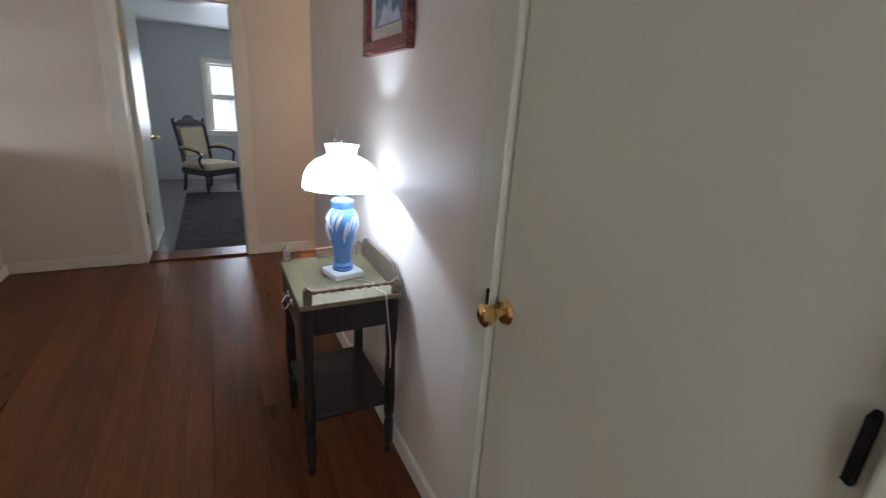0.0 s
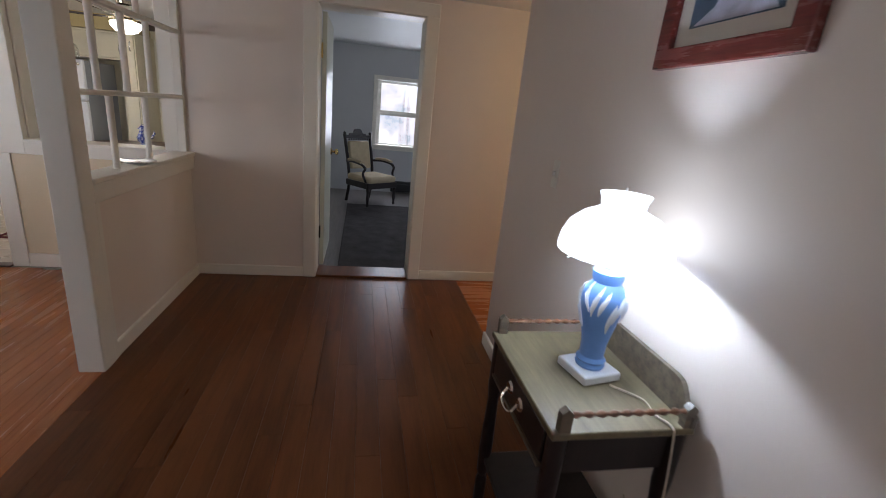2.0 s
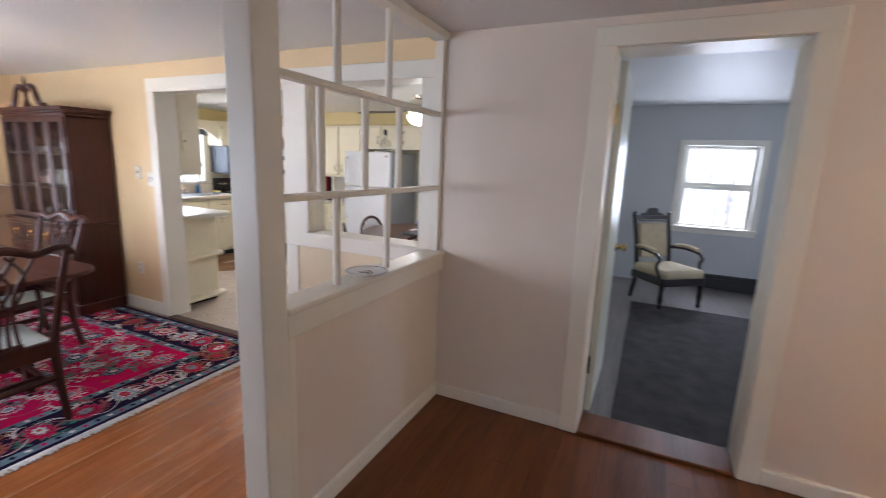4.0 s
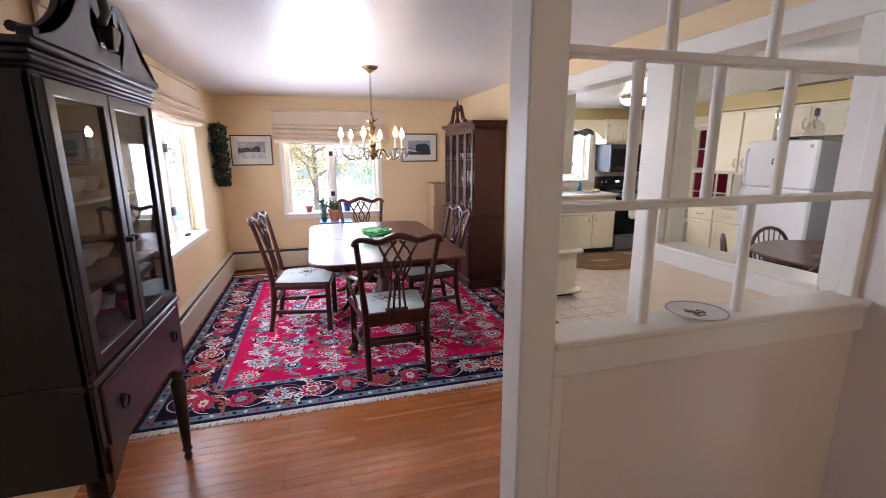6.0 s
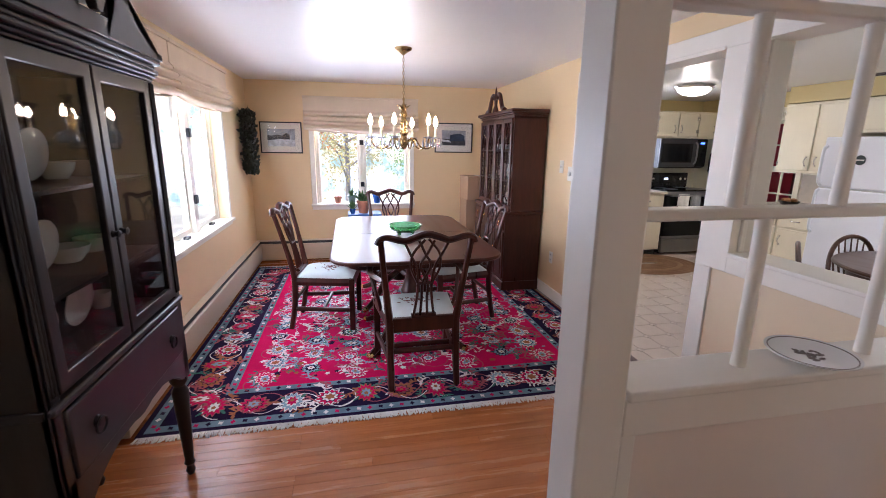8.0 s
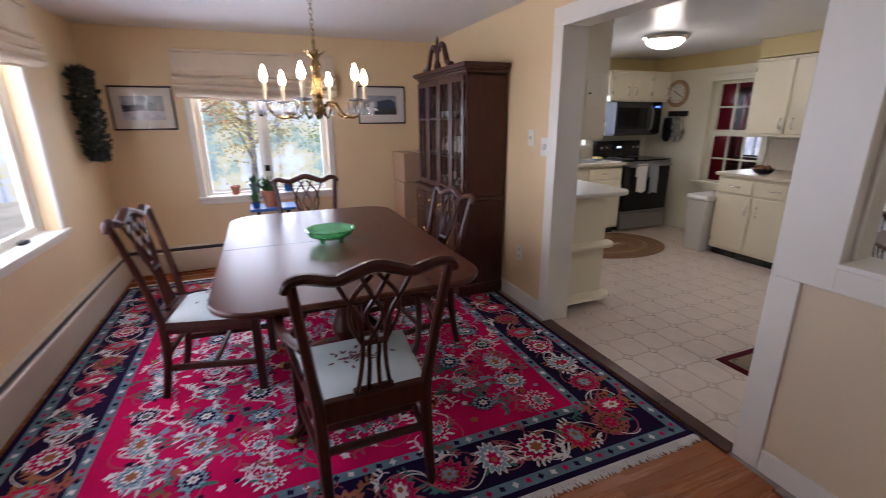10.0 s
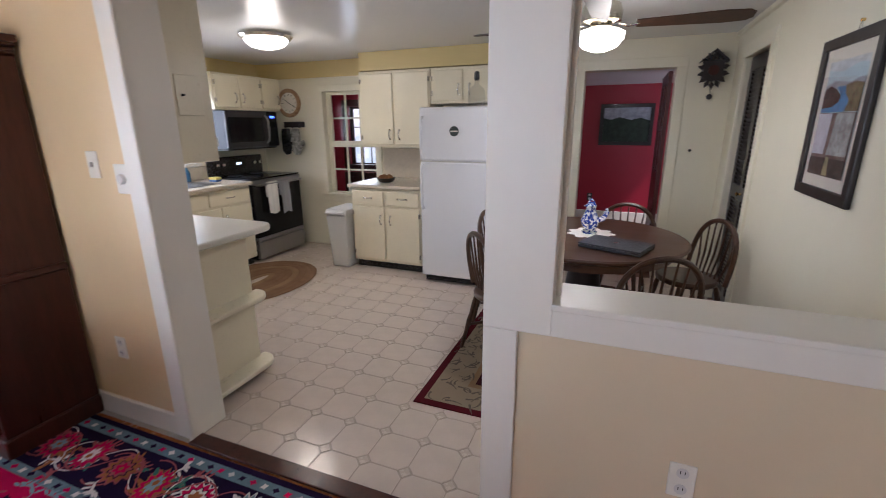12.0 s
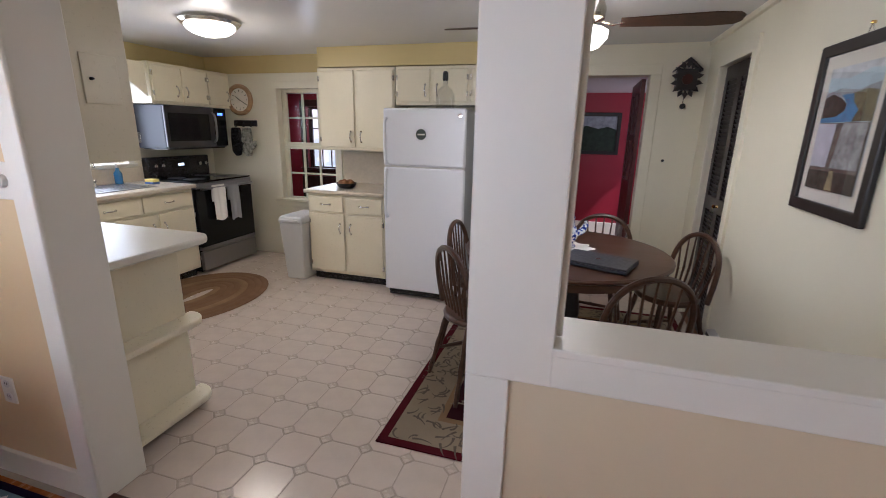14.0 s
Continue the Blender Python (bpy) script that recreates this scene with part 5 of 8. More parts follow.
def black_cabinet():
    ob = thing("china_cabinet", "black-stained china cabinet with glass doors on turned legs", "cabinet", -2.065, DY + 0.03, 0)
    W, D = 0.43, 0.437         # the front looks along +y
    for sx in (-1, 1):
        for y in (0.035, D - 0.035):
            prof = [(0.012, 0), (0.02, 0.02), (0.013, 0.045), (0.024, 0.06), (0.018, 0.075), (0.02, 0.1), (0.03, 0.34), (0.034, 0.42), (0.022, 0.445), (0.036, 0.47), (0.036, 0.53)]
            part("leg", lathe(prof, (sx * (W - 0.035), y, 0), 16), BLACK_WOOD, ob, "slender turned leg")
    for s in (-1, 1):
        part("side_panel", box(min(s * W, s * (W - 0.02)), max(s * W, s * (W - 0.02)), 0, D, 0.53, 1.70), BLACK_WOOD, ob, "", 0.004)
        part("side_strip", box(min(s * W, s * (W + 0.006)), max(s * W, s * (W + 0.006)), 0.004, D - 0.004, 0.825, 0.85), BLACK_WOOD, ob, "", 0.003)
        for k in range(3):
            part("reed", tube([(s * (W - 0.012 - 0.011 * k), D + 0.003, 0.87), (s * (W - 0.012 - 0.011 * k), D + 0.003, 1.69)], 0.0045, 6), BLACK_WOOD, ob)
    part("back_panel", box(-W + 0.02, W - 0.02, 0, 0.012, 0.5, 1.70), BLACK_WOOD, ob)
    part("bottom", box(-W + 0.02, W - 0.02, 0.012, D - 0.02, 0.55, 0.57), BLACK_WOOD, ob)
    part("deck", box(-W, W, 0, D + 0.012, 0.825, 0.85), BLACK_WOOD, ob, "", 0.008)
    # drawer front with a shaped apron
    part("drawer", box(-W + 0.05, W - 0.05, D - 0.02, D + 0.008, 0.615, 0.815), BLACK_WOOD, ob, "", 0.006)
    pts = [(-W + 0.02, 0.62), (-W + 0.02, 0.49)] + [(v.x, v.y) for v in spline([(-W + 0.07, 0.49), (-0.26, 0.55), (-0.12, 0.58), (0, 0.565), (0.12, 0.58), (0.26, 0.55), (W - 0.07, 0.49)], 5)] + [(W - 0.02, 0.49), (W - 0.02, 0.62)]
    part("apron", plate(pts, 0.02, pose(0, D, 0, 90, 0, 0)), BLACK_WOOD, ob)
    for s in (-1, 1):
        part("stile", box(min(s * W, s * (W - 0.05)), max(s * W, s * (W - 0.05)), D - 0.02, D, 0.48, 1.70), BLACK_WOOD, ob, "", 0.003)
        pull = lathe([(0.001, 0), (0.018, 0), (0.015, 0.006), (0.001, 0.008)], m=pose(s * 0.27, D + 0.008, 0.715, -90, 0, 0), sides=14)
        add_tube(pull, [(s * 0.27 + 0.026 * math.cos(a), D + 0.018, 0.703 + 0.022 * math.sin(a)) for a in [2 * math.pi * k / 14 for k in range(14)]], 0.0035, 6, True)
        part("pull", pull, BLACK_IRON, ob, "dark ring drawer pull")
    for s in (-1, 1):
        x0, x1 = (0.004, W - 0.052) if s > 0 else (-W + 0.052, -0.004)
        door = part("glass_door", wall_mesh("x", x0, x1, D - 0.018, D + 0.004, 0.86, 1.695, [(x0 + 0.042, x1 - 0.042, 0.905, 1.65)]), BLACK_WOOD, ob, "", 0.004)
        part("pane", box(x0 + 0.038, x1 - 0.038, D - 0.01, D - 0.006, 0.90, 1.655), CABINET_GLASS, door)
        part("latch", lathe([(0.001, 0), (0.012, 0), (0.008, 0.01), (0.012, 0.02), (0.001, 0.024)], m=pose(s * 0.025, D + 0.004, 1.2, -90, 0, 0), sides=12), BLACK_IRON, door)
    for z in (1.06, 1.34):
        part("shelf", box(-W + 0.02, W - 0.02, 0.012, D - 0.05, z, z + 0.012), BLACK_WOOD, ob)
    for out, z0, z1 in ((0.004, 1.698, 1.71), (0.011, 1.71, 1.722), (0.02, 1.722, 1.74), (0.012, 1.74, 1.757), (0.028, 1.757, 1.778)):
        part("cornice", box(-W - out, W + out, -0.01, D + out, z0, z1), BLACK_WOOD, ob, "", 0.006)
    part("tympanum", box(-0.18, 0.18, D + 0.004, D + 0.036, 1.774, 1.835), BLACK_WOOD, ob, "", 0.004)
    part("finial_bracket", taper_block(0.018, 0.04, 0.07, pose(0, D + 0.04, 1.835)), BLACK_WOOD, ob, "", 0.004)
    swan_pediment(ob, W + 0.025, 1.776, D + 0.002, 0.225, BLACK_WOOD, 0.035)
    rng = random.Random(5)
    for z in (0.851, 1.073, 1.353):
        stack_of_dishes(-2.065, DY + 0.23, z, rng, 0.39, "dishes in the black cabinet")
    return ob


black_cabinet()
PAPER = surface("cream_paper", (0.74, 0.70, 0.62), 0.7, vary=0.05)
plaque = thing("wooden_plaque", "small dark wooden plaque leaning on the cabinet top", "ornament", -1.75, DY + 0.06, 1.78)
part("board", plate([(-0.09, 0), (0.09, 0), (0.09, 0.12), (0.05, 0.17), (-0.05, 0.17), (-0.09, 0.12)], 0.02, pose(0, 0.08, 0, 98, 0, 0)), KITCHEN_OAK, plaque, "", 0.004)

# chandelier
BULB = glow("flame_bulb_glass", (1.0, 0.74, 0.44), 110)
CRYSTAL = surface("crystal", (0.9, 0.9, 0.92), 0.06, vary=0.02, bump=0.0, Transmission_Weight=0.6)
AGED_BRASS = surface("aged_brass", (0.34, 0.23, 0.10), 0.28, 1.0, vary=0.15, fine=30)
CANDLE = surface("ivory_candle_sleeve", (0.8, 0.72, 0.55), 0.5)
chand = thing("chandelier", "brass chandelier with lit candle bulbs and crystal drops", "chandelier", -4.20, 3.12, 1.5)
part("canopy", lathe([(0.001, 0.71), (0.07, 0.71), (0.065, 0.695), (0.03, 0.675), (0.01, 0.66), (0.001, 0.655)]), AGED_BRASS, chand)
for k in range(14):
    ring = [(0.008 * math.cos(a) * (k % 2), 0.008 * math.cos(a) * (1 - k % 2), 0.33 + 0.0245 * k + 0.016 * math.sin(a)) for a in [2 * math.pi * j / 10 for j in range(10)]]
    part("chain_link", tube(ring, 0.0022, 5, True), AGED_BRASS, chand)
part("column", lathe([(0.001, -0.06), (0.012, -0.055), (0.03, -0.03), (0.035, 0.0), (0.022, 0.02), (0.024, 0.05), (0.034, 0.07), (0.024, 0.10), (0.028, 0.15), (0.019, 0.19), (0.03, 0.215), (0.018, 0.25), (0.022, 0.275), (0.008, 0.30), (0.006, 0.34), (0.001, 0.345)], sides=18), AGED_BRASS, chand)
for k in range(6):
    a = radians(60 * k + 12)
    d = Vector((math.cos(a), math.sin(a), 0))
    part("leaf", tube([d * 0.015 + Vector((0, 0, 0.25)), d * 0.035 + Vector((0, 0, 0.275)), d * 0.06 + Vector((0, 0, 0.29))], [0.007, 0.009, 0.003], 6, flat=0.4), AGED_BRASS, chand)
for k in range(6):
    a = radians(60 * k + 38)
    d = Vector((math.cos(a), math.sin(a), 0))
    up = Vector((0, 0, 1))
    run = spline([d * 0.03 + up * 0.0, d * 0.09 + up * 0.03, d * 0.14 - up * 0.035, d * 0.20 - up * 0.05, d * 0.255 - up * 0.012, d * 0.27 + up * 0.03], 6)
    arm = part("arm", tube(run, 0.0065, 8), AGED_BRASS, chand, "curved brass arm")
    e = d * 0.27
    part("drip_pan", lathe([(0.004, 0.025), (0.02, 0.028), (0.045, 0.036), (0.043, 0.04), (0.012, 0.034), (0.012, 0.045)], e, 18), CRYSTAL, arm, "clear glass drip pan")
    part("candle", lathe([(0.0115, 0.04), (0.0115, 0.125), (0.008, 0.13)], e, 14), CANDLE, arm)
    part("bulb", lathe([(0.007, 0.128), (0.015, 0.14), (0.0185, 0.157), (0.014, 0.178), (0.006, 0.198), (0.001, 0.212)], e, 14), BULB, arm, "lit flame-shaped bulb")
    for j in range(5):
        b = a + 2 * math.pi * j / 5
        q = e + Vector((0.043 * math.cos(b), 0.043 * math.sin(b), 0))
        part("crystal_drop", lathe([(0.001, 0.035), (0.003, 0.028), (0.004, 0.018), (0.012, -0.014), (0.010, -0.028), (0.001, -0.04)], q, 6), CRYSTAL, arm, smooth=0)


# framed pictures
def framed(label, m, w, h, border, mat_w, frame_material, mat_material, art, depth=0.022, glazed=True):
    """A framed picture facing local -y; art: bmesh rectangles (x0, x1, z0, z1, material) in parts of the sheet."""
    ob = thing("framed_picture", label, "picture")
    ob.matrix_world = m
    part("frame", wall_mesh("x", -w / 2, w / 2, -depth, -0.001, -h / 2, h / 2, [(-w / 2 + border, w / 2 - border, -h / 2 + border, h / 2 - border)]), frame_material, ob, "", 0.004)
    part("mat_board", box(-w / 2 + border, w / 2 - border, -0.009, -0.004, -h / 2 + border, h / 2 - border), mat_material, ob)
    iw, ih = w / 2 - border - mat_w, h / 2 - border - mat_w
    for k, (name, pts, material) in enumerate(art):
        part(name, plate([(px * iw, pz * ih) for px, pz in pts], 0.0006, pose(0, -0.0092 - 0.0006 * k, 0, 90, 0, 0)), material, ob, smooth=0)
    if glazed:
        part("glazing", box(-w / 2 + border, w / 2 - border, -0.0155, -0.0145, -h / 2 + border, h / 2 - border), PICTURE_GLASS, ob)
    return ob


def ink(name, colour, vary=0.4, coarse=14.0):
    return surface(name, colour, 0.8, vary=vary, coarse=coarse, fine=90, bump=0.0)


FULL = [(-1, -1), (1, -1), (1, 1), (-1, 1)]
SNOW, HAZE, MURK, DEEP, FOREST, OCEAN, SANDY = (ink(n, c) for n, c in (("pale_snow_ink", (0.62, 0.64, 0.68)), ("grey_sky_ink", (0.36, 0.38, 0.42)), ("dark_barn_ink", (0.06, 0.06, 0.065)), ("night_blue_ink", (0.03, 0.05, 0.09)),
                                                                   ("dark_wood_ink", (0.03, 0.045, 0.03)), ("river_blue_ink", (0.10, 0.26, 0.50)), ("ochre_ink", (0.36, 0.27, 0.15))))
snowy = [("sky", FULL, HAZE), ("snow", [(-1, -1), (1, -1), (1, -0.25), (0.2, -0.1), (-1, -0.3)], SNOW), ("barn", [(0.1, -0.2), (0.62, -0.2), (0.62, 0.3), (0.36, 0.55), (0.1, 0.3)], MURK), ("trees", [(-1, -0.3), (0.1, -0.15), (0.1, 0.2), (-0.3, 0.35), (-0.7, 0.2), (-1, 0.3)], MURK)]
framed("framed snowy landscape print with a dark frame", pose(DX, 1.875, 1.545, 0, 0, 90), 0.49, 0.375, 0.014, 0.07, BLACK_WOOD, PAPER, snowy)
framed("framed print of a house at dusk in a dark frame", pose(DX, 4.04, 1.575, 0, 0, 90), 0.51, 0.38, 0.014, 0.08, BLACK_WOOD, PAPER,
       [("sky", FULL, HAZE), ("ground", [(-1, -1), (1, -1), (1, -0.3), (-1, -0.1)], MURK), ("house", [(-0.3, -0.4), (0.9, -0.4), (0.9, 0.3), (0.5, 0.6), (-0.3, 0.4)], DEEP), ("snow", [(-1, -0.5), (-0.2, -0.6), (-0.4, -0.3), (-1, -0.2)], SNOW)])
PALE_SKY, EARTH, DUSK = ink("pale_sky_ink", (0.50, 0.62, 0.68), 0.2, 6), ink("dark_earth_ink", (0.075, 0.055, 0.04), 0.7, 30), ink("brown_dusk_ink", (0.16, 0.13, 0.11), 0.6, 22)
# Lilac and grey inks paint a window's reflection into the poster's lower half.
REFLECT_LILAC, OLIVE_INK, REFLECT_GREY = ink("lilac_reflection_ink", (0.60, 0.58, 0.66), 0.25, 18), ink("olive_bank_ink", (0.20, 0.17, 0.09), 0.6, 24), ink("grey_reflection_ink", (0.34, 0.33, 0.33), 0.5, 26)
framed("large framed river landscape poster in a black frame", pose(RX, 5.685, 1.467, 0, 0, -90), 0.535, 0.65, 0.046, 0.05, BLACK_WOOD, PAPER,
       [("sky", FULL, PALE_SKY), ("cloud", [(-1, 0.86), (-0.2, 0.8), (0.6, 0.9), (1, 0.86), (1, 1), (-1, 1)], SNOW), ("ridge", [(-1, 0.60), (-0.4, 0.66), (0.3, 0.6), (1, 0.68), (1, 0.5), (-1, 0.5)], HAZE),
        ("hills", [(-1, 0.52), (-0.7, 0.58), (-0.3, 0.5), (-0.05, 0.4), (-0.1, 0.28), (-0.4, 0.2), (-1, 0.16)], EARTH), ("bank", [(0.15, 0.56), (0.6, 0.6), (1, 0.56), (1, 0.12), (0.3, 0.12), (0.45, 0.3), (0.2, 0.42)], OLIVE_INK),
        ("river", [(-0.3, 0.55), (0.15, 0.55), (0.22, 0.42), (0.44, 0.3), (0.3, 0.12), (-1, 0.12), (-1, 0.19), (-0.4, 0.21), (-0.06, 0.29), (-0.02, 0.4)], OCEAN),
        ("shore", [(-1, -1), (1, -1), (1, 0.11), (-1, 0.11)], DUSK), ("mist", [(-1, -0.62), (-0.3, -0.62), (-0.22, 0.10), (-1, 0.10)], REFLECT_LILAC), ("stones", [(-0.1, -0.62), (0.95, -0.62), (0.95, 0.1), (0.05, 0.1)], REFLECT_GREY),
        ("band", [(-1, -1), (1, -1), (1, -0.68), (-1, -0.68)], EARTH), ("post", [(-0.1, -0.98), (0.2, -0.98), (0.12, -0.66), (-0.04, -0.66)], SANDY)])
nail = thing("picture_hook", "small brass picture hook above the frame", "hook", RX, 5.66, 1.815)
part("wire", tube([(-0.006, -0.025, -0.03), (-0.008, 0, 0.012), (-0.006, 0.025, -0.03)], 0.0015, 5), CHROME, nail)
part("nail", lathe([(0.001, 0), (0.006, 0), (0.006, 0.012), (0.001, 0.014)], m=pose(0, 0, 0.012, 0, -90, 0), sides=10), BRASS, nail)
framed("framed dark lake landscape on the red wall", pose(-2.235, 10.28, 1.435, 0, 0, 0), 0.70, 0.56, 0.05, 0.0, BLACK_WOOD, PAPER,
       [("sky", FULL, HAZE), ("woodland", [(-1, -1), (1, -1), (1, 0.25), (0.6, 0.4), (0.2, 0.28), (-0.3, 0.45), (-0.7, 0.3), (-1, 0.4)], FOREST)], glazed=False)
CHERRY = timber("cherry_frame", (0.05, 0.008, 0.008), (0.14, 0.025, 0.02), 0.25, (1, 10, 10), 3.0, 0, 0.3)
framed("framed blue print with white blossoms in a cherry frame", pose(WX, 1.98, 1.87, 0, 0, -90), 0.47, 0.58, 0.05, 0.045, CHERRY, PAPER,
       [("night", FULL, ink("slate_blue_ink", (0.05, 0.10, 0.17))), ("blossom", [(-0.9, -0.98), (0.9, -0.98), (0.7, -0.75), (0.35, -0.85), (0.2, -0.55), (-0.1, -0.7), (-0.3, -0.62), (-0.45, -0.8)], ink("blossom_ink", (0.55, 0.56, 0.66)))], 0.03)

# wreath of dark leaves on the window wall
LEAF_DARK = surface("dark_dried_leaf", (0.025, 0.035, 0.024), 0.6, vary=0.4, coarse=12)
wreath = thing("wreath", "dark green dried leaf garland hanging on the wall", "wreath", -5.97, DY + 0.05, 1.47)
rng = random.Random(11)
part("wire", tube([(0.0, -0.03, 0.36), (0.02, -0.01, 0.2), (-0.02, -0.01, 0.0), (0.02, -0.01, -0.2), (0.0, -0.01, -0.33)], 0.012, 8), LEAF_DARK, wreath)
bm = bmesh.new()
for k in range(1100):
    z = rng.uniform(-0.35, 0.35)
    wd = 0.105 * (1 - (z / 0.42) ** 4) + 0.01
    x, y = rng.gauss(0, wd * 0.55), rng.uniform(-0.02, 0.11)
    L, wv = rng.uniform(0.035, 0.06), rng.uniform(0.012, 0.02)
    m = pose(x, y, z, rng.uniform(30, 150), rng.uniform(-70, 70), rng.uniform(0, 360))
    vs = [bm.verts.new(m @ Vector(p)) for p in ((0, 0, 0), (wv, L * 0.4, 0.004), (0, L, -0.004), (-wv, L * 0.4, 0.004))]
    bm.faces.new(vs)
leaves = part("foliage", bm, LEAF_DARK, wreath, "dry dark green leaves", smooth=0)
tagged(leaves, kind="stuff")

# plant stand and pots by the end window
BLUE_PAINT = surface("blue_paint", (0.05, 0.13, 0.36), 0.35, vary=0.15)
TERRACOTTA = surface("terracotta", (0.42, 0.16, 0.09), 0.75, vary=0.15, coarse=9)
BLUE_GLAZE = surface("blue_glaze", (0.03, 0.10, 0.34), 0.12, vary=0.15)
GREEN_GLAZE = surface("grey_green_glaze", (0.10, 0.16, 0.14), 0.3, vary=0.2)
PLANT = surface("green_leaf", (0.06, 0.15, 0.04), 0.5, vary=0.4, coarse=20)
stand = thing("plant_stand", "small blue-topped wooden stand under the end window", "stand", -6.02, 2.845, 0)
part("top", box(-0.15, 0.15, -0.20, 0.20, 0.632, 0.657), BLUE_PAINT, stand, "blue painted top", 0.006)
for sx in (-1, 1):
    for sy in (-1, 1):
        part("leg", tube([(sx * 0.13, sy * 0.16, 0.02), (sx * 0.10, sy * 0.13, 0.632)], [0.014, 0.018], 8), MAHOGANY, stand)
    part("rail", tube([(sx * 0.122, -0.15, 0.2), (sx * 0.122, 0.15, 0.2)], 0.01, 6), MAHOGANY, stand)


def pot(name, label, x, y, z, r, h, material, leaf=0.0, seed=1, count=40):
    ob = thing(name, label, "plant pot" if leaf else "pot", x, y, z)
    part("pot", lathe([(0.001, 0), (r * 0.68, 0), (r * 0.95, h * 0.78), (r * 1.08, h * 0.8), (r * 1.08, h), (r * 0.95, h), (r * 0.9, h * 0.85), (0.001, h * 0.84)], sides=20), material, ob)
    if leaf:
        rg, bm = random.Random(seed), bmesh.new()
        for _ in range(count):
            a, lean, L = rg.uniform(0, 6.28), rg.uniform(0.1, 0.9), leaf * rg.uniform(0.6, 1.1)
            d = Vector((math.cos(a) * lean, math.sin(a) * lean, 1)).normalized()
            side = d.cross(Vector((0, 0, 1))).normalized() * leaf * 0.09
            o = Vector((rg.uniform(-r, r) * 0.5, rg.uniform(-r, r) * 0.5, h * 0.84))
            p = [o, o + d * L * 0.5 + side, o + d * L - Vector((0, 0, L * 0.25 * lean)), o + d * L * 0.5 - side]
            bm.faces.new([bm.verts.new(q) for q in p])
        part("leaves", bm, PLANT, ob, smooth=0)
    return ob


pot("flower_pot", "small terracotta pot on the window sill", DX - 0.03, 2.52, 0.727, 0.045, 0.085, TERRACOTTA)
pot("flower_pot", "grey-green glazed pot with a plant on the sill", DX - 0.03, 2.70, 0.727, 0.055, 0.10, GREEN_GLAZE, 0.13, 4, 26)
pot("flower_pot", "deep blue glazed pot on the window sill", DX - 0.03, 3.02, 0.727, 0.055, 0.12, BLUE_GLAZE)
pot("flower_pot", "leafy plant in a terracotta pot on the blue stand", -6.0, 2.83, 0.658, 0.075, 0.15, TERRACOTTA, 0.17, 8, 60)
pot("flower_pot", "small trailing plant in a blue pot on the stand", -5.94, 2.70, 0.658, 0.035, 0.06, BLUE_GLAZE, 0.12, 9, 40)
CARD = surface("cardboard", (0.42, 0.27, 0.16), 0.8, vary=0.08)
for k, (z, h) in enumerate(((0.0, 0.42), (0.42, 0.38), (0.80, 0.30))):
    carton = thing("carton", "brown cardboard carton stacked in the dining room corner", "box", -6.15, 4.33, z, 3 * k - 3, "stacked cartons")
    part("body", box(-0.17, 0.17, -0.2, 0.2, 0.001, h - 0.004), CARD, carton, "", 0.003)
    part("tape", box(-0.172, 0.172, -0.022, 0.022, h - 0.005, h - 0.0025), PAPER, carton)


# ---- kitchen ----
COUNTER = surface("speckled_beige_laminate", (0.62, 0.55, 0.44), 0.3, vary=0.08, coarse=30, fine=200, bump=0.01)
WHITE_COUNTER = surface("cream_laminate", (0.72, 0.69, 0.60), 0.36, vary=0.03, fine=120, bump=0.01)
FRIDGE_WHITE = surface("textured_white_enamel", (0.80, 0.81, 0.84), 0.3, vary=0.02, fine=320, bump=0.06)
# Refrigerator body, in a greyer tone than its doors.
FRIDGE_SIDE = surface("fridge_body_grey", (0.33, 0.34, 0.36), 0.45, vary=0.04, fine=320, bump=0.06)
BLACK_GLASS = surface("black_glass", (0.006, 0.006, 0.007), 0.12, vary=0.05, bump=0.0, Specular_IOR_Level=0.3)
BLACK_ENAMEL = surface("black_enamel", (0.015, 0.015, 0.016), 0.25, vary=0.1)
GREY_PLASTIC = surface("light_grey_plastic", (0.62, 0.61, 0.58), 0.4, vary=0.03)
WHITE_CLOTH = surface("white_towel", (0.78, 0.77, 0.73), 0.95, vary=0.06, fine=240, bump=0.3)
GREY_CLOTH = surface("grey_towel", (0.30, 0.31, 0.32), 0.95, vary=0.08, fine=240, bump=0.3)
PINK_CLOTH = surface("pink_towel", (0.62, 0.26, 0.20), 0.95, vary=0.1, fine=240, bump=0.3)


def bow_pull(parent, m, half=0.045):
    """A bright bow handle lying along local z, standing off along local -y."""
    run = spline([(0, 0, -half), (0, -0.012, -half * 0.8), (0, -0.024, 0), (0, -0.012, half * 0.8), (0, 0, half)], 5)
    bm = tube([m @ p for p in run], 0.0055, 8)
    for s in (-1, 1):
        add_lathe(bm, [(0.010, -0.004), (0.010, 0.004)], sides=10, m=m @ pose(0, 0.0, s * half, 90, 0, 0))
    part("handle", bm, CHROME, parent, "bright metal bow handle")


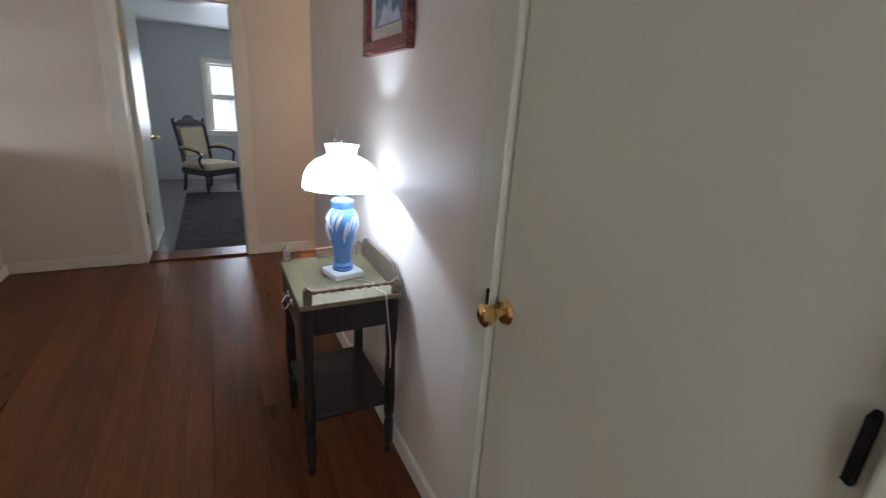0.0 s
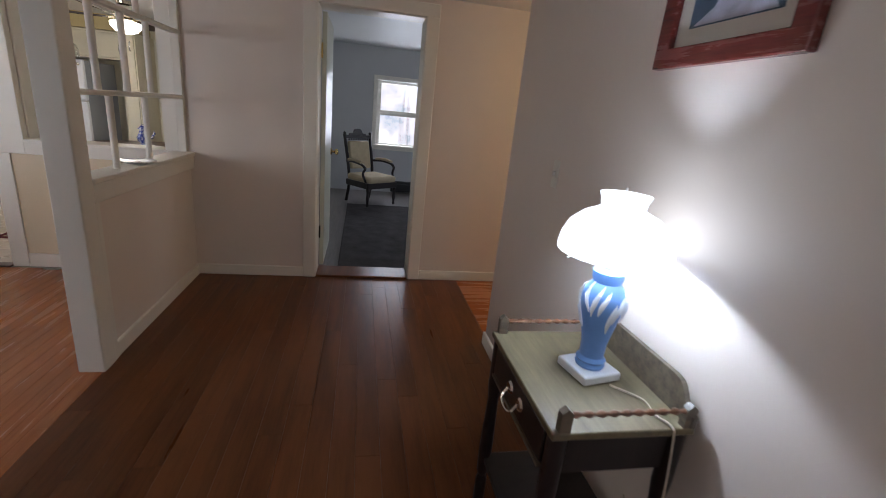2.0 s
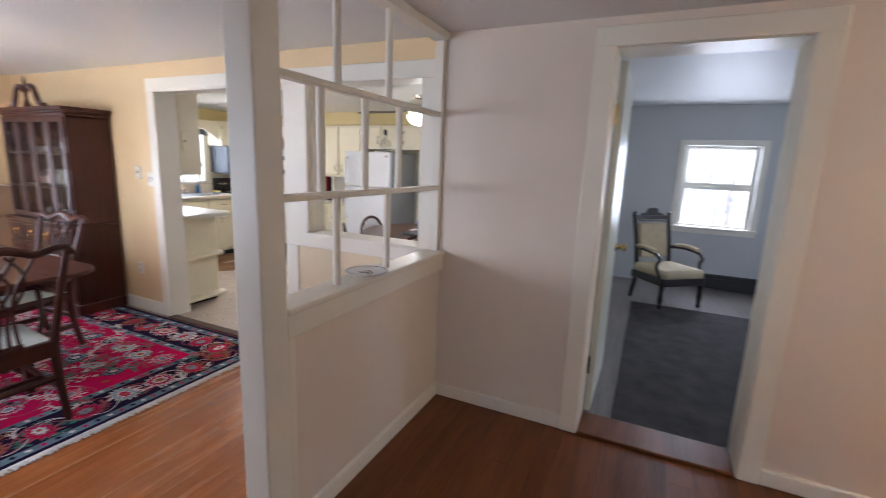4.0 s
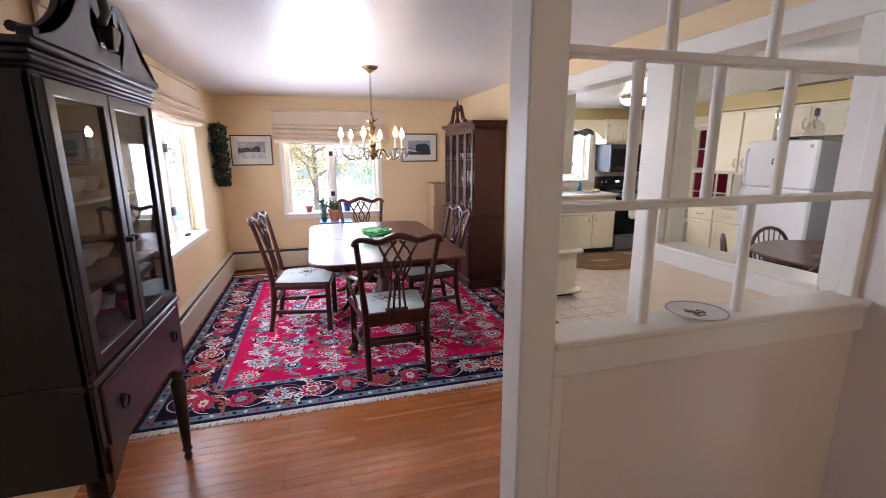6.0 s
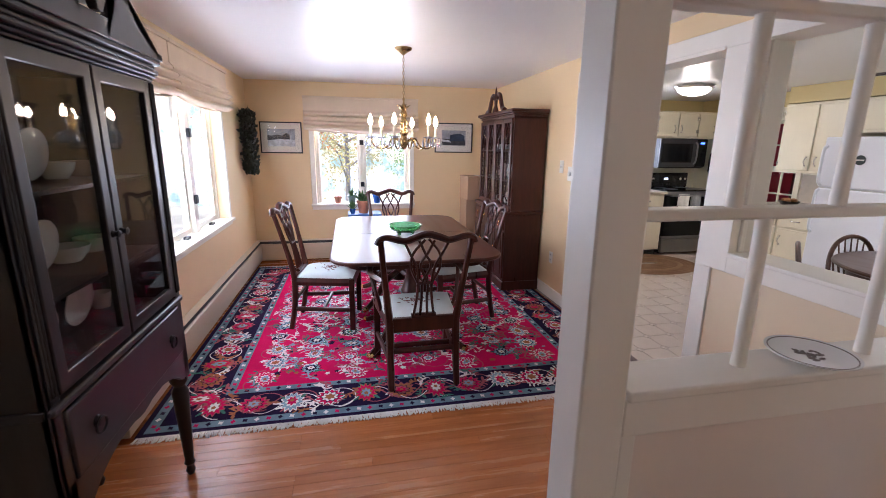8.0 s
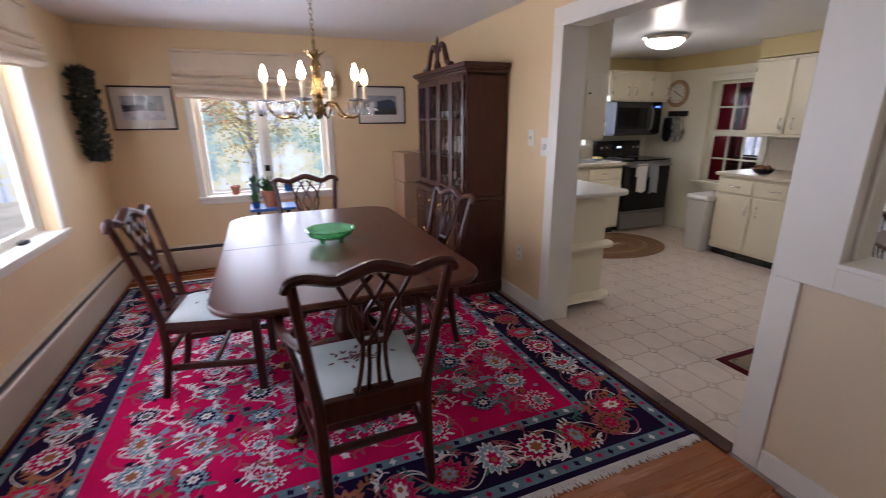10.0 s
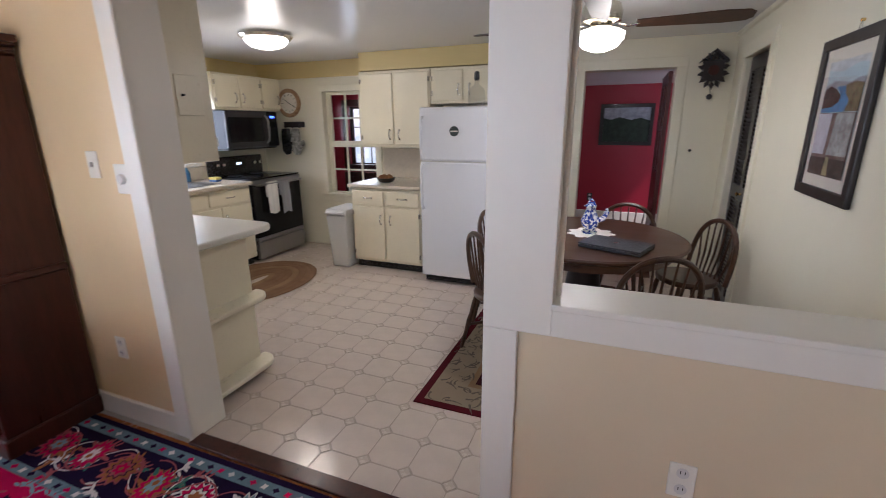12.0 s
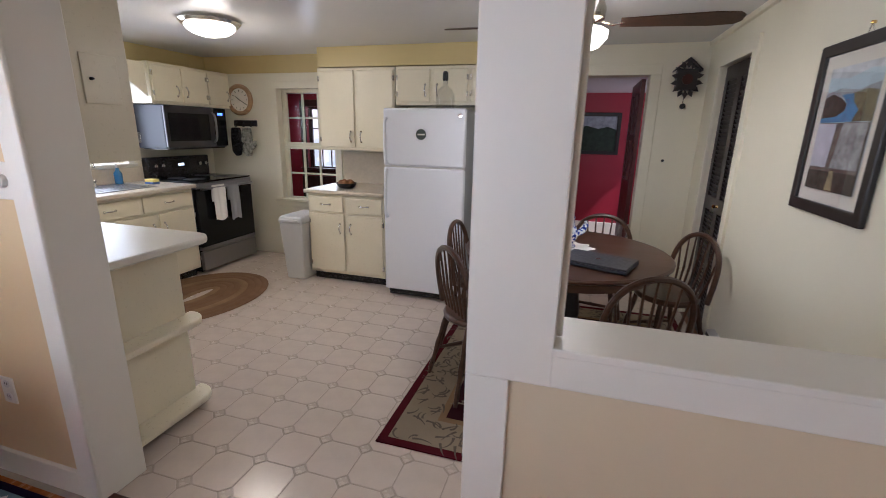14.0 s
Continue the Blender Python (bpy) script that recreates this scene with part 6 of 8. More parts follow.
def cabinet_unit(name, label, m, w, h, d, doors, drawers=0, z0=0.0, toe=0.0, drawer_h=0.14, low=True, pulls=True):
    """A face-frame cabinet whose front looks along local -y, its back at y = 0, x from 0 to w."""
    ob = thing(name, label, "cabinet")
    ob.matrix_world = m
    part("body", box(0, w, -d, 0, z0 + toe, z0 + h), CABINET, ob, "", 0.003)
    if toe:
        part("toe_kick", box(0.01, w - 0.01, -d + 0.05, -0.02, z0, z0 + toe), BLACK_ENAMEL, ob)
    step = w / max(doors, 1)
    top_of_doors = z0 + h - 0.025
    if drawers:
        top_of_doors -= drawer_h + 0.02
        each = w / drawers
        for k in range(drawers):
            dr = part("drawer", box(k * each + 0.018, (k + 1) * each - 0.018, -d - 0.016, -d + 0.002, z0 + h - 0.025 - drawer_h, z0 + h - 0.025), CABINET, ob, "", 0.006)
            bow_pull(dr, pose((k + 0.5) * each, -d - 0.016, z0 + h - 0.025 - drawer_h / 2, 0, 90, 0))
    for k in range(doors):
        a, b = k * step + 0.018, (k + 1) * step - 0.012
        lo = z0 + toe + 0.025
        door = part("door", box(a, b, -d - 0.016, -d + 0.002, lo, top_of_doors), CABINET, ob, "", 0.006)
        inner = b - 0.04 if k % 2 == 0 else a + 0.04
        if pulls:
            bow_pull(door, pose(inner, -d - 0.016, top_of_doors - 0.13 if low else lo + 0.10))
        outer = a if k % 2 == 0 else b
        for z in (lo + 0.07, top_of_doors - 0.07):
            part("hinge", box(outer - 0.008, outer + 0.008, -d - 0.02, -d, z - 0.022, z + 0.022), CHROME, door, "", 0.003)
    return ob


# far wall run
cabinet_unit("base_cabinet", "cream painted base cabinet with two drawers and two doors", pose(-4.80, FY, 0), 0.78, 0.845, 0.66, 2, 2, toe=0.08)
cabinet_unit("wall_cabinet", "cream painted wall cabinet with two doors", pose(-4.83, FY, 1.235), 0.79, 0.74, 0.35, 2, low=False)
cabinet_unit("wall_cabinet", "short cream wall cabinet above the refrigerator", pose(-4.03, FY, 1.65), 1.02, 0.325, 0.35, 3, low=False)
cabinet_unit("pantry_cabinet", "tall cream painted pantry cabinet beside the refrigerator", pose(-3.0, FY, 0.0), 0.18, 1.97, 0.52, 1, low=True)
part_counter = thing("worktop", "speckled beige laminate worktop on the base cabinet", "worktop", -4.41, FY, 0.845)
part("slab", box(-0.42, 0.395, -0.69, -0.004, 0.001, 0.036), COUNTER, part_counter, "", 0.008)
part("splashback", box(-0.36, 0.395, -0.02, -0.002, 0.037, 0.36), COUNTER, part_counter, "", 0.003)

fridge = thing("refrigerator", "white top-freezer refrigerator with grey sides", "refrigerator", -3.585, 7.02, 0)
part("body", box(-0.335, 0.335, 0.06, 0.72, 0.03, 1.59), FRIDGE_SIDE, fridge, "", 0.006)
part("grille", box(-0.32, 0.32, 0.05, 0.09, 0.012, 0.07), BLACK_ENAMEL, fridge)
for nm, z0, z1 in (("fridge_door", 0.075, 1.135), ("freezer_door", 1.148, 1.60)):
    d = part(nm, box(-0.342, 0.342, -0.005, 0.058, z0, z1), FRIDGE_WHITE, fridge, "", 0.014)
    lo, hi = (0.72, 1.12) if nm == "fridge_door" else (1.165, 1.52)
    part("handle", tube(spline([(-0.312, -0.005, lo), (-0.312, -0.038, lo + 0.04), (-0.312, -0.042, (lo + hi) / 2), (-0.312, -0.038, hi - 0.03), (-0.312, -0.005, hi)], 5), 0.013, 8), FRIDGE_WHITE, d)
part("door_gap", box(-0.335, 0.335, 0.01, 0.06, 1.134, 1.149), GREY_PLASTIC, fridge)
for s in (-1, 1):
    part("foot", lathe([(0.02, 0), (0.02, 0.03)], (s * 0.28, 0.12, 0), 10), BLACK_ENAMEL, fridge)
magnet = thing("magnet", "round dark green magnet on the freezer door", "magnet", -3.60, 7.0145, 1.40)
part("disc", lathe([(0.001, 0), (0.042, 0), (0.042, 0.005), (0.001, 0.006)], m=pose(0, 0, 0, 90, 0, 0)), surface("dark_magnet", (0.03, 0.04, 0.035), 0.4), magnet)
part("band", box(-0.033, 0.033, -0.0075, -0.0055, -0.006, 0.006), PAPER, magnet)
badge = thing("magnet", "small round silver magnet on the freezer door", "magnet", -3.285, 7.0145, 1.545)
part("disc", lathe([(0.001, 0), (0.017, 0), (0.016, 0.004), (0.001, 0.005)], m=pose(0, 0, 0, 90, 0, 0)), CHROME, badge)
jug = thing("glass_jug", "clear glass jug with a dark stopper on the refrigerator", "jug", -3.50, 7.32, 1.592)
part("body", lathe([(0.07, 0), (0.078, 0.01), (0.08, 0.12), (0.06, 0.17), (0.024, 0.20), (0.022, 0.24), (0.027, 0.25), (0.02, 0.25), (0.018, 0.2), (0.055, 0.16), (0.072, 0.12), (0.07, 0.012), (0.001, 0.008)]), clear("jug_glass", (0.96, 0.96, 0.95), 0.02), jug)
part("stopper", lathe([(0.018, 0.235), (0.024, 0.252), (0.022, 0.30), (0.014, 0.31)]), BLACK_ENAMEL, jug)

# bowl of rolls
basket = thing("bread_bowl", "dark bowl of brown rolls on the worktop", "bowl", -4.50, 7.42, 0.882)
part("bowl", lathe([(0.05, 0), (0.075, 0.01), (0.10, 0.05), (0.095, 0.05), (0.06, 0.015), (0.001, 0.012)], sides=24), BLACK_WOOD, basket)
ROLL = surface("baked_crust", (0.30, 0.13, 0.05), 0.7, vary=0.3, coarse=18)
for k in range(5):
    a = k * 1.26
    roll = thing("bread_roll", "brown baked roll in the dark bowl", "bread", -4.50 + 0.045 * math.cos(a), 7.42 + 0.045 * math.sin(a), 0.922, 40 * k)
    part("crust", lathe([(0.001, -0.02), (0.025, -0.012), (0.036, 0.005), (0.03, 0.026), (0.015, 0.037), (0.001, 0.04)], sides=14), ROLL, roll)

# waste bin with a towel on the cabinet's side
bin_ = thing("waste_bin", "light grey plastic waste bin with a lid", "waste bin", -4.93, 7.30, 0)
def taper(x, y, X, Y, z0, z1):
    bm = bmesh.new()
    vs = [bm.verts.new((sx * w, sy * d, z)) for w, d, z in ((x, y, z0), (X, Y, z1)) for sx, sy in ((-1, -1), (1, -1), (1, 1), (-1, 1))]
    bm.faces.new(vs[3::-1])
    bm.faces.new(vs[4:])
    for k in range(4):
        bm.faces.new((vs[k], vs[(k + 1) % 4], vs[4 + (k + 1) % 4], vs[4 + k]))
    return bm
part("body", taper(0.10, 0.16, 0.125, 0.20, 0.0, 0.57), GREY_PLASTIC, bin_, "", 0.015)
part("lid", taper(0.135, 0.21, 0.12, 0.19, 0.57, 0.625), GREY_PLASTIC, bin_, "", 0.012)
part("hinge_lip", box(-0.10, 0.10, -0.225, -0.205, 0.575, 0.60), GREY_PLASTIC, bin_, "", 0.006)


def hanging_cloth(name, label, m, w, h, material, seed=1):
    """A cloth hung over a bar; hangs down on local -y with soft vertical folds."""
    rg = random.Random(seed)
    ph = rg.uniform(0, 6)
    ob = thing(name, label, "towel")
    ob.matrix_world = m
    bm = bmesh.new()
    path = [(0.012, -h * 0.45), (0.012, -0.02), (0.0, 0.008), (-0.012, -0.02), (-0.016, -h * 0.5), (-0.018, -h)]
    front, back = [], []
    for i in range(11):
        s = i / 10
        fold = 0.007 * math.sin(s * 13 + ph)
        for lst, t in ((front, -0.0025), (back, 0.0025)):
            lst.append([bm.verts.new(((s - 0.5) * w * (1 - 0.08 * abs(z) / h), y + t * (1 if y < 0 else -1) + fold * min(1, abs(z) / (h * 0.5)), z + (0.01 * math.sin(7 * s + ph) if z <= -h * 0.9 else 0) + (0.0025 if t < 0 else -0.0025) * (abs(y) < 0.005))) for y, z in path])
    for grid in (front, back):
        for a, b in zip(grid, grid[1:]):
            for k in range(len(path) - 1):
                bm.faces.new((a[k], a[k + 1], b[k + 1], b[k]))
    part("cloth", bm, material, ob, smooth=60)
    return ob


hanging_cloth("hand_towel", "pink hand towel hanging on the cabinet's side", pose(-4.815, 7.34, 0.80, 0, 0, 90), 0.12, 0.28, PINK_CLOTH, 2)

# inner-window sill side: clock, hooks and mitts
clock = thing("wall_clock", "round wall clock with a light wooden rim", "clock", -6.03, FY, 1.715)
part("rim", lathe([(0.115, 0), (0.165, 0.0), (0.165, 0.02), (0.15, 0.032), (0.125, 0.026), (0.118, 0.012)], m=pose(0, 0, 0, 90, 0, 0), sides=40), timber("clock_rim_wood", (0.22, 0.12, 0.06), (0.42, 0.26, 0.14), 0.4), clock)
part("dial", lathe([(0.001, 0.011), (0.121, 0.011), (0.121, 0.0145), (0.001, 0.0145)], m=pose(0, 0, 0, 90, 0, 0), sides=40), PAPER, clock)
for k in range(12):
    a = radians(30 * k)
    part("hour_mark", box(-0.003, 0.003, -0.0162, -0.0147, 0.085, 0.105, pose(0, 0, 0, 0, math.degrees(a), 0)), BLACK_ENAMEL, clock)
for a, L, wd in ((305, 0.06, 0.004), (118, 0.09, 0.003)):
    part("hand_of_clock", box(-wd, wd, -0.0182, -0.0166, -0.012, L, pose(0, 0, 0, 0, a, 0)), BLACK_ENAMEL, clock)
rack = thing("hook_rack", "black wooden hook rack on the kitchen wall", "rack", -5.98, FY, 1.47)
part("board", box(-0.15, 0.15, -0.022, 0, -0.035, 0.03), BLACK_WOOD, rack, "", 0.006)
for x in (-0.1, 0, 0.1):
    part("hook", tube(spline([(x, -0.02, 0.01), (x, -0.06, -0.01), (x, -0.06, -0.035), (x, -0.035, -0.04)], 5), 0.005, 6), BLACK_IRON, rack)
PATTERN = surface("leaf_print_cloth", (0.34, 0.34, 0.30), 0.95, vary=0.9, coarse=28, fine=200, bump=0.3)
for x, mt, seed in ((-6.06, BLACK_ENAMEL, 4), (-5.92, PATTERN, 6)):
    mitt = thing("oven_mitt", "printed cloth oven mitt hanging from the rack", "oven mitt", x, FY - 0.06, 1.42)
    pts = [(-0.055, 0), (0.055, 0), (0.065, -0.15), (0.11, -0.13), (0.115, -0.19), (0.06, -0.24), (0.04, -0.30), (-0.02, -0.31), (-0.065, -0.26), (-0.07, -0.12)]
    part("mitt", plate(pts, 0.035, pose(0, 0.0, 0, 90, 0, 0)), mt, mitt, "", 0.012)

# stove and microwave against the window wall
stove = thing("stove", "black and stainless steel range with a glass cooktop", "stove", -6.48, 7.32, 0)
stove.matrix_world = pose(-6.46, 6.945, 0, 0, 0, 90)
BURNER = surface("dark_grey_burner_print", (0.035, 0.035, 0.037), 0.3, vary=0.05, bump=0.0)
SW, SD = 0.755, 0.61
part("body", box(0, SW, -SD + 0.03, -0.02, 0.02, 0.90), BLACK_ENAMEL, stove, "", 0.004)
part("cooktop", box(-0.002, SW + 0.002, -SD - 0.005, -0.02, 0.90, 0.915), BLACK_GLASS, stove, "black glass cooktop", 0.005)
for bx, by, br in ((0.2, -0.42, 0.1), (0.56, -0.42, 0.085), (0.2, -0.19, 0.08), (0.56, -0.19, 0.1)):
    part("burner", lathe([(br - 0.004, 0.9155), (br, 0.9155), (br, 0.9162), (br - 0.004, 0.9162)], (bx, by, 0), 32), BURNER, stove)
part("back_guard", box(0, SW, -0.075, 0, 0.915, 1.12), BLACK_ENAMEL, stove, "", 0.01)
part("guard_strip", box(0.02, SW - 0.02, -0.082, -0.074, 0.98, 1.10), BLACK_ENAMEL, stove, "", 0.004)
part("display", box(0.27, 0.48, -0.086, -0.081, 1.0, 1.08), BLACK_GLASS, stove)
part("clock_digits", box(0.34, 0.41, -0.088, -0.0855, 1.025, 1.05), glow("white_digits", (0.8, 0.9, 1.0), 2.0), stove)
for kx in (0.07, 0.15, 0.61, 0.69):
    part("knob", lathe([(0.001, 0), (0.022, 0), (0.019, 0.02), (0.001, 0.022)], m=pose(kx, -0.082, 1.035, 90, 0, 0)), CHROME, stove)
oven = part("oven_door", box(0.004, SW - 0.004, -SD - 0.012, -SD + 0.032, 0.27, 0.845), BLACK_GLASS, stove, "black glass oven door", 0.006)
part("rail_plate", box(0.004, SW - 0.004, -SD - 0.014, -SD + 0.03, 0.845, 0.895), STEEL, stove, "", 0.004)
part("oven_handle", tube([(0.04, -SD - 0.055, 0.845), (SW - 0.04, -SD - 0.055, 0.845)], 0.013, 10), STEEL, oven)
for hx in (0.06, SW - 0.06):
    part("handle_post", tube([(hx, -SD - 0.01, 0.84), (hx, -SD - 0.055, 0.845)], 0.009, 8), STEEL, oven)
part("oven_trim", box(0.004, SW - 0.004, -SD - 0.014, -SD + 0.03, 0.235, 0.275), STEEL, stove, "", 0.004)
part("drawer", box(0.004, SW - 0.004, -SD - 0.012, -SD + 0.03, 0.035, 0.225), STEEL, stove, "stainless storage drawer", 0.006)
hanging_cloth("dish_towel", "white dish towel hung over the oven handle", pose(-5.795, 7.18, 0.862, 0, 0, 90), 0.16, 0.34, WHITE_CLOTH, 3)
hanging_cloth("dish_towel", "grey dish towel hung over the oven handle", pose(-5.795, 7.37, 0.862, 0, 0, 90), 0.14, 0.36, GREY_CLOTH, 5)
mw = thing("microwave", "dark stainless steel microwave oven mounted over the range", "microwave")
mw.matrix_world = pose(-6.47, 6.94, 1.215, 0, 0, 90)
part("case", box(0, 0.76, -0.36, 0, 0, 0.40), surface("slate_enamel", (0.040, 0.046, 0.058), 0.5, vary=0.05, bump=0.0), mw, "", 0.006)
mdoor = part("door", box(0.0, 0.59, -0.385, -0.36, 0.012, 0.395), DARK_STEEL, mw, "", 0.006)
part("window_pane", box(0.035, 0.52, -0.388, -0.384, 0.07, 0.33), BLACK_GLASS, mdoor)
part("door_handle", tube(spline([(0.565, -0.385, 0.05), (0.565, -0.42, 0.09), (0.565, -0.428, 0.2), (0.565, -0.42, 0.31), (0.565, -0.385, 0.35)], 5), 0.011, 8), STEEL, mdoor)
part("control_panel", box(0.595, 0.757, -0.385, -0.36, 0.012, 0.395), BLACK_GLASS, mw, "black control panel", 0.004)
part("clock_digits", box(0.64, 0.71, -0.387, -0.3845, 0.325, 0.35), glow("blue_digits", (0.1, 0.2, 1.0), 3.0), mw)
part("vent", box(0.02, 0.74, -0.35, -0.05, -0.012, 0.001), BLACK_ENAMEL, mw)
# cabinets along the window wall
cabinet_unit("wall_cabinet", "cream wall cabinet above the microwave", pose(-6.48, 6.90, 1.62, 0, 0, 90), 0.97, 0.365, 0.32, 3, low=False)
val = thing("window_valance", "cream scalloped wooden valance over the sink window", "valance", -6.2, 6.3, 1.66)
pts = [(-0.56, 0.31), (-0.56, 0.10)] + [(v.x, v.y) for v in spline([(-0.56, 0.10), (-0.42, 0.14), (-0.28, 0.19), (-0.1, 0.15), (0, 0.20), (0.1, 0.15), (0.28, 0.19), (0.42, 0.14), (0.585, 0.02)], 5)] + [(0.585, 0.31)]
part("board", plate(pts[::-1], 0.02, pose(0, 0, 0, 90, 0, 90)), CABINET, val)
cabinet_unit("base_cabinet", "cream sink base cabinet with false drawer fronts", pose(-6.47, 5.32, 0, 0, 0, 90), 1.61, 0.865, 0.60, 4, 3, toe=0.08)
sinktop = thing("worktop", "speckled beige laminate sink worktop", "worktop", -6.47, 6.1, 0.866)
part("slab", wall_mesh("y", -0.80, 0.842, 0.005, 0.655, 0.0, 0.035, ()), COUNTER, sinktop, "", 0.008)
part("splashback", box(0.0, 0.02, -0.80, 0.842, 0.036, 0.17), COUNTER, sinktop, "", 0.003)
sink = thing("sink", "stainless steel sink with a chrome faucet", "sink", -6.17, 6.3, 0.902)
part("rim", wall_mesh("x", -0.22, 0.22, -0.36, 0.36, 0, 0.006, ()), STEEL, sink, "", 0.003)
# Basins are flat plates; the shade of their hollows is put into darker steel.
for s in (-1, 1):
    part("basin", box(-0.17, 0.17, s * 0.175 - 0.15, s * 0.175 + 0.15, 0.004, 0.0078), surface("shaded_basin_steel", (0.22, 0.22, 0.23), 0.3, 1.0), sink, "flat steel plate with the basin's shade in its colour")
part("faucet", tube(spline([(-0.19, 0, 0.0), (-0.19, 0, 0.16), (-0.15, 0, 0.22), (-0.05, 0, 0.22), (-0.02, 0, 0.18)], 6), 0.011, 8), CHROME, sink)
for s in (-1, 1):
    part("tap", lathe([(0.016, 0), (0.013, 0.03), (0.022, 0.045), (0.02, 0.06), (0.001, 0.062)], (-0.19, s * 0.1, 0.006), 12), CHROME, sink)
soap = thing("soap_bottle", "clear blue dish soap bottle by the sink", "bottle", -6.36, 6.62, 0.902)
part("bottle", lathe([(0.03, 0), (0.032, 0.01), (0.032, 0.10), (0.014, 0.13), (0.012, 0.15)]), surface("blue_soap", (0.10, 0.32, 0.62), 0.1, Transmission_Weight=0.5), soap)
part("cap", lathe([(0.013, 0.15), (0.013, 0.17), (0.006, 0.185)]), HEATER, soap)
sponge = thing("sponge", "yellow and blue sponge on the worktop", "sponge", -6.15, 6.77, 0.902)
part("pad", box(-0.05, 0.05, -0.035, 0.035, 0.0, 0.02), BLUE_PAINT, sponge, "", 0.004)
part("foam", box(-0.05, 0.05, -0.035, 0.035, 0.02, 0.045), surface("yellow_foam", (0.75, 0.62, 0.18), 0.9, vary=0.2, coarse=40), sponge, "", 0.005)
VALANCE_CLOTH = surface("striped_valance_cloth", (0.20, 0.19, 0.17), 0.9, vary=0.6, coarse=20)
curtain = thing("window_curtain", "short dark patterned curtain over the sink window", "curtain", -6.44, 6.3, 1.92)
bm = bmesh.new()
rows = []
for i in range(80):
    s = i / 79
    x = 0.02 * math.sin(s * 70) + 0.02
    rows.append([bm.verts.new((x, -0.54 + 1.08 * s, 0.05)), bm.verts.new((x * 1.4, -0.54 + 1.08 * s, -0.06)), bm.verts.new((x * 1.6, -0.54 + 1.08 * s, -0.16 + 0.02 * math.sin(s * 35)))])
for a, b in zip(rows, rows[1:]):
    for k in range(2):
        bm.faces.new((a[k], a[k + 1], b[k + 1], b[k]))
part("cloth", bm, VALANCE_CLOTH, curtain, smooth=60)

# peninsula behind the dining wall, ending in rounded open shelves
pen = thing("peninsula_cabinet", "cream painted peninsula cabinet with rounded end shelves", "cabinet", -4.24, KB + 0.02, 0)
part("body", box(-1.55, -0.02, 0.0, 0.44, 0.05, 0.87), CABINET, pen, "", 0.004)
part("end_panel", box(-0.022, 0.0, 0.0, 0.47, 0.04, 0.87), CABINET, pen, "", 0.004)
def end_shelf(w, d):
    r = 0.11
    return [(-0.02, 0), (w, 0)] + [(w - r + r * math.cos(a), d - r + r * math.sin(a)) for a in [math.pi / 2 * k / 8 for k in range(9)]] + [(-0.02, d)]
for z, t in ((0.045, 0.03), (0.47, 0.03)):
    part("end_shelf", plate(end_shelf(0.115, 0.52), t, z=z), CABINET, pen, "rounded open shelf", 0.008)
part("toe_kick", box(-1.5, 0.03, 0.02, 0.42, 0, 0.046), BLACK_ENAMEL, pen)
pentop = thing("worktop", "pale laminate worktop with a rounded corner on the peninsula", "worktop", -4.24, KB + 0.02, 0.871)
part("slab", plate([(-1.55, 0)] + end_shelf(0.13, 0.60)[1:-1] + [(-1.55, 0.60)], 0.036), WHITE_COUNTER, pentop, "", 0.01)
hang = cabinet_unit("wall_cabinet", "cream cabinet hanging above the peninsula", pose(-4.17, KB + 0.004, 1.285, 0, 0, 180), 1.5, CEIL - 0.05 - 1.285, 0.32, 4, low=False)
part("end_plate", box(-0.006, 0.0, -0.27, -0.13, 0.22, 0.40), CABINET, hang, "small painted cover plate", 0.003)
part("hook", lathe([(0.001, 0), (0.006, 0), (0.004, 0.015), (0.001, 0.016)], m=pose(-0.006, -0.16, 0.31, 0, -90, 0)), BLACK_IRON, hang)

# lights
DARK_OAK = timber("dark_brown_oak", (0.035, 0.018, 0.010), (0.09, 0.045, 0.025), 0.35, (1, 8, 8), 3.0, 0.05)
DOME = glow("lit_frosted_glass", (1.0, 0.90, 0.72), 6)
dome = thing("ceiling_light", "round frosted glass ceiling light with a nickel rim, lit", "ceiling light", -4.98, 6.42, CEIL - 0.05)
part("rim", lathe([(0.001, 0), (0.19, 0), (0.205, -0.02), (0.19, -0.04), (0.165, -0.045), (0.001, -0.046)], sides=40), CHROME, dome)
part("glass", lathe([(0.168, -0.042), (0.16, -0.065), (0.12, -0.095), (0.06, -0.112), (0.001, -0.116)], sides=40), DOME, dome, "glowing frosted dome")
WALNUT = timber("walnut_blade", (0.022, 0.011, 0.007), (0.075, 0.036, 0.021), 0.45, (3, 3, 3), 4.0)
fan = thing("ceiling_fan", "nickel ceiling fan with dark wooden blades and a lit bowl", "ceiling fan", -2.44, 6.32, 0)
part("canopy", lathe([(0.07, CEIL - 0.05), (0.065, CEIL - 0.08), (0.02, CEIL - 0.095)], sides=24), FAN_METAL, fan)
part("motor", lathe([(0.03, CEIL - 0.09), (0.10, CEIL - 0.10), (0.115, CEIL - 0.14), (0.11, CEIL - 0.19), (0.06, CEIL - 0.205), (0.05, CEIL - 0.215), (0.075, CEIL - 0.22), (0.07, CEIL - 0.235), (0.03, CEIL - 0.24)], sides=28), FAN_METAL, fan)
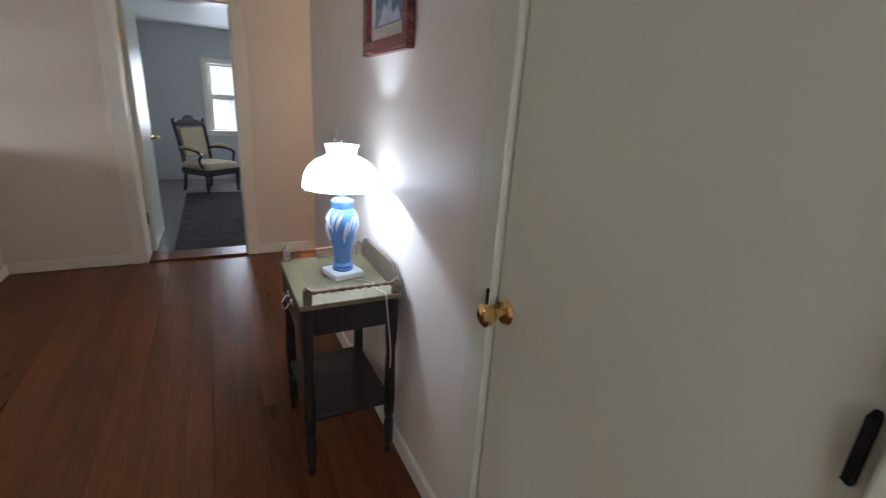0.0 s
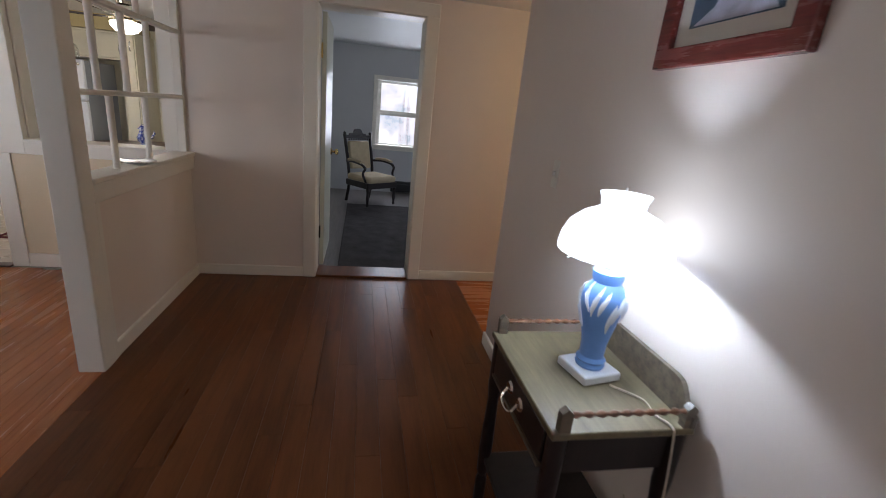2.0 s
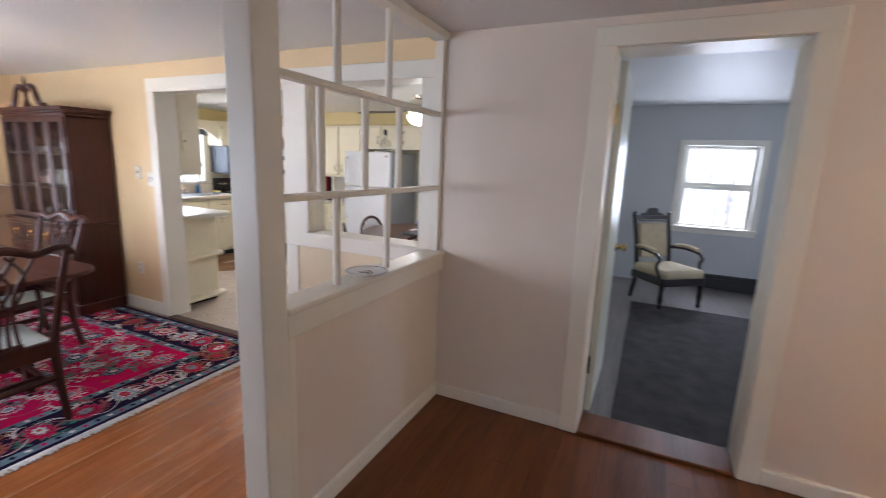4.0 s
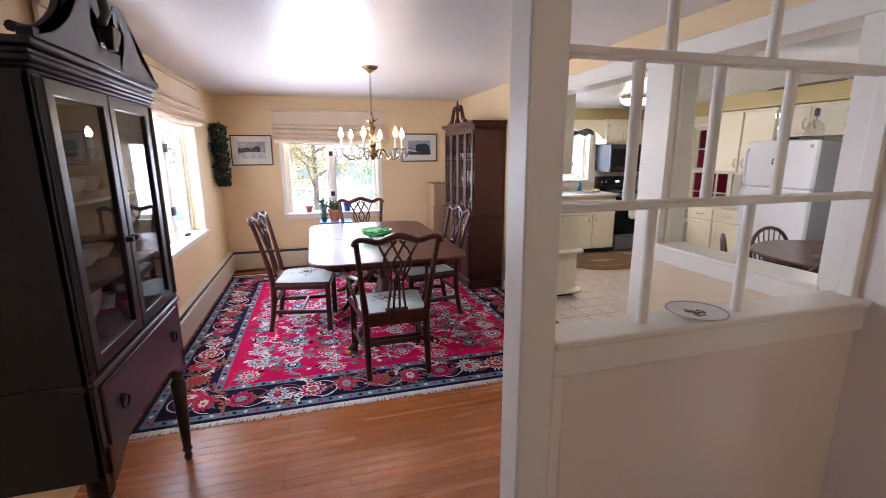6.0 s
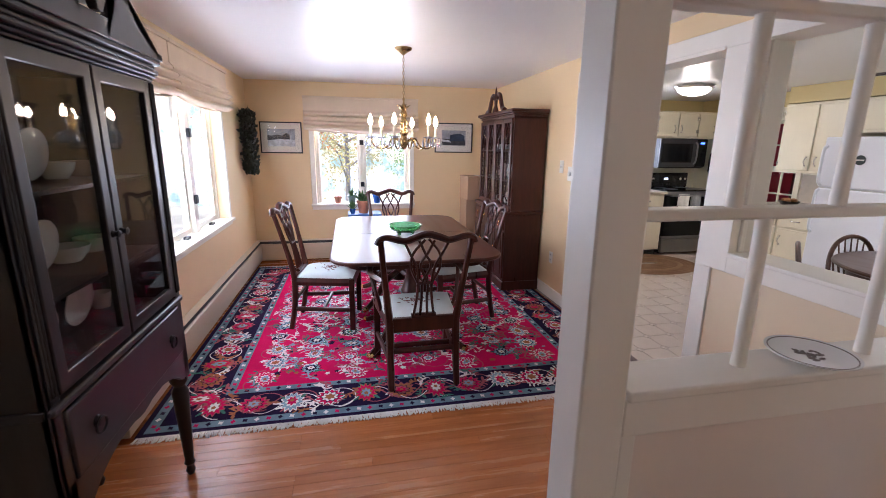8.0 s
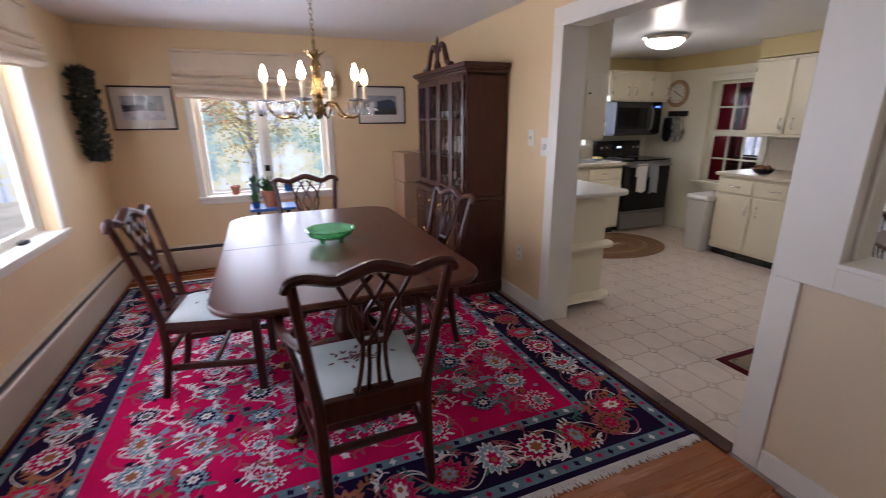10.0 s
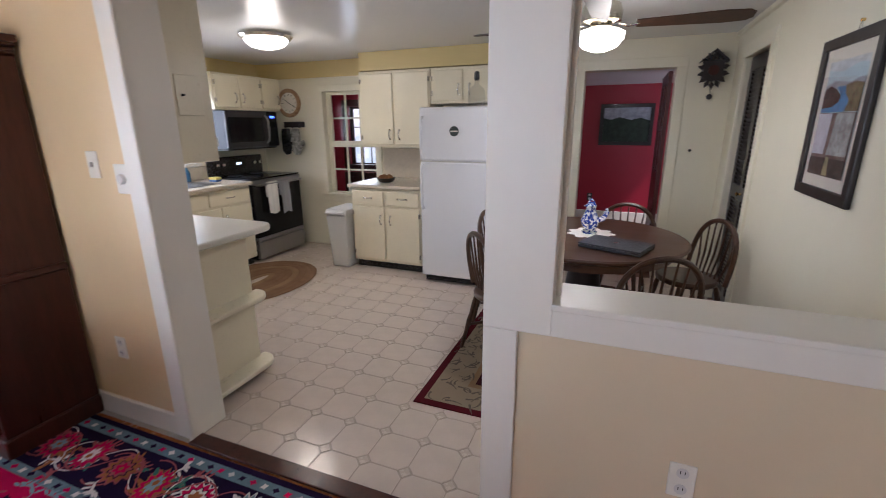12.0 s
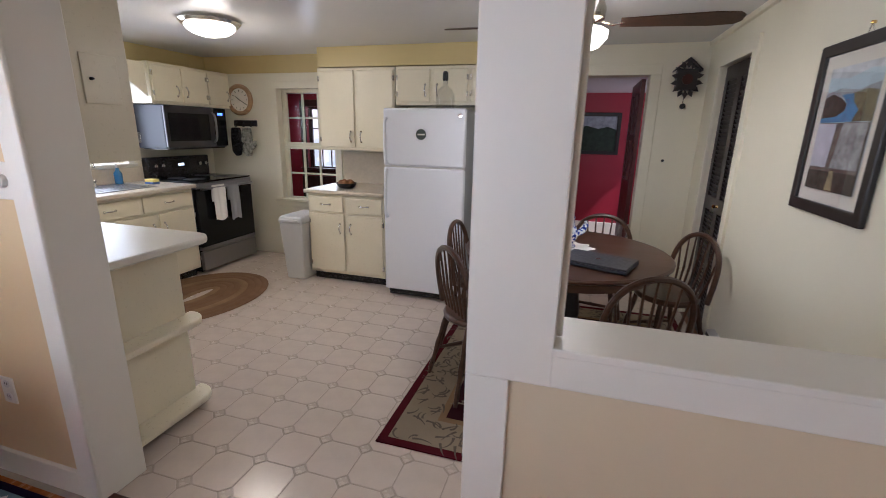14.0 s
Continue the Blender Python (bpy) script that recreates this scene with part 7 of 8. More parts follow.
for k in range(4):
    a = 90 * k + 1
    m = pose(0, 0, CEIL - 0.205, 0, 0, a)
    part("blade_iron", tube([m @ Vector((0.10, 0, 0)), m @ Vector((0.15, 0.02, -0.01)), m @ Vector((0.21, 0, -0.006))], [0.012, 0.016, 0.01], 6, flat=0.4), FAN_METAL, fan)
    pts = [(0.19, -0.045), (0.62, -0.07), (0.73, -0.06), (0.76, -0.03), (0.76, 0.03), (0.73, 0.06), (0.62, 0.07), (0.19, 0.045)]
    part("blade", plate(pts, 0.006, m @ pose(0, 0, -0.008, -14, 0, 0)), WALNUT, fan, "dark brown wooden fan blade", 0.002)
part("light_bowl", lathe([(0.11, CEIL - 0.235), (0.136, CEIL - 0.25), (0.132, CEIL - 0.285), (0.095, CEIL - 0.328), (0.04, CEIL - 0.348), (0.001, CEIL - 0.35)], sides=28), DOME, fan, "glowing white glass bowl")
lamp("fan_light", "POINT", pose(-2.44, 6.32, 1.80), 7, (1.0, 0.88, 0.70), 0.1)
lamp("fan_light_down", "AREA", pose(-2.44, 6.32, CEIL - 0.355), 7, (1.0, 0.93, 0.82), 0.18)
lamp("dome_light", "POINT", pose(-4.98, 6.42, 1.92), 7, (1.0, 0.84, 0.62), 0.12)
lamp("dome_light_down", "AREA", pose(-4.98, 6.42, CEIL - 0.125), 22, (1.0, 0.84, 0.62), 0.3)

# breakfast table, chairs, rug
TABLE_OAK = timber("dark_brown_table_oak", (0.042, 0.018, 0.010), (0.070, 0.030, 0.017), 0.30, (1, 8, 8), 2.0, 0.0, 0.0, 0.0)
btable = thing("round_table", "round brown oak pedestal table", "table", -2.42, 6.33, 0.008)
part("tabletop", lathe([(0.001, 0.715), (0.585, 0.715), (0.605, 0.727), (0.605, 0.738), (0.595, 0.745), (0.001, 0.745)], sides=56), TABLE_OAK, btable)
part("apron", lathe([(0.50, 0.65), (0.52, 0.65), (0.52, 0.715), (0.50, 0.715)], sides=48), TABLE_OAK, btable)
part("pedestal", lathe([(0.12, 0.12), (0.13, 0.16), (0.10, 0.2), (0.12, 0.35), (0.10, 0.52), (0.13, 0.6), (0.16, 0.65)], sides=24), BLACK_WOOD, btable)
for a in (40, 130, 220, 310):
    d = Vector((math.cos(radians(a)), math.sin(radians(a)), 0))
    part("foot", tube(spline([d * 0.08 + Vector((0, 0, 0.2)), d * 0.25 + Vector((0, 0, 0.12)), d * 0.40 + Vector((0, 0, 0.03))], 6), 0.03, 8), BLACK_WOOD, btable)

CHAIR_OAK = timber("dark_brown_chair_oak", (0.024, 0.010, 0.006), (0.072, 0.030, 0.016), 0.30, (1, 12, 12), 3.0, 0.08, 0.2)


def windsor_chair(x, y, turn, label="brown hoop-back Windsor chair with turned legs"):
    ob = thing("windsor_chair", label, "chair", x, y, 0.008, turn, "chairs round the kitchen table")
    outline = [(0.20 * math.cos(a) * (1 + 0.06 * math.sin(a)), 0.19 * math.sin(a)) for a in [2 * math.pi * k / 28 for k in range(28)]]
    part("seat", plate(outline, 0.036, z=0.42), CHAIR_OAK, ob, "", 0.012)
    for sx in (-1, 1):
        for sy, spread in ((-1, 0.2), (1, 0.17)):
            p, q = Vector((sx * 0.13, sy * 0.12, 0.42)), Vector((sx * (0.13 + 0.06), sy * spread * 1.05, 0.0))
            pts = [q.lerp(p, t) for t in (0, 0.15, 0.3, 0.5, 0.6, 0.8, 1)]
            part("leg", tube(pts, [0.011, 0.015, 0.012, 0.019, 0.014, 0.018, 0.013], 8), CHAIR_OAK, ob)
        part("side_stretcher", tube([(sx * 0.17, -0.165, 0.17), (sx * 0.172, 0, 0.17), (sx * 0.17, 0.15, 0.17)], [0.008, 0.013, 0.008], 8), CHAIR_OAK, ob)
    part("cross_stretcher", tube([(-0.172, 0, 0.17), (0, 0, 0.17), (0.172, 0, 0.17)], [0.008, 0.013, 0.008], 8), CHAIR_OAK, ob)
    hoop = []
    for k in range(25):
        a = math.pi * k / 24
        u, z = 0.215 * math.cos(a) * (1 + 0.10 * math.sin(a)), 0.45 + 0.375 * math.sin(a) ** 0.62
        hoop.append((u, -0.12 - 0.18 * (z - 0.45), z))
    part("hoop", tube(hoop, 0.016, 8), CHAIR_OAK, ob, "bent wooden hoop back")
    for k in range(7):
        u = -0.156 + 0.052 * k
        z = 0.45 + 0.375 * max(0.05, 1 - (u * 1.15 / 0.235) ** 2) ** 0.31
        part("spindle", tube([(u * 0.8, -0.13, 0.45), (u * 0.95, -0.13 - 0.09 * (z - 0.45), 0.45 + (z - 0.45) * 0.4), (u * 1.15, -0.12 - 0.18 * (z - 0.45), z - 0.005)], [0.006, 0.0085, 0.005], 6), CHAIR_OAK, ob)
    return ob


windsor_chair(-2.08, 5.80, 22)
windsor_chair(-1.77, 6.60, 113)
windsor_chair(-2.20, 6.97, 168)
windsor_chair(-2.86, 5.90, -50)
windsor_chair(-2.97, 6.47, -92)
LACE = surface("white_lace", (0.80, 0.78, 0.74), 0.9, vary=0.06, coarse=60)
doily = thing("doily", "white scalloped lace doily on the round table", "doily", -2.40, 6.38, 0.7535)
part("lace", plate([(0.14 * (1 + 0.12 * math.cos(9 * a)) * math.cos(a), 0.14 * (1 + 0.12 * math.cos(9 * a)) * math.sin(a)) for a in [2 * math.pi * k / 90 for k in range(90)]], 0.003), LACE, doily, smooth=0)
DELFT = surface("blue_and_white_glaze", (0.7, 0.72, 0.78), 0.15, vary=0.0, bump=0.0)
dn, dl, db = nodes_of(DELFT)
spots = noise_of(dn, dl, dn.new("ShaderNodeTexCoord").outputs["Object"], 55, 2, 0.5)
dl.new(ramp(dn, spots.outputs[0], dl, [(0.47, (0.03, 0.06, 0.34)), (0.54, (0.72, 0.74, 0.80))]).outputs[0], db.inputs["Base Color"])
roost = thing("rooster_figurine", "blue and white china rooster on the doily", "figurine", -2.41, 6.38, 0.757, 20)
bm = lathe([(0.045, 0), (0.05, 0.01), (0.03, 0.025), (0.05, 0.05), (0.062, 0.08), (0.05, 0.11), (0.035, 0.14), (0.03, 0.17), (0.034, 0.185), (0.02, 0.205), (0.001, 0.21)], sides=18)
add_tube(bm, spline([(0.04, 0, 0.08), (0.085, 0, 0.10), (0.105, 0, 0.14), (0.10, 0, 0.16)], 4), [0.03] * 5 + [0.024] * 4 + [0.014] * 4, 8, flat=0.6)
add_tube(bm, [(-0.02, 0, 0.185), (-0.05, 0, 0.18)], [0.012, 0.002], 6)
add_tube(bm, [(-0.02, 0, 0.205), (0.0, 0, 0.225), (0.02, 0, 0.205)], [0.006, 0.012, 0.006], 6, flat=0.5)
finish_r = part("figure", bm, DELFT, roost)
laptop = thing("laptop", "closed dark grey laptop on the round table", "laptop", -2.24, 6.06, 0.7535, -20)
SLATE = surface("dark_grey_plastic", (0.045, 0.048, 0.055), 0.35, vary=0.08)
part("base", box(-0.18, 0.18, -0.125, 0.125, 0.002, 0.018), SLATE, laptop, "", 0.005)
part("lid", box(-0.18, 0.18, -0.125, 0.125, 0.0195, 0.030), SLATE, laptop, "", 0.005)
part("emblem", lathe([(0.001, 0.0298), (0.016, 0.0298), (0.016, 0.0305), (0.001, 0.0305)], sides=16), CHROME, laptop)

# cuckoo clock, wall hooks
cuckoo = thing("cuckoo_clock", "dark carved wooden cuckoo clock", "clock", -1.62, FY - 0.002, 1.90)
part("case", box(-0.075, 0.075, -0.09, 0, -0.11, 0.05), BLACK_WOOD, cuckoo, "", 0.006)
part("roof", plate([(-0.10, 0.03), (0, 0.115), (0.10, 0.03), (0.10, 0.045), (0, 0.135), (-0.10, 0.045)], 0.11, pose(0, 0, 0, 90, 0, 0)), BLACK_WOOD, cuckoo)
part("dial", lathe([(0.001, 0), (0.04, 0), (0.04, 0.006), (0.001, 0.008)], m=pose(0, -0.09, -0.03, 90, 0, 0)), MAHOGANY, cuckoo)
for k in range(14):
    a = 2 * math.pi * k / 14
    part("carved_leaf", plate([(0, 0), (0.02, 0.03), (0, 0.065), (-0.02, 0.03)], 0.012, pose(0.055 * math.sin(a), -0.075, -0.03 + 0.085 * math.cos(a), 90, 0, 0) @ pose(0, 0, 0, 0, 0, -math.degrees(a))), BLACK_WOOD, cuckoo)
part("pendulum", tube([(0, -0.05, -0.11), (0, -0.05, -0.22)], 0.003, 6), BLACK_WOOD, cuckoo)
part("bob", lathe([(0.001, 0), (0.022, 0), (0.022, 0.006), (0.001, 0.008)], m=pose(0, -0.05, -0.235, 90, 0, 0)), BLACK_WOOD, cuckoo)
peg = thing("wall_peg", "small dark iron peg on the cream wall", "peg", -1.70, FY, 1.22)
part("pin", lathe([(0.001, 0), (0.012, 0), (0.008, 0.012), (0.001, 0.014)], m=pose(0, 0, 0, 90, 0, 0)), BLACK_IRON, peg)

# kitchen rugs
BRAID = surface("brown_braid", (0.20, 0.12, 0.07), 0.95, vary=0.2, coarse=5, fine=180, bump=0.4, Specular_IOR_Level=0.06)
BRAID_LIGHT = surface("tan_braid", (0.25, 0.16, 0.09), 0.95, vary=0.2, coarse=5, fine=180, bump=0.4, Specular_IOR_Level=0.06)
oval = thing("braided_rug", "oval brown braided rug in front of the stove", "rug", -5.45, 6.45, 0)
for k in range(8):
    rx, ry = 0.52 - 0.06 * k, 0.66 - 0.06 * k
    ring = [((rx - 0.03) * math.cos(a), (ry - 0.03) * math.sin(a), 0.007) for a in [2 * math.pi * j / 48 for j in range(48)]]
    part("braid", tube(ring, 0.031, 6, True, flat=0.2), BRAID if k % 4 != 3 else BRAID_LIGHT, oval)
RUG_MAROON = surface("maroon_pile", (0.075, 0.008, 0.014), 0.95, vary=0.2, fine=220, bump=0.4, Specular_IOR_Level=0.06)
RUG_BEIGE = surface("beige_pile", (0.28, 0.225, 0.155), 0.95, vary=0.2, fine=220, bump=0.4, Specular_IOR_Level=0.06)
RUG_DARK = surface("dark_plum_pile", (0.04, 0.012, 0.018), 0.95, vary=0.3, fine=220, bump=0.4, Specular_IOR_Level=0.06)
arug = thing("area_rug", "maroon and beige floral rug under the round table", "rug", -2.36, 6.3, 0)
hx, hy = 0.83, 1.05
part("edge", box(-hx, hx, -hy, hy, 0.001, 0.0065), RUG_MAROON, arug)
part("band", box(-hx + 0.045, hx - 0.045, -hy + 0.045, hy - 0.045, 0.003, 0.0072), RUG_BEIGE, arug)
part("inner_band", box(-hx + 0.235, hx - 0.235, -hy + 0.235, hy - 0.235, 0.003, 0.0076), BRAID_LIGHT, arug)
part("field", box(-hx + 0.27, hx - 0.27, -hy + 0.27, hy - 0.27, 0.003, 0.0080), RUG_DARK, arug)
rng = random.Random(21)
for nm, mt in (("scroll", surface("scroll_pile", (0.11, 0.085, 0.06), 0.95, vary=0.2, fine=220)), ("bloom", RUG_BEIGE)):
    bm = bmesh.new()
    for _ in range(900 if nm == "scroll" else 330):
        if nm == "scroll":
            u, v = rng.uniform(-hx + 0.06, hx - 0.06), rng.uniform(-hy + 0.06, hy - 0.06)
            if abs(u) < hx - 0.225 and abs(v) < hy - 0.225:
                continue
            z = 0.0076
        else:
            u, v, z = rng.uniform(-hx + 0.31, hx - 0.31), rng.uniform(-hy + 0.31, hy - 0.31), 0.0084
        L, c = rng.uniform(0.022, 0.045), rng.uniform(-2.5, 2.5)
        a0, prev = rng.uniform(0, 6.28), None
        z += rng.uniform(0, 0.0004)
        px, py = u, v
        for k in range(8):
            a = a0 + c * k / 7
            wd = 0.0075 * (1 - k / 9)
            pair = (bm.verts.new((px - wd * math.sin(a), py + wd * math.cos(a), z)), bm.verts.new((px + wd * math.sin(a), py - wd * math.cos(a), z)))
            if prev:
                bm.faces.new((prev[0], prev[1], pair[1], pair[0]))
            prev = pair
            px, py = px + L / 3 * math.cos(a), py + L / 3 * math.sin(a)
    tagged(part(nm, bm, mt, arug, smooth=0), kind="stuff")


# ---- hall: lamp table and lamp ----
wash = thing("lamp_table", "grey-brown wooden washstand table with a low gallery", "table", WX - 0.015, 1.975, 0)
# local x runs along the wall (world y), local y towards the hall
wash.matrix_world = pose(WX - 0.022, 1.975, 0, 0, 0, 90)
TW, TD, TH = 0.245, 0.37, 0.74
OLIVE_TOP = timber("worn_olive_tabletop", (0.085, 0.068, 0.036), (0.17, 0.14, 0.078), 0.40, (1, 8, 8), 2.0, 0.0, 0.0, 0.006)
part("top", box(-TW, TW, 0, TD, TH - 0.02, TH), OLIVE_TOP, wash, "worn grey-brown top", 0.004)
part("apron", box(-TW + 0.02, TW - 0.02, 0.02, TD - 0.02, TH - 0.13, TH - 0.02), BLACK_WOOD, wash)
drw = part("drawer", box(-TW + 0.05, TW - 0.05, TD - 0.02, TD - 0.006, TH - 0.125, TH - 0.028), BLACK_WOOD, wash, "dark drawer front", 0.004)
part("drawer_edge", box(-TW + 0.05, TW - 0.05, TD - 0.014, TD - 0.002, TH - 0.137, TH - 0.128), WASH_WOOD, wash)
bail = lathe([(0.001, 0), (0.02, 0), (0.016, 0.006), (0.001, 0.008)], m=pose(-0.04, TD - 0.006, TH - 0.075, -90, 0, 0), sides=12)
add_lathe(bail, [(0.001, 0), (0.02, 0), (0.016, 0.006), (0.001, 0.008)], sides=12, m=pose(0.04, TD - 0.006, TH - 0.075, -90, 0, 0))
add_tube(bail, spline([(-0.04, TD + 0.002, TH - 0.075), (-0.035, TD + 0.018, TH - 0.10), (0, TD + 0.022, TH - 0.108), (0.035, TD + 0.018, TH - 0.10), (0.04, TD + 0.002, TH - 0.075)], 5), 0.004, 6)
part("bail_pull", bail, CHROME, drw, "ornate metal bail pull")
for sx in (-1, 1):
    for y in (0.028, TD - 0.028):
        prof = [(0.012, 0), (0.017, 0.02), (0.012, 0.04), (0.02, 0.06), (0.02, 0.16), (0.014, 0.18), (0.021, 0.20), (0.023, 0.30), (0.018, 0.50), (0.024, 0.56), (0.024, TH - 0.02)]
        part("leg", lathe(prof, (sx * (TW - 0.026), y, 0), 14), BLACK_WOOD, wash, "turned leg")
part("shelf", box(-TW + 0.02, TW - 0.02, 0.02, TD - 0.02, 0.245, 0.267), BLACK_WOOD, wash, "", 0.004)
pts = [(-TW, 0), (TW, 0), (TW, 0.03)] + [(v.x, v.y) for v in spline([(TW, 0.03), (TW - 0.03, 0.045), (TW - 0.06, 0.085), (TW - 0.09, 0.095)], 5)] + [(-TW + 0.09, 0.095)] + [(v.x, v.y) for v in spline([(-TW + 0.09, 0.095), (-TW + 0.06, 0.085), (-TW + 0.03, 0.045), (-TW, 0.03)], 5)]
part("splashboard", plate(pts, 0.014, pose(0, 0.016, TH, 90, 0, 0)), WASH_WOOD, wash)
for sx in (-1, 1):
    for y in (0.02, TD - 0.03):
        part("gallery_post", plate([(-0.014, 0), (0.014, 0), (0.014, 0.05), (0, 0.062), (-0.014, 0.05)], 0.02, pose(sx * (TW - 0.012) - 0.01, y, TH, 90, 0, 90)), WASH_WOOD, wash)
    twist = [(sx * (TW - 0.012), 0.02 + (TD - 0.05) * k / 60, TH + 0.042) for k in range(61)]
    part("twisted_rail", tube(twist, [0.0065 + 0.0022 * math.sin(k * 1.05) for k in range(61)], 8), KITCHEN_OAK, wash, "barley-twist gallery rail")

LAMP_BLUE = surface("powder_blue_glaze", (0.16, 0.32, 0.68), 0.35, vary=0.12, coarse=8)
LAMP_WHITE = surface("white_relief_glaze", (0.78, 0.80, 0.82), 0.4, vary=0.05)
SHADE_GLOW = glow("lit_milk_glass", (0.90, 0.95, 1.0), 3.4)
tlamp = thing("table_lamp", "blue and white ceramic lamp with a lit milk-glass shade", "lamp", 0.575, 1.975, TH + 0.001, 12)
part("base", box(-0.062, 0.062, -0.062, 0.062, 0, 0.026), LAMP_WHITE, tlamp, "white square base", 0.005)
vase = part("vase", lathe([(0.046, 0.026), (0.050, 0.034), (0.044, 0.042), (0.050, 0.05), (0.040, 0.06), (0.042, 0.10), (0.056, 0.16), (0.069, 0.215), (0.071, 0.24), (0.062, 0.268), (0.044, 0.285), (0.050, 0.297), (0.050, 0.315), (0.038, 0.322), (0.001, 0.323)], sides=32), LAMP_BLUE, tlamp, "powder blue vase body")
rng = random.Random(2)
for k in range(16):
    a = 2 * math.pi * k / 16 + rng.uniform(-0.1, 0.1)
    zc, L = rng.uniform(0.185, 0.25), rng.uniform(0.03, 0.05)
    lean = rng.uniform(-0.5, 0.5)
    run = []
    for t in (-1, -0.5, 0, 0.5, 1):
        z = zc + L * t
        r = 0.072 if 0.2 < z < 0.26 else (0.060 + (z - 0.16) * 0.16 if z < 0.2 else 0.066 - (z - 0.26) * 0.9)
        b = a + lean * t * 0.5 + 0.1 * t * t
        run.append((r * math.cos(b), r * math.sin(b), z))
    part("relief_leaf", tube(run, [0.002, 0.009, 0.011, 0.008, 0.002], 6, flat=0.5), LAMP_WHITE, vase, "raised white leaf")
part("neck", lathe([(0.014, 0.322), (0.02, 0.335), (0.012, 0.345), (0.012, 0.40)], sides=16), CHROME, tlamp)
bm = bmesh.new()
prof = [(0.150, 0.345), (0.152, 0.352), (0.147, 0.385), (0.130, 0.42), (0.10, 0.447), (0.066, 0.462), (0.056, 0.468), (0.058, 0.485), (0.066, 0.503), (0.063, 0.503), (0.053, 0.485), (0.050, 0.468), (0.062, 0.457), (0.096, 0.442), (0.126, 0.415), (0.143, 0.382), (0.148, 0.35)]
rings = [[bm.verts.new((r * (1 + 0.012 * math.cos(24 * 2 * math.pi * k / 96)) * math.cos(2 * math.pi * k / 96), r * (1 + 0.012 * math.cos(24 * 2 * math.pi * k / 96)) * math.sin(2 * math.pi * k / 96), z)) for k in range(96)] for r, z in prof]
for a, b in zip(rings, rings[1:] + rings[:1]):
    for k in range(96):
        bm.faces.new((a[k], a[(k + 1) % 96], b[(k + 1) % 96], b[k]))
glass_shade = part("shade", bm, SHADE_GLOW, tlamp, "lit scalloped milk-glass shade")
glass_shade.location.z, glass_shade.scale = 0.010, (0.95, 0.95, 1.0)
part("harp", tube(spline([(0.012, 0, 0.345), (0.05, 0, 0.36), (0.1, 0, 0.36), (0.148, 0, 0.349)], 4), 0.002, 5), CHROME, tlamp)
part("harp", tube(spline([(-0.012, 0, 0.345), (-0.05, 0, 0.36), (-0.1, 0, 0.36), (-0.148, 0, 0.349)], 4), 0.002, 5), CHROME, tlamp)
part("finial", tube([(0, 0, 0.40), (0, 0, 0.53)], 0.003, 6), CHROME, tlamp)
lamp("table_lamp_bulb", "POINT", pose(0.575, 1.975, TH + 0.415), 18.0, (0.84, 0.92, 1.0), 0.02)
CORD = surface("cream_cord", (0.55, 0.48, 0.38), 0.6)
cord = thing("electric_cord", "cream lamp cord trailing over the table's edge", "cord", 0.6, 1.9, TH)
vase.scale = (0.82, 0.82, 0.97)
arm_scale = 0.97
local(cord, part("cord", tube(spline([(0.60, 1.90, TH + 0.008), (0.66, 1.84, TH + 0.004), (0.655, 1.78, TH + 0.004), (0.67, 1.735, TH + 0.004), (0.672, 1.722, TH - 0.03), (0.69, 1.72, 0.52), (0.70, 1.75, 0.40), (0.715, 1.84, 0.34), (0.735, 1.9, 0.36)], 8), 0.0028, 6), CORD, cord))

# ---- bedroom ----
BED_FLOOR = timber("grey_stained_boards", (0.10, 0.085, 0.08), (0.21, 0.185, 0.17), 0.33, (14, 1, 14), 2.0, 0.08, 0.1)
setting("floor_bedroom", box(-0.95, 3.2, KB - 0.03, 8.75, -0.03, 0.0), BED_FLOOR, "grey stained wooden bedroom floor", "floor")
setting("floor_red_room", box(-7.4, -1.1, FY + 0.01, 10.28, -0.03, 0.0), HALL_WOOD, "dark wooden floor of the red room", "floor")
GREY_PILE = surface("charcoal_rug_pile", (0.085, 0.078, 0.078), 0.95, vary=0.3, coarse=6, fine=240, bump=0.4, Specular_IOR_Level=0.06)
grug = thing("area_rug", "charcoal grey rug on the bedroom floor", "rug", 1.1, 6.2, 0)
part("rug_top", box(-1.35, 1.5, -1.45, 1.32, 0.001, 0.012), GREY_PILE, grug, "", 0.004)
trim_box("baseboard_red", "white baseboard on the red wall", -5.9, -1.1, 10.262, 10.285, 0, 0.2)
CREAM_CLOTH = surface("cream_brocade", (0.52, 0.43, 0.28), 0.85, vary=0.1, coarse=14, fine=220, bump=0.2)
arm_chair = thing("parlour_armchair", "carved black wooden armchair with cream upholstery", "armchair", 0.08, 7.72, 0, 220)
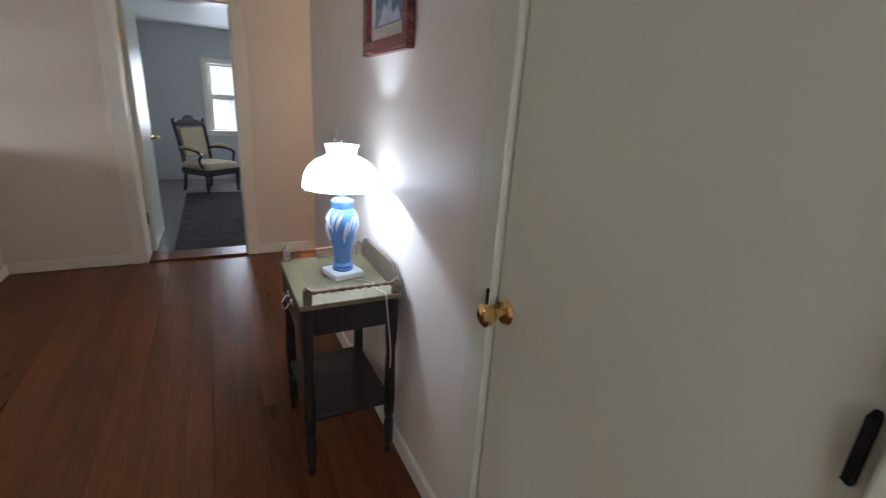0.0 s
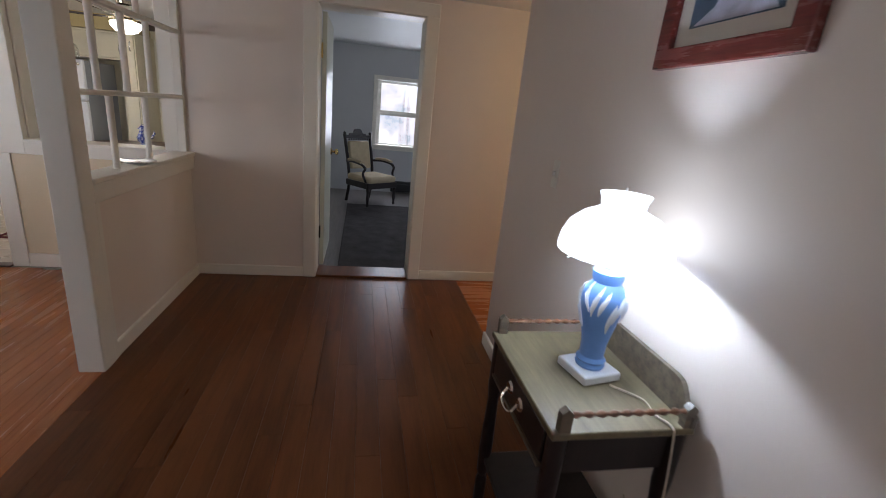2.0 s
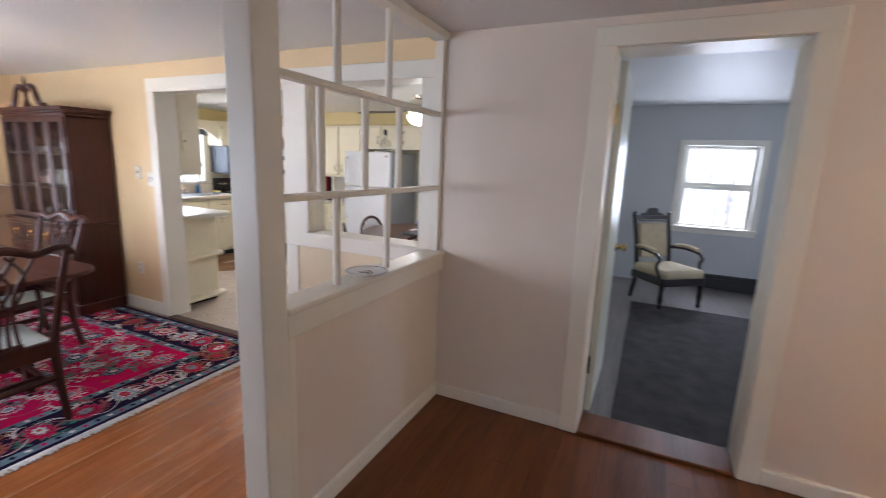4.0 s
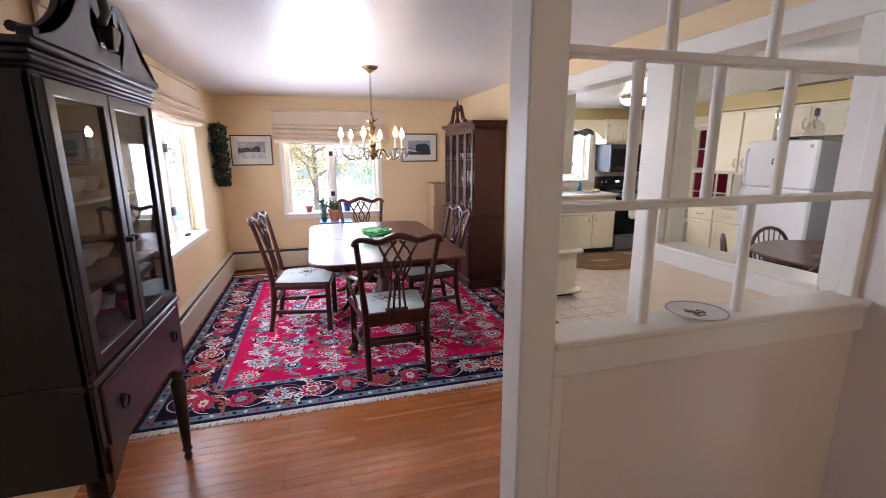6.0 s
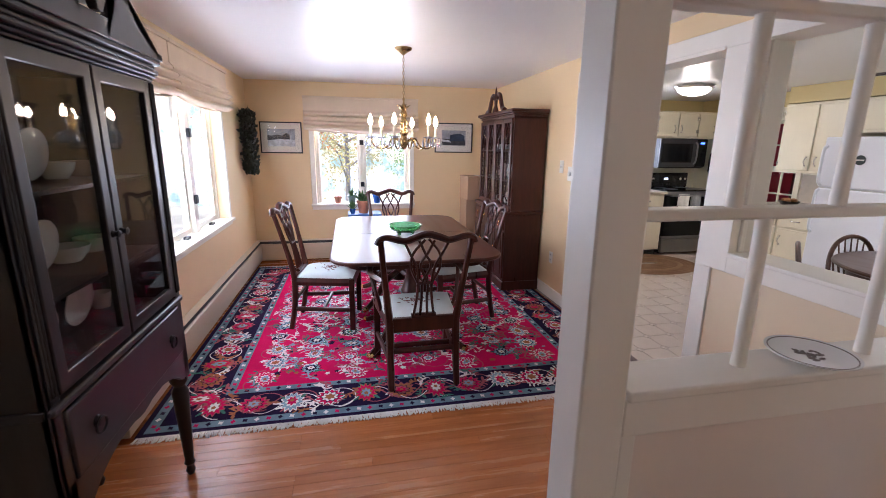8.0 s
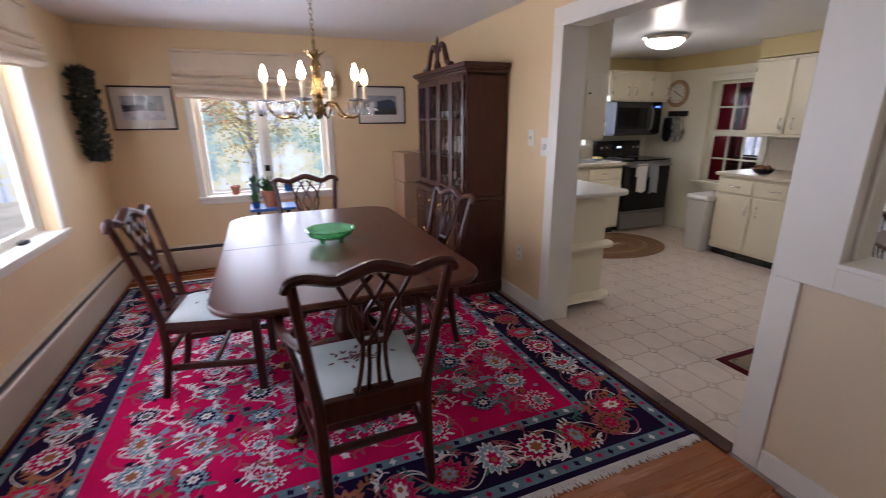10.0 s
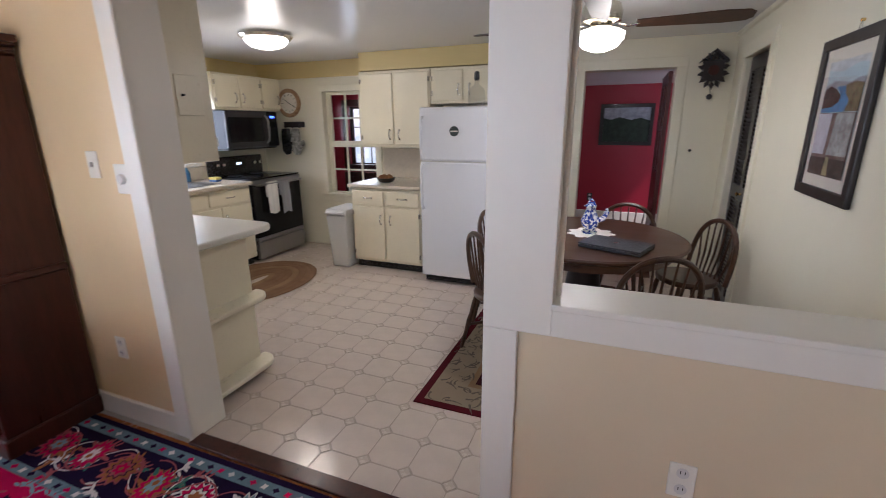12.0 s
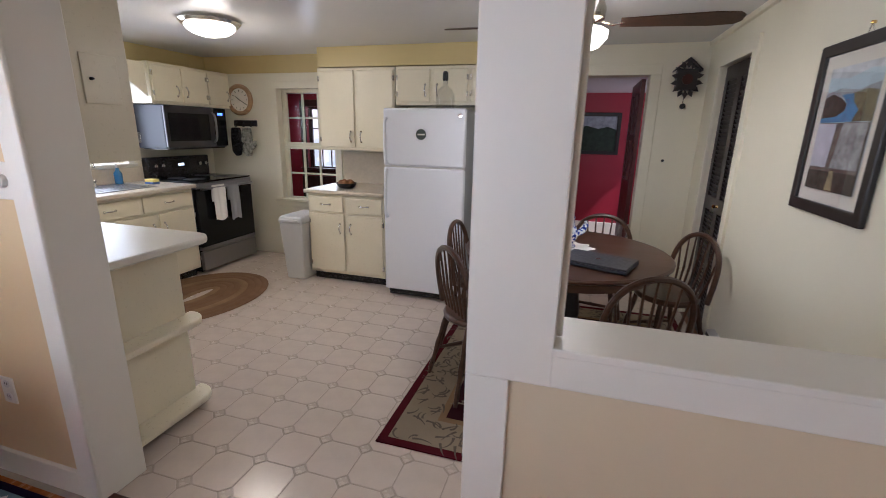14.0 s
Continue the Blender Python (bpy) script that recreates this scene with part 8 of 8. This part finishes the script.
for sx in (-1, 1):
    part("front_leg", lathe([(0.014, 0), (0.022, 0.02), (0.015, 0.05), (0.026, 0.12), (0.018, 0.2), (0.028, 0.27), (0.028, 0.36)], (sx * 0.27, 0.25, 0), 14), BLACK_WOOD, arm_chair)
    part("back_post", tube(spline([(sx * 0.23, -0.30, 0), (sx * 0.23, -0.24, 0.3), (sx * 0.24, -0.27, 0.6), (sx * 0.25, -0.36, 1.0)], 6), 0.024, 8), BLACK_WOOD, arm_chair)
    part("post_finial", lathe([(0.024, 0), (0.03, 0.015), (0.018, 0.03), (0.026, 0.05), (0.001, 0.07)], (sx * 0.25, -0.36, 0.99), 12), BLACK_WOOD, arm_chair)
    arm = part("arm", tube(spline([(sx * 0.245, -0.29, 0.62), (sx * 0.29, -0.1, 0.64), (sx * 0.30, 0.12, 0.62), (sx * 0.29, 0.2, 0.57)], 6), 0.021, 8), BLACK_WOOD, arm_chair)
    part("arm_pad", tube(spline([(sx * 0.275, -0.2, 0.655), (sx * 0.295, -0.05, 0.668), (sx * 0.30, 0.12, 0.65)], 5), 0.032, 10, flat=0.7), CREAM_CLOTH, arm, "cream arm pad")
    part("arm_post", tube(spline([(sx * 0.29, 0.2, 0.57), (sx * 0.30, 0.16, 0.48), (sx * 0.28, 0.22, 0.36)], 5), 0.019, 8), BLACK_WOOD, arm_chair)
part("seat_rail", box(-0.29, 0.29, -0.25, 0.28, 0.27, 0.36), BLACK_WOOD, arm_chair, "", 0.01)
part("seat", plate(rounded(0.285, 0.27, 0.06), 0.10, pose(0, 0.02, 0), z=0.35), CREAM_CLOTH, arm_chair, "cream upholstered seat", 0.035)
part("back_pad", box(-0.195, 0.195, -0.03, 0.04, 0.0, 0.42, pose(0, -0.265, 0.50, 11, 0, 0)), CREAM_CLOTH, arm_chair, "cream upholstered back", 0.02)
part("crest_rail", box(-0.25, 0.25, -0.022, 0.022, 0.0, 0.05, pose(0, -0.348, 0.955, 11, 0, 0)), BLACK_WOOD, arm_chair, "", 0.006)
pts = [(v.x, v.y) for v in spline([(-0.16, 0), (-0.15, 0.03), (-0.09, 0.035), (-0.06, 0.085), (0, 0.10), (0.06, 0.085), (0.09, 0.035), (0.15, 0.03), (0.16, 0)], 4)]
part("carved_crest", plate(pts, 0.03, pose(0, -0.345, 1.0, 90, 0, 0)), BLACK_WOOD, arm_chair)
for k in range(9):
    part("bead", lathe([(0.001, -0.014), (0.012, -0.006), (0.013, 0.004), (0.001, 0.014)], (-0.18 + 0.045 * k, -0.335, 0.94), 8), BLACK_WOOD, arm_chair)
arm_chair.scale = (arm_scale,) * 3
plate_ob = thing("china_plate", "patterned white china plate lying on the ledge", "plate", -1.36, 3.83, 0.958)
dish = part("plate", lathe([(0.03, 0), (0.05, 0.0), (0.062, 0.004), (0.10, 0.014), (0.101, 0.017), (0.062, 0.008), (0.001, 0.005)], sides=40, m=pose(0, 0, 0)), CHINA, plate_ob)
BLUE_LINE = ink("brown_transfer_print", (0.16, 0.13, 0.12))
bm = bmesh.new()
rng = random.Random(4)
for k in range(22):
    a, r = rng.uniform(0, 6.28), rng.uniform(0.0, 0.04)
    add_plate(bm, [(0.012 * math.cos(t), 0.005 * math.sin(t)) for t in (0, 1.05, 2.1, 3.14, 4.2, 5.24)], 0.0006, pose(r * math.cos(a), r * math.sin(a), 0.0062 + 0.0002 * (k % 5), 0, 0, rng.uniform(0, 360)))
part("print", bm, BLUE_LINE, dish, "brown transfer print", smooth=0)
part("rim_line", tube([(0.093 * math.cos(a), 0.093 * math.sin(a), 0.0147) for a in [2 * math.pi * k / 40 for k in range(40)]], 0.0018, 5, True), BLUE_LINE, dish)


# ---- outside ----
GRASS = surface("lawn", (0.46, 0.43, 0.36), 0.95, vary=0.4, coarse=0.6, fine=20, bump=0.3)
setting("ground", plate([(60 * math.cos(a), 60 * math.sin(a)) for a in [2 * math.pi * k / 48 for k in range(48)]], 0.05, z=-0.45), GRASS, "lawn with fallen leaves", "ground")


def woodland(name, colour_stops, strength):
    """Distant autumn woods, their sunlight put into emission: blotches of leaf colour broken by pale sky and trunks."""
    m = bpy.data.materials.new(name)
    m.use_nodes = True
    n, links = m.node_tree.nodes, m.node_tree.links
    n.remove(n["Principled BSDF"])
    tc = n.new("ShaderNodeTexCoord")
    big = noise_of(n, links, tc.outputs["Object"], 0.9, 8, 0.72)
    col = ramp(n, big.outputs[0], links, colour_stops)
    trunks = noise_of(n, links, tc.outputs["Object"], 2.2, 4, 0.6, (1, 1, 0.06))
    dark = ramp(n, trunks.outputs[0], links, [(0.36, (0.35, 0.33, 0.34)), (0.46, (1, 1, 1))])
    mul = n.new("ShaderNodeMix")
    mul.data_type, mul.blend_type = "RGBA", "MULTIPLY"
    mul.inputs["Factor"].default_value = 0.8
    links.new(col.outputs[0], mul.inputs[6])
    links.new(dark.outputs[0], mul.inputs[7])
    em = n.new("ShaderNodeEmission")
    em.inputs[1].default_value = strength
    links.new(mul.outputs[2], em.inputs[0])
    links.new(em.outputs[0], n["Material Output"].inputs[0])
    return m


# These backdrops glow by themselves, in place of daylight on the trees.
AUTUMN = woodland("glowing_autumn_woods", [(0.30, (0.24, 0.30, 0.30)), (0.42, (0.42, 0.56, 0.50)), (0.50, (0.82, 0.74, 0.48)), (0.56, (0.82, 0.90, 0.97)), (0.64, (1.0, 1.0, 1.0))], 1.5)
PALE = woodland("glowing_pale_woods", [(0.30, (0.45, 0.47, 0.54)), (0.42, (0.55, 0.58, 0.60)), (0.50, (0.92, 0.82, 0.80)), (0.56, (0.95, 0.97, 1.0)), (0.68, (1.0, 1.0, 1.0))], 1.6)
setting("backdrop_west", box(-15.1, -15, -7.1, 13, -0.4, 8), AUTUMN, "glowing backdrop of autumn woods beyond the garden", "backdrop")
setting("backdrop_south", box(-15, 3, -7.2, -7.1, -0.4, 8), PALE, "glowing backdrop of pale autumn woods beyond the garden", "backdrop")
setting("backdrop_north", box(-12, 6, 17, 17.1, -0.4, 7), PALE, "glowing backdrop of pale autumn woods beyond the garden", "backdrop")
BARK = surface("grey_bark", (0.30, 0.28, 0.26), 0.9, vary=0.4, coarse=9, fine=60, bump=0.5)


def leaf_material(name, colour):
    m = surface(name, colour, 0.6, vary=0.5, coarse=1.5, fine=30, bump=0.0)
    return m


LEAVES = [leaf_material("yellow_leaf", (0.66, 0.58, 0.24)), leaf_material("orange_leaf", (0.72, 0.34, 0.12)), leaf_material("green_autumn_leaf", (0.30, 0.46, 0.16))]


def tree(label, x, y, h, crown, leaf, seed, count=3600):
    rg = random.Random(seed)
    ob = thing("tree", label, "tree", x, y, -0.42, rg.uniform(0, 360), "trees outside the windows")
    trunk = tube([(0, 0, 0), (0.03, 0.02, h * 0.3), (-0.02, 0.05, h * 0.6), (0.04, 0.0, h)], [0.075, 0.06, 0.042, 0.015], 8)
    tips = []
    for k in range(11):
        z = h * (0.3 + 0.06 * k)
        a, L = rg.uniform(0, 6.28), crown * rg.uniform(0.6, 1.0) * (1.1 - 0.05 * k)
        p = [Vector((0, 0, z)), Vector((math.cos(a) * L * 0.5, math.sin(a) * L * 0.5, z + L * 0.2)), Vector((math.cos(a) * L, math.sin(a) * L, z + L * 0.45))]
        add_tube(trunk, p, [0.035, 0.022, 0.008], 5)
        tips += [p[1], p[2], p[1].lerp(p[2], 0.5)]
    part("trunk", trunk, BARK, ob, "grey trunk and limbs")
    bm = bmesh.new()
    for _ in range(count):
        c = rg.choice(tips) + Vector((rg.gauss(0, 0.28), rg.gauss(0, 0.28), rg.gauss(0, 0.24)))
        m = Matrix.Translation(c) @ pose(0, 0, 0, rg.uniform(0, 180), rg.uniform(0, 180), rg.uniform(0, 360))
        s = rg.uniform(0.022, 0.042)
        bm.faces.new([bm.verts.new(m @ Vector(p)) for p in ((0, -s, 0), (s * 0.6, 0, 0.01), (0, s, 0), (-s * 0.6, 0, 0.01))])
    tagged(part("crown", bm, leaf, ob, smooth=0), kind="stuff")


tree("young tree with yellow autumn leaves", -12.2, 2.6, 3.6, 1.3, LEAVES[0], 1)
tree("young tree with green leaves", -12.8, 4.6, 4.2, 1.5, LEAVES[2], 2)
tree("young tree with orange autumn leaves", -11.5, 1.4, 4.4, 1.5, LEAVES[1], 3)
tree("young tree with green leaves", -7.0, -2.8, 3.4, 1.3, LEAVES[2], 4)
tree("young tree with orange autumn leaves", -4.6, -3.6, 4.2, 1.4, LEAVES[1], 5)
tree("low green shrub outside the wide window", -6.9, -1.5, 1.5, 0.9, LEAVES[2], 7)
tree("young tree with yellow autumn leaves", -8.8, 6.8, 3.6, 1.2, LEAVES[2], 6)


# ---- floor pieces ----
def piece(name, mesh, parent, at, turn=0):
    ob = new(name, mesh)
    ob.parent = parent
    ob.location = at
    ob.rotation_euler = (0, 0, turn)
    return ob


def board_mesh(name, w, L, t, material, along="y"):
    bm = bmesh.new()
    hw, hl, c = w / 2 - 0.0003, L / 2 - 0.0003, 0.0006
    lo = [(-hw, -hl), (hw, -hl), (hw, hl), (-hw, hl)]
    hi = [(-hw + c, -hl + c), (hw - c, -hl + c), (hw - c, hl - c), (-hw + c, hl - c)]
    if along == "x":
        lo, hi = [(b, a) for a, b in lo][::-1], [(b, a) for a, b in hi][::-1]
    base = [bm.verts.new((x, y, -t)) for x, y in lo]
    edge = [bm.verts.new((x, y, -0.0006)) for x, y in lo]
    top_ = [bm.verts.new((x, y, 0.0)) for x, y in hi]
    bm.faces.new(base[::-1])
    bm.faces.new(top_)
    for r, q in ((base, edge), (edge, top_)):
        for k in range(4):
            bm.faces.new((r[k], r[(k + 1) % 4], q[(k + 1) % 4], q[k]))
    me = bpy.data.meshes.new(name)
    bm.to_mesh(me)
    bm.free()
    me.materials.append(material)
    return me


def lay_boards(floor, x0, x1, y0, y1, w, material, seed, lengths=(1.05, 1.4, 1.75), along="y"):
    """Rows of boards with staggered butt joints, cut at the ends."""
    rg, cache = random.Random(seed), {}
    if along == "y":
        rows, a0, a1, r0 = round((x1 - x0) / w), y0, y1, x0
        w = (x1 - x0) / rows
    else:
        rows, a0, a1, r0 = round((y1 - y0) / w), x0, x1, y0
        w = (y1 - y0) / rows
    for i in range(rows):
        at = a0 - rg.choice((0.0, 0.35, 0.7, 0.95))
        while at < a1:
            L = rg.choice(lengths)
            s, e = max(at, a0), min(at + L, a1)
            at += L
            L = round(e - s, 2)
            if L < 0.04:
                continue
            if L not in cache:
                cache[L] = board_mesh("plank", w, L, 0.018, material, along)
            c, mid = r0 + (i + 0.5) * w, s + L / 2
            piece("plank", cache[L], floor, (c, mid, 0) if along == "y" else (mid, c, 0))


hall_floor = setting("floor_hall", box(-0.95, WX, -1.2, HY, -0.0195, -0.0185), HALL_WOOD, "dark oak board floor of the hall", "floor")
lay_boards(hall_floor, -1.312, 0.78, -0.2, HY, 0.103, HALL_WOOD, 1, (1.3, 1.7, 2.1))
lay_boards(hall_floor, -0.70, 0.755, -1.2, -0.2, 0.103, HALL_WOOD, 4, (1.0,))
oak_floor = setting("floor_dining", box(DX, -1.312, DY, KY, -0.0195, -0.0185), OAK_WOOD, "orange oak strip floor of the dining room", "floor")
lay_boards(oak_floor, -2.84, -1.312, DY, KY - 0.04, 0.062, OAK_WOOD, 2, (0.9, 1.25, 1.6))
part("strip_field", box(DX, -2.84, DY, KY - 0.04, -0.018, 0.0), OAK_WOOD, oak_floor)
corr_floor = setting("floor_corridor", box(0.78, 3.2, 3.43, HY, -0.0195, -0.0185), CROSS_OAK, "orange oak strip floor of the corridor", "floor")
lay_boards(corr_floor, 0.78, 3.2, 3.43, HY, 0.062, CROSS_OAK, 3, (0.8, 1.2), "x")
part("hearth_strip", box(0.775, 0.79, 3.43, HY, -0.018, 0.002), HALL_WOOD, corr_floor)

TILE = surface("ivory_floor_tile", (0.60, 0.51, 0.43), 0.2, vary=0.07, coarse=7, fine=90, bump=0.015)
DOT = surface("buff_tile_insert", (0.54, 0.46, 0.38), 0.26, vary=0.12, coarse=5, fine=40, bump=0.03)
GROUT = surface("grey_brown_grout", (0.40, 0.34, 0.28), 0.8, vary=0.15, coarse=8)
kit_floor = setting("floor_kitchen", box(-6.48, RX, KY - 0.04, FY + 0.01, -0.0195, -0.0025), GROUT, "ivory octagon tile floor of the kitchen", "floor")
P, CUT, JOINT = 0.2075, 0.036, 0.0045


def tile_mesh(name, outline, material):
    bm = bmesh.new()
    k = len(outline)
    lo = [bm.verts.new((x, y, -0.004)) for x, y in outline]
    mid = [bm.verts.new((x, y, -0.0012)) for x, y in outline]
    hi = [bm.verts.new((x * 0.972, y * 0.972, 0.0)) for x, y in outline]
    bm.faces.new(hi)
    for r, q in ((lo, mid), (mid, hi)):
        for i in range(k):
            bm.faces.new((r[i], r[(i + 1) % k], q[(i + 1) % k], q[i]))
    me = bpy.data.meshes.new(name)
    bm.to_mesh(me)
    bm.free()
    me.materials.append(material)
    return me


h = P / 2 - JOINT / 2
octagon = tile_mesh("tile", [(h, -h + CUT), (h, h - CUT), (h - CUT, h), (-h + CUT, h), (-h, h - CUT), (-h, -h + CUT), (-h + CUT, -h), (h - CUT, -h)], TILE)
q = CUT - 0.006
dot_tile = tile_mesh("tile_insert", [(q, 0), (0, q), (-q, 0), (0, -q)], DOT)
nx0, nx1 = int((-6.48 + 4.045) / P) - 1, int((RX + 4.045) / P) + 1
far_tiles = bmesh.new()
for i in range(nx0, nx1 + 1):
    for j in range(-2, 15):
        cx, cy = -4.045 + P * (i + 0.5), 4.985 + P * (j + 0.5)
        if not (-6.48 + h < cx < RX - h and cy < FY) or (j < -1 and not -4.05 < cx < -2.6):
            continue
        if cx < -2.4 and cy < 7.3:
            piece("tile", octagon, kit_floor, (cx, cy, 0))
        else:
            far_tiles.from_mesh(octagon)
            bmesh.ops.translate(far_tiles, verts=far_tiles.verts[-24:], vec=(cx, cy, 0))
tagged(part("tile_field", far_tiles, TILE, kit_floor, smooth=0), kind="stuff")
for i in range(nx0, nx1 + 1):
    for j in range(-1, 15):
        cx, cy = -4.045 + P * i, 4.985 + P * j
        if -6.4 < cx < -2.4 and KY + 0.03 < cy < 7.3:
            piece("tile_insert", dot_tile, kit_floor, (cx, cy, 0))
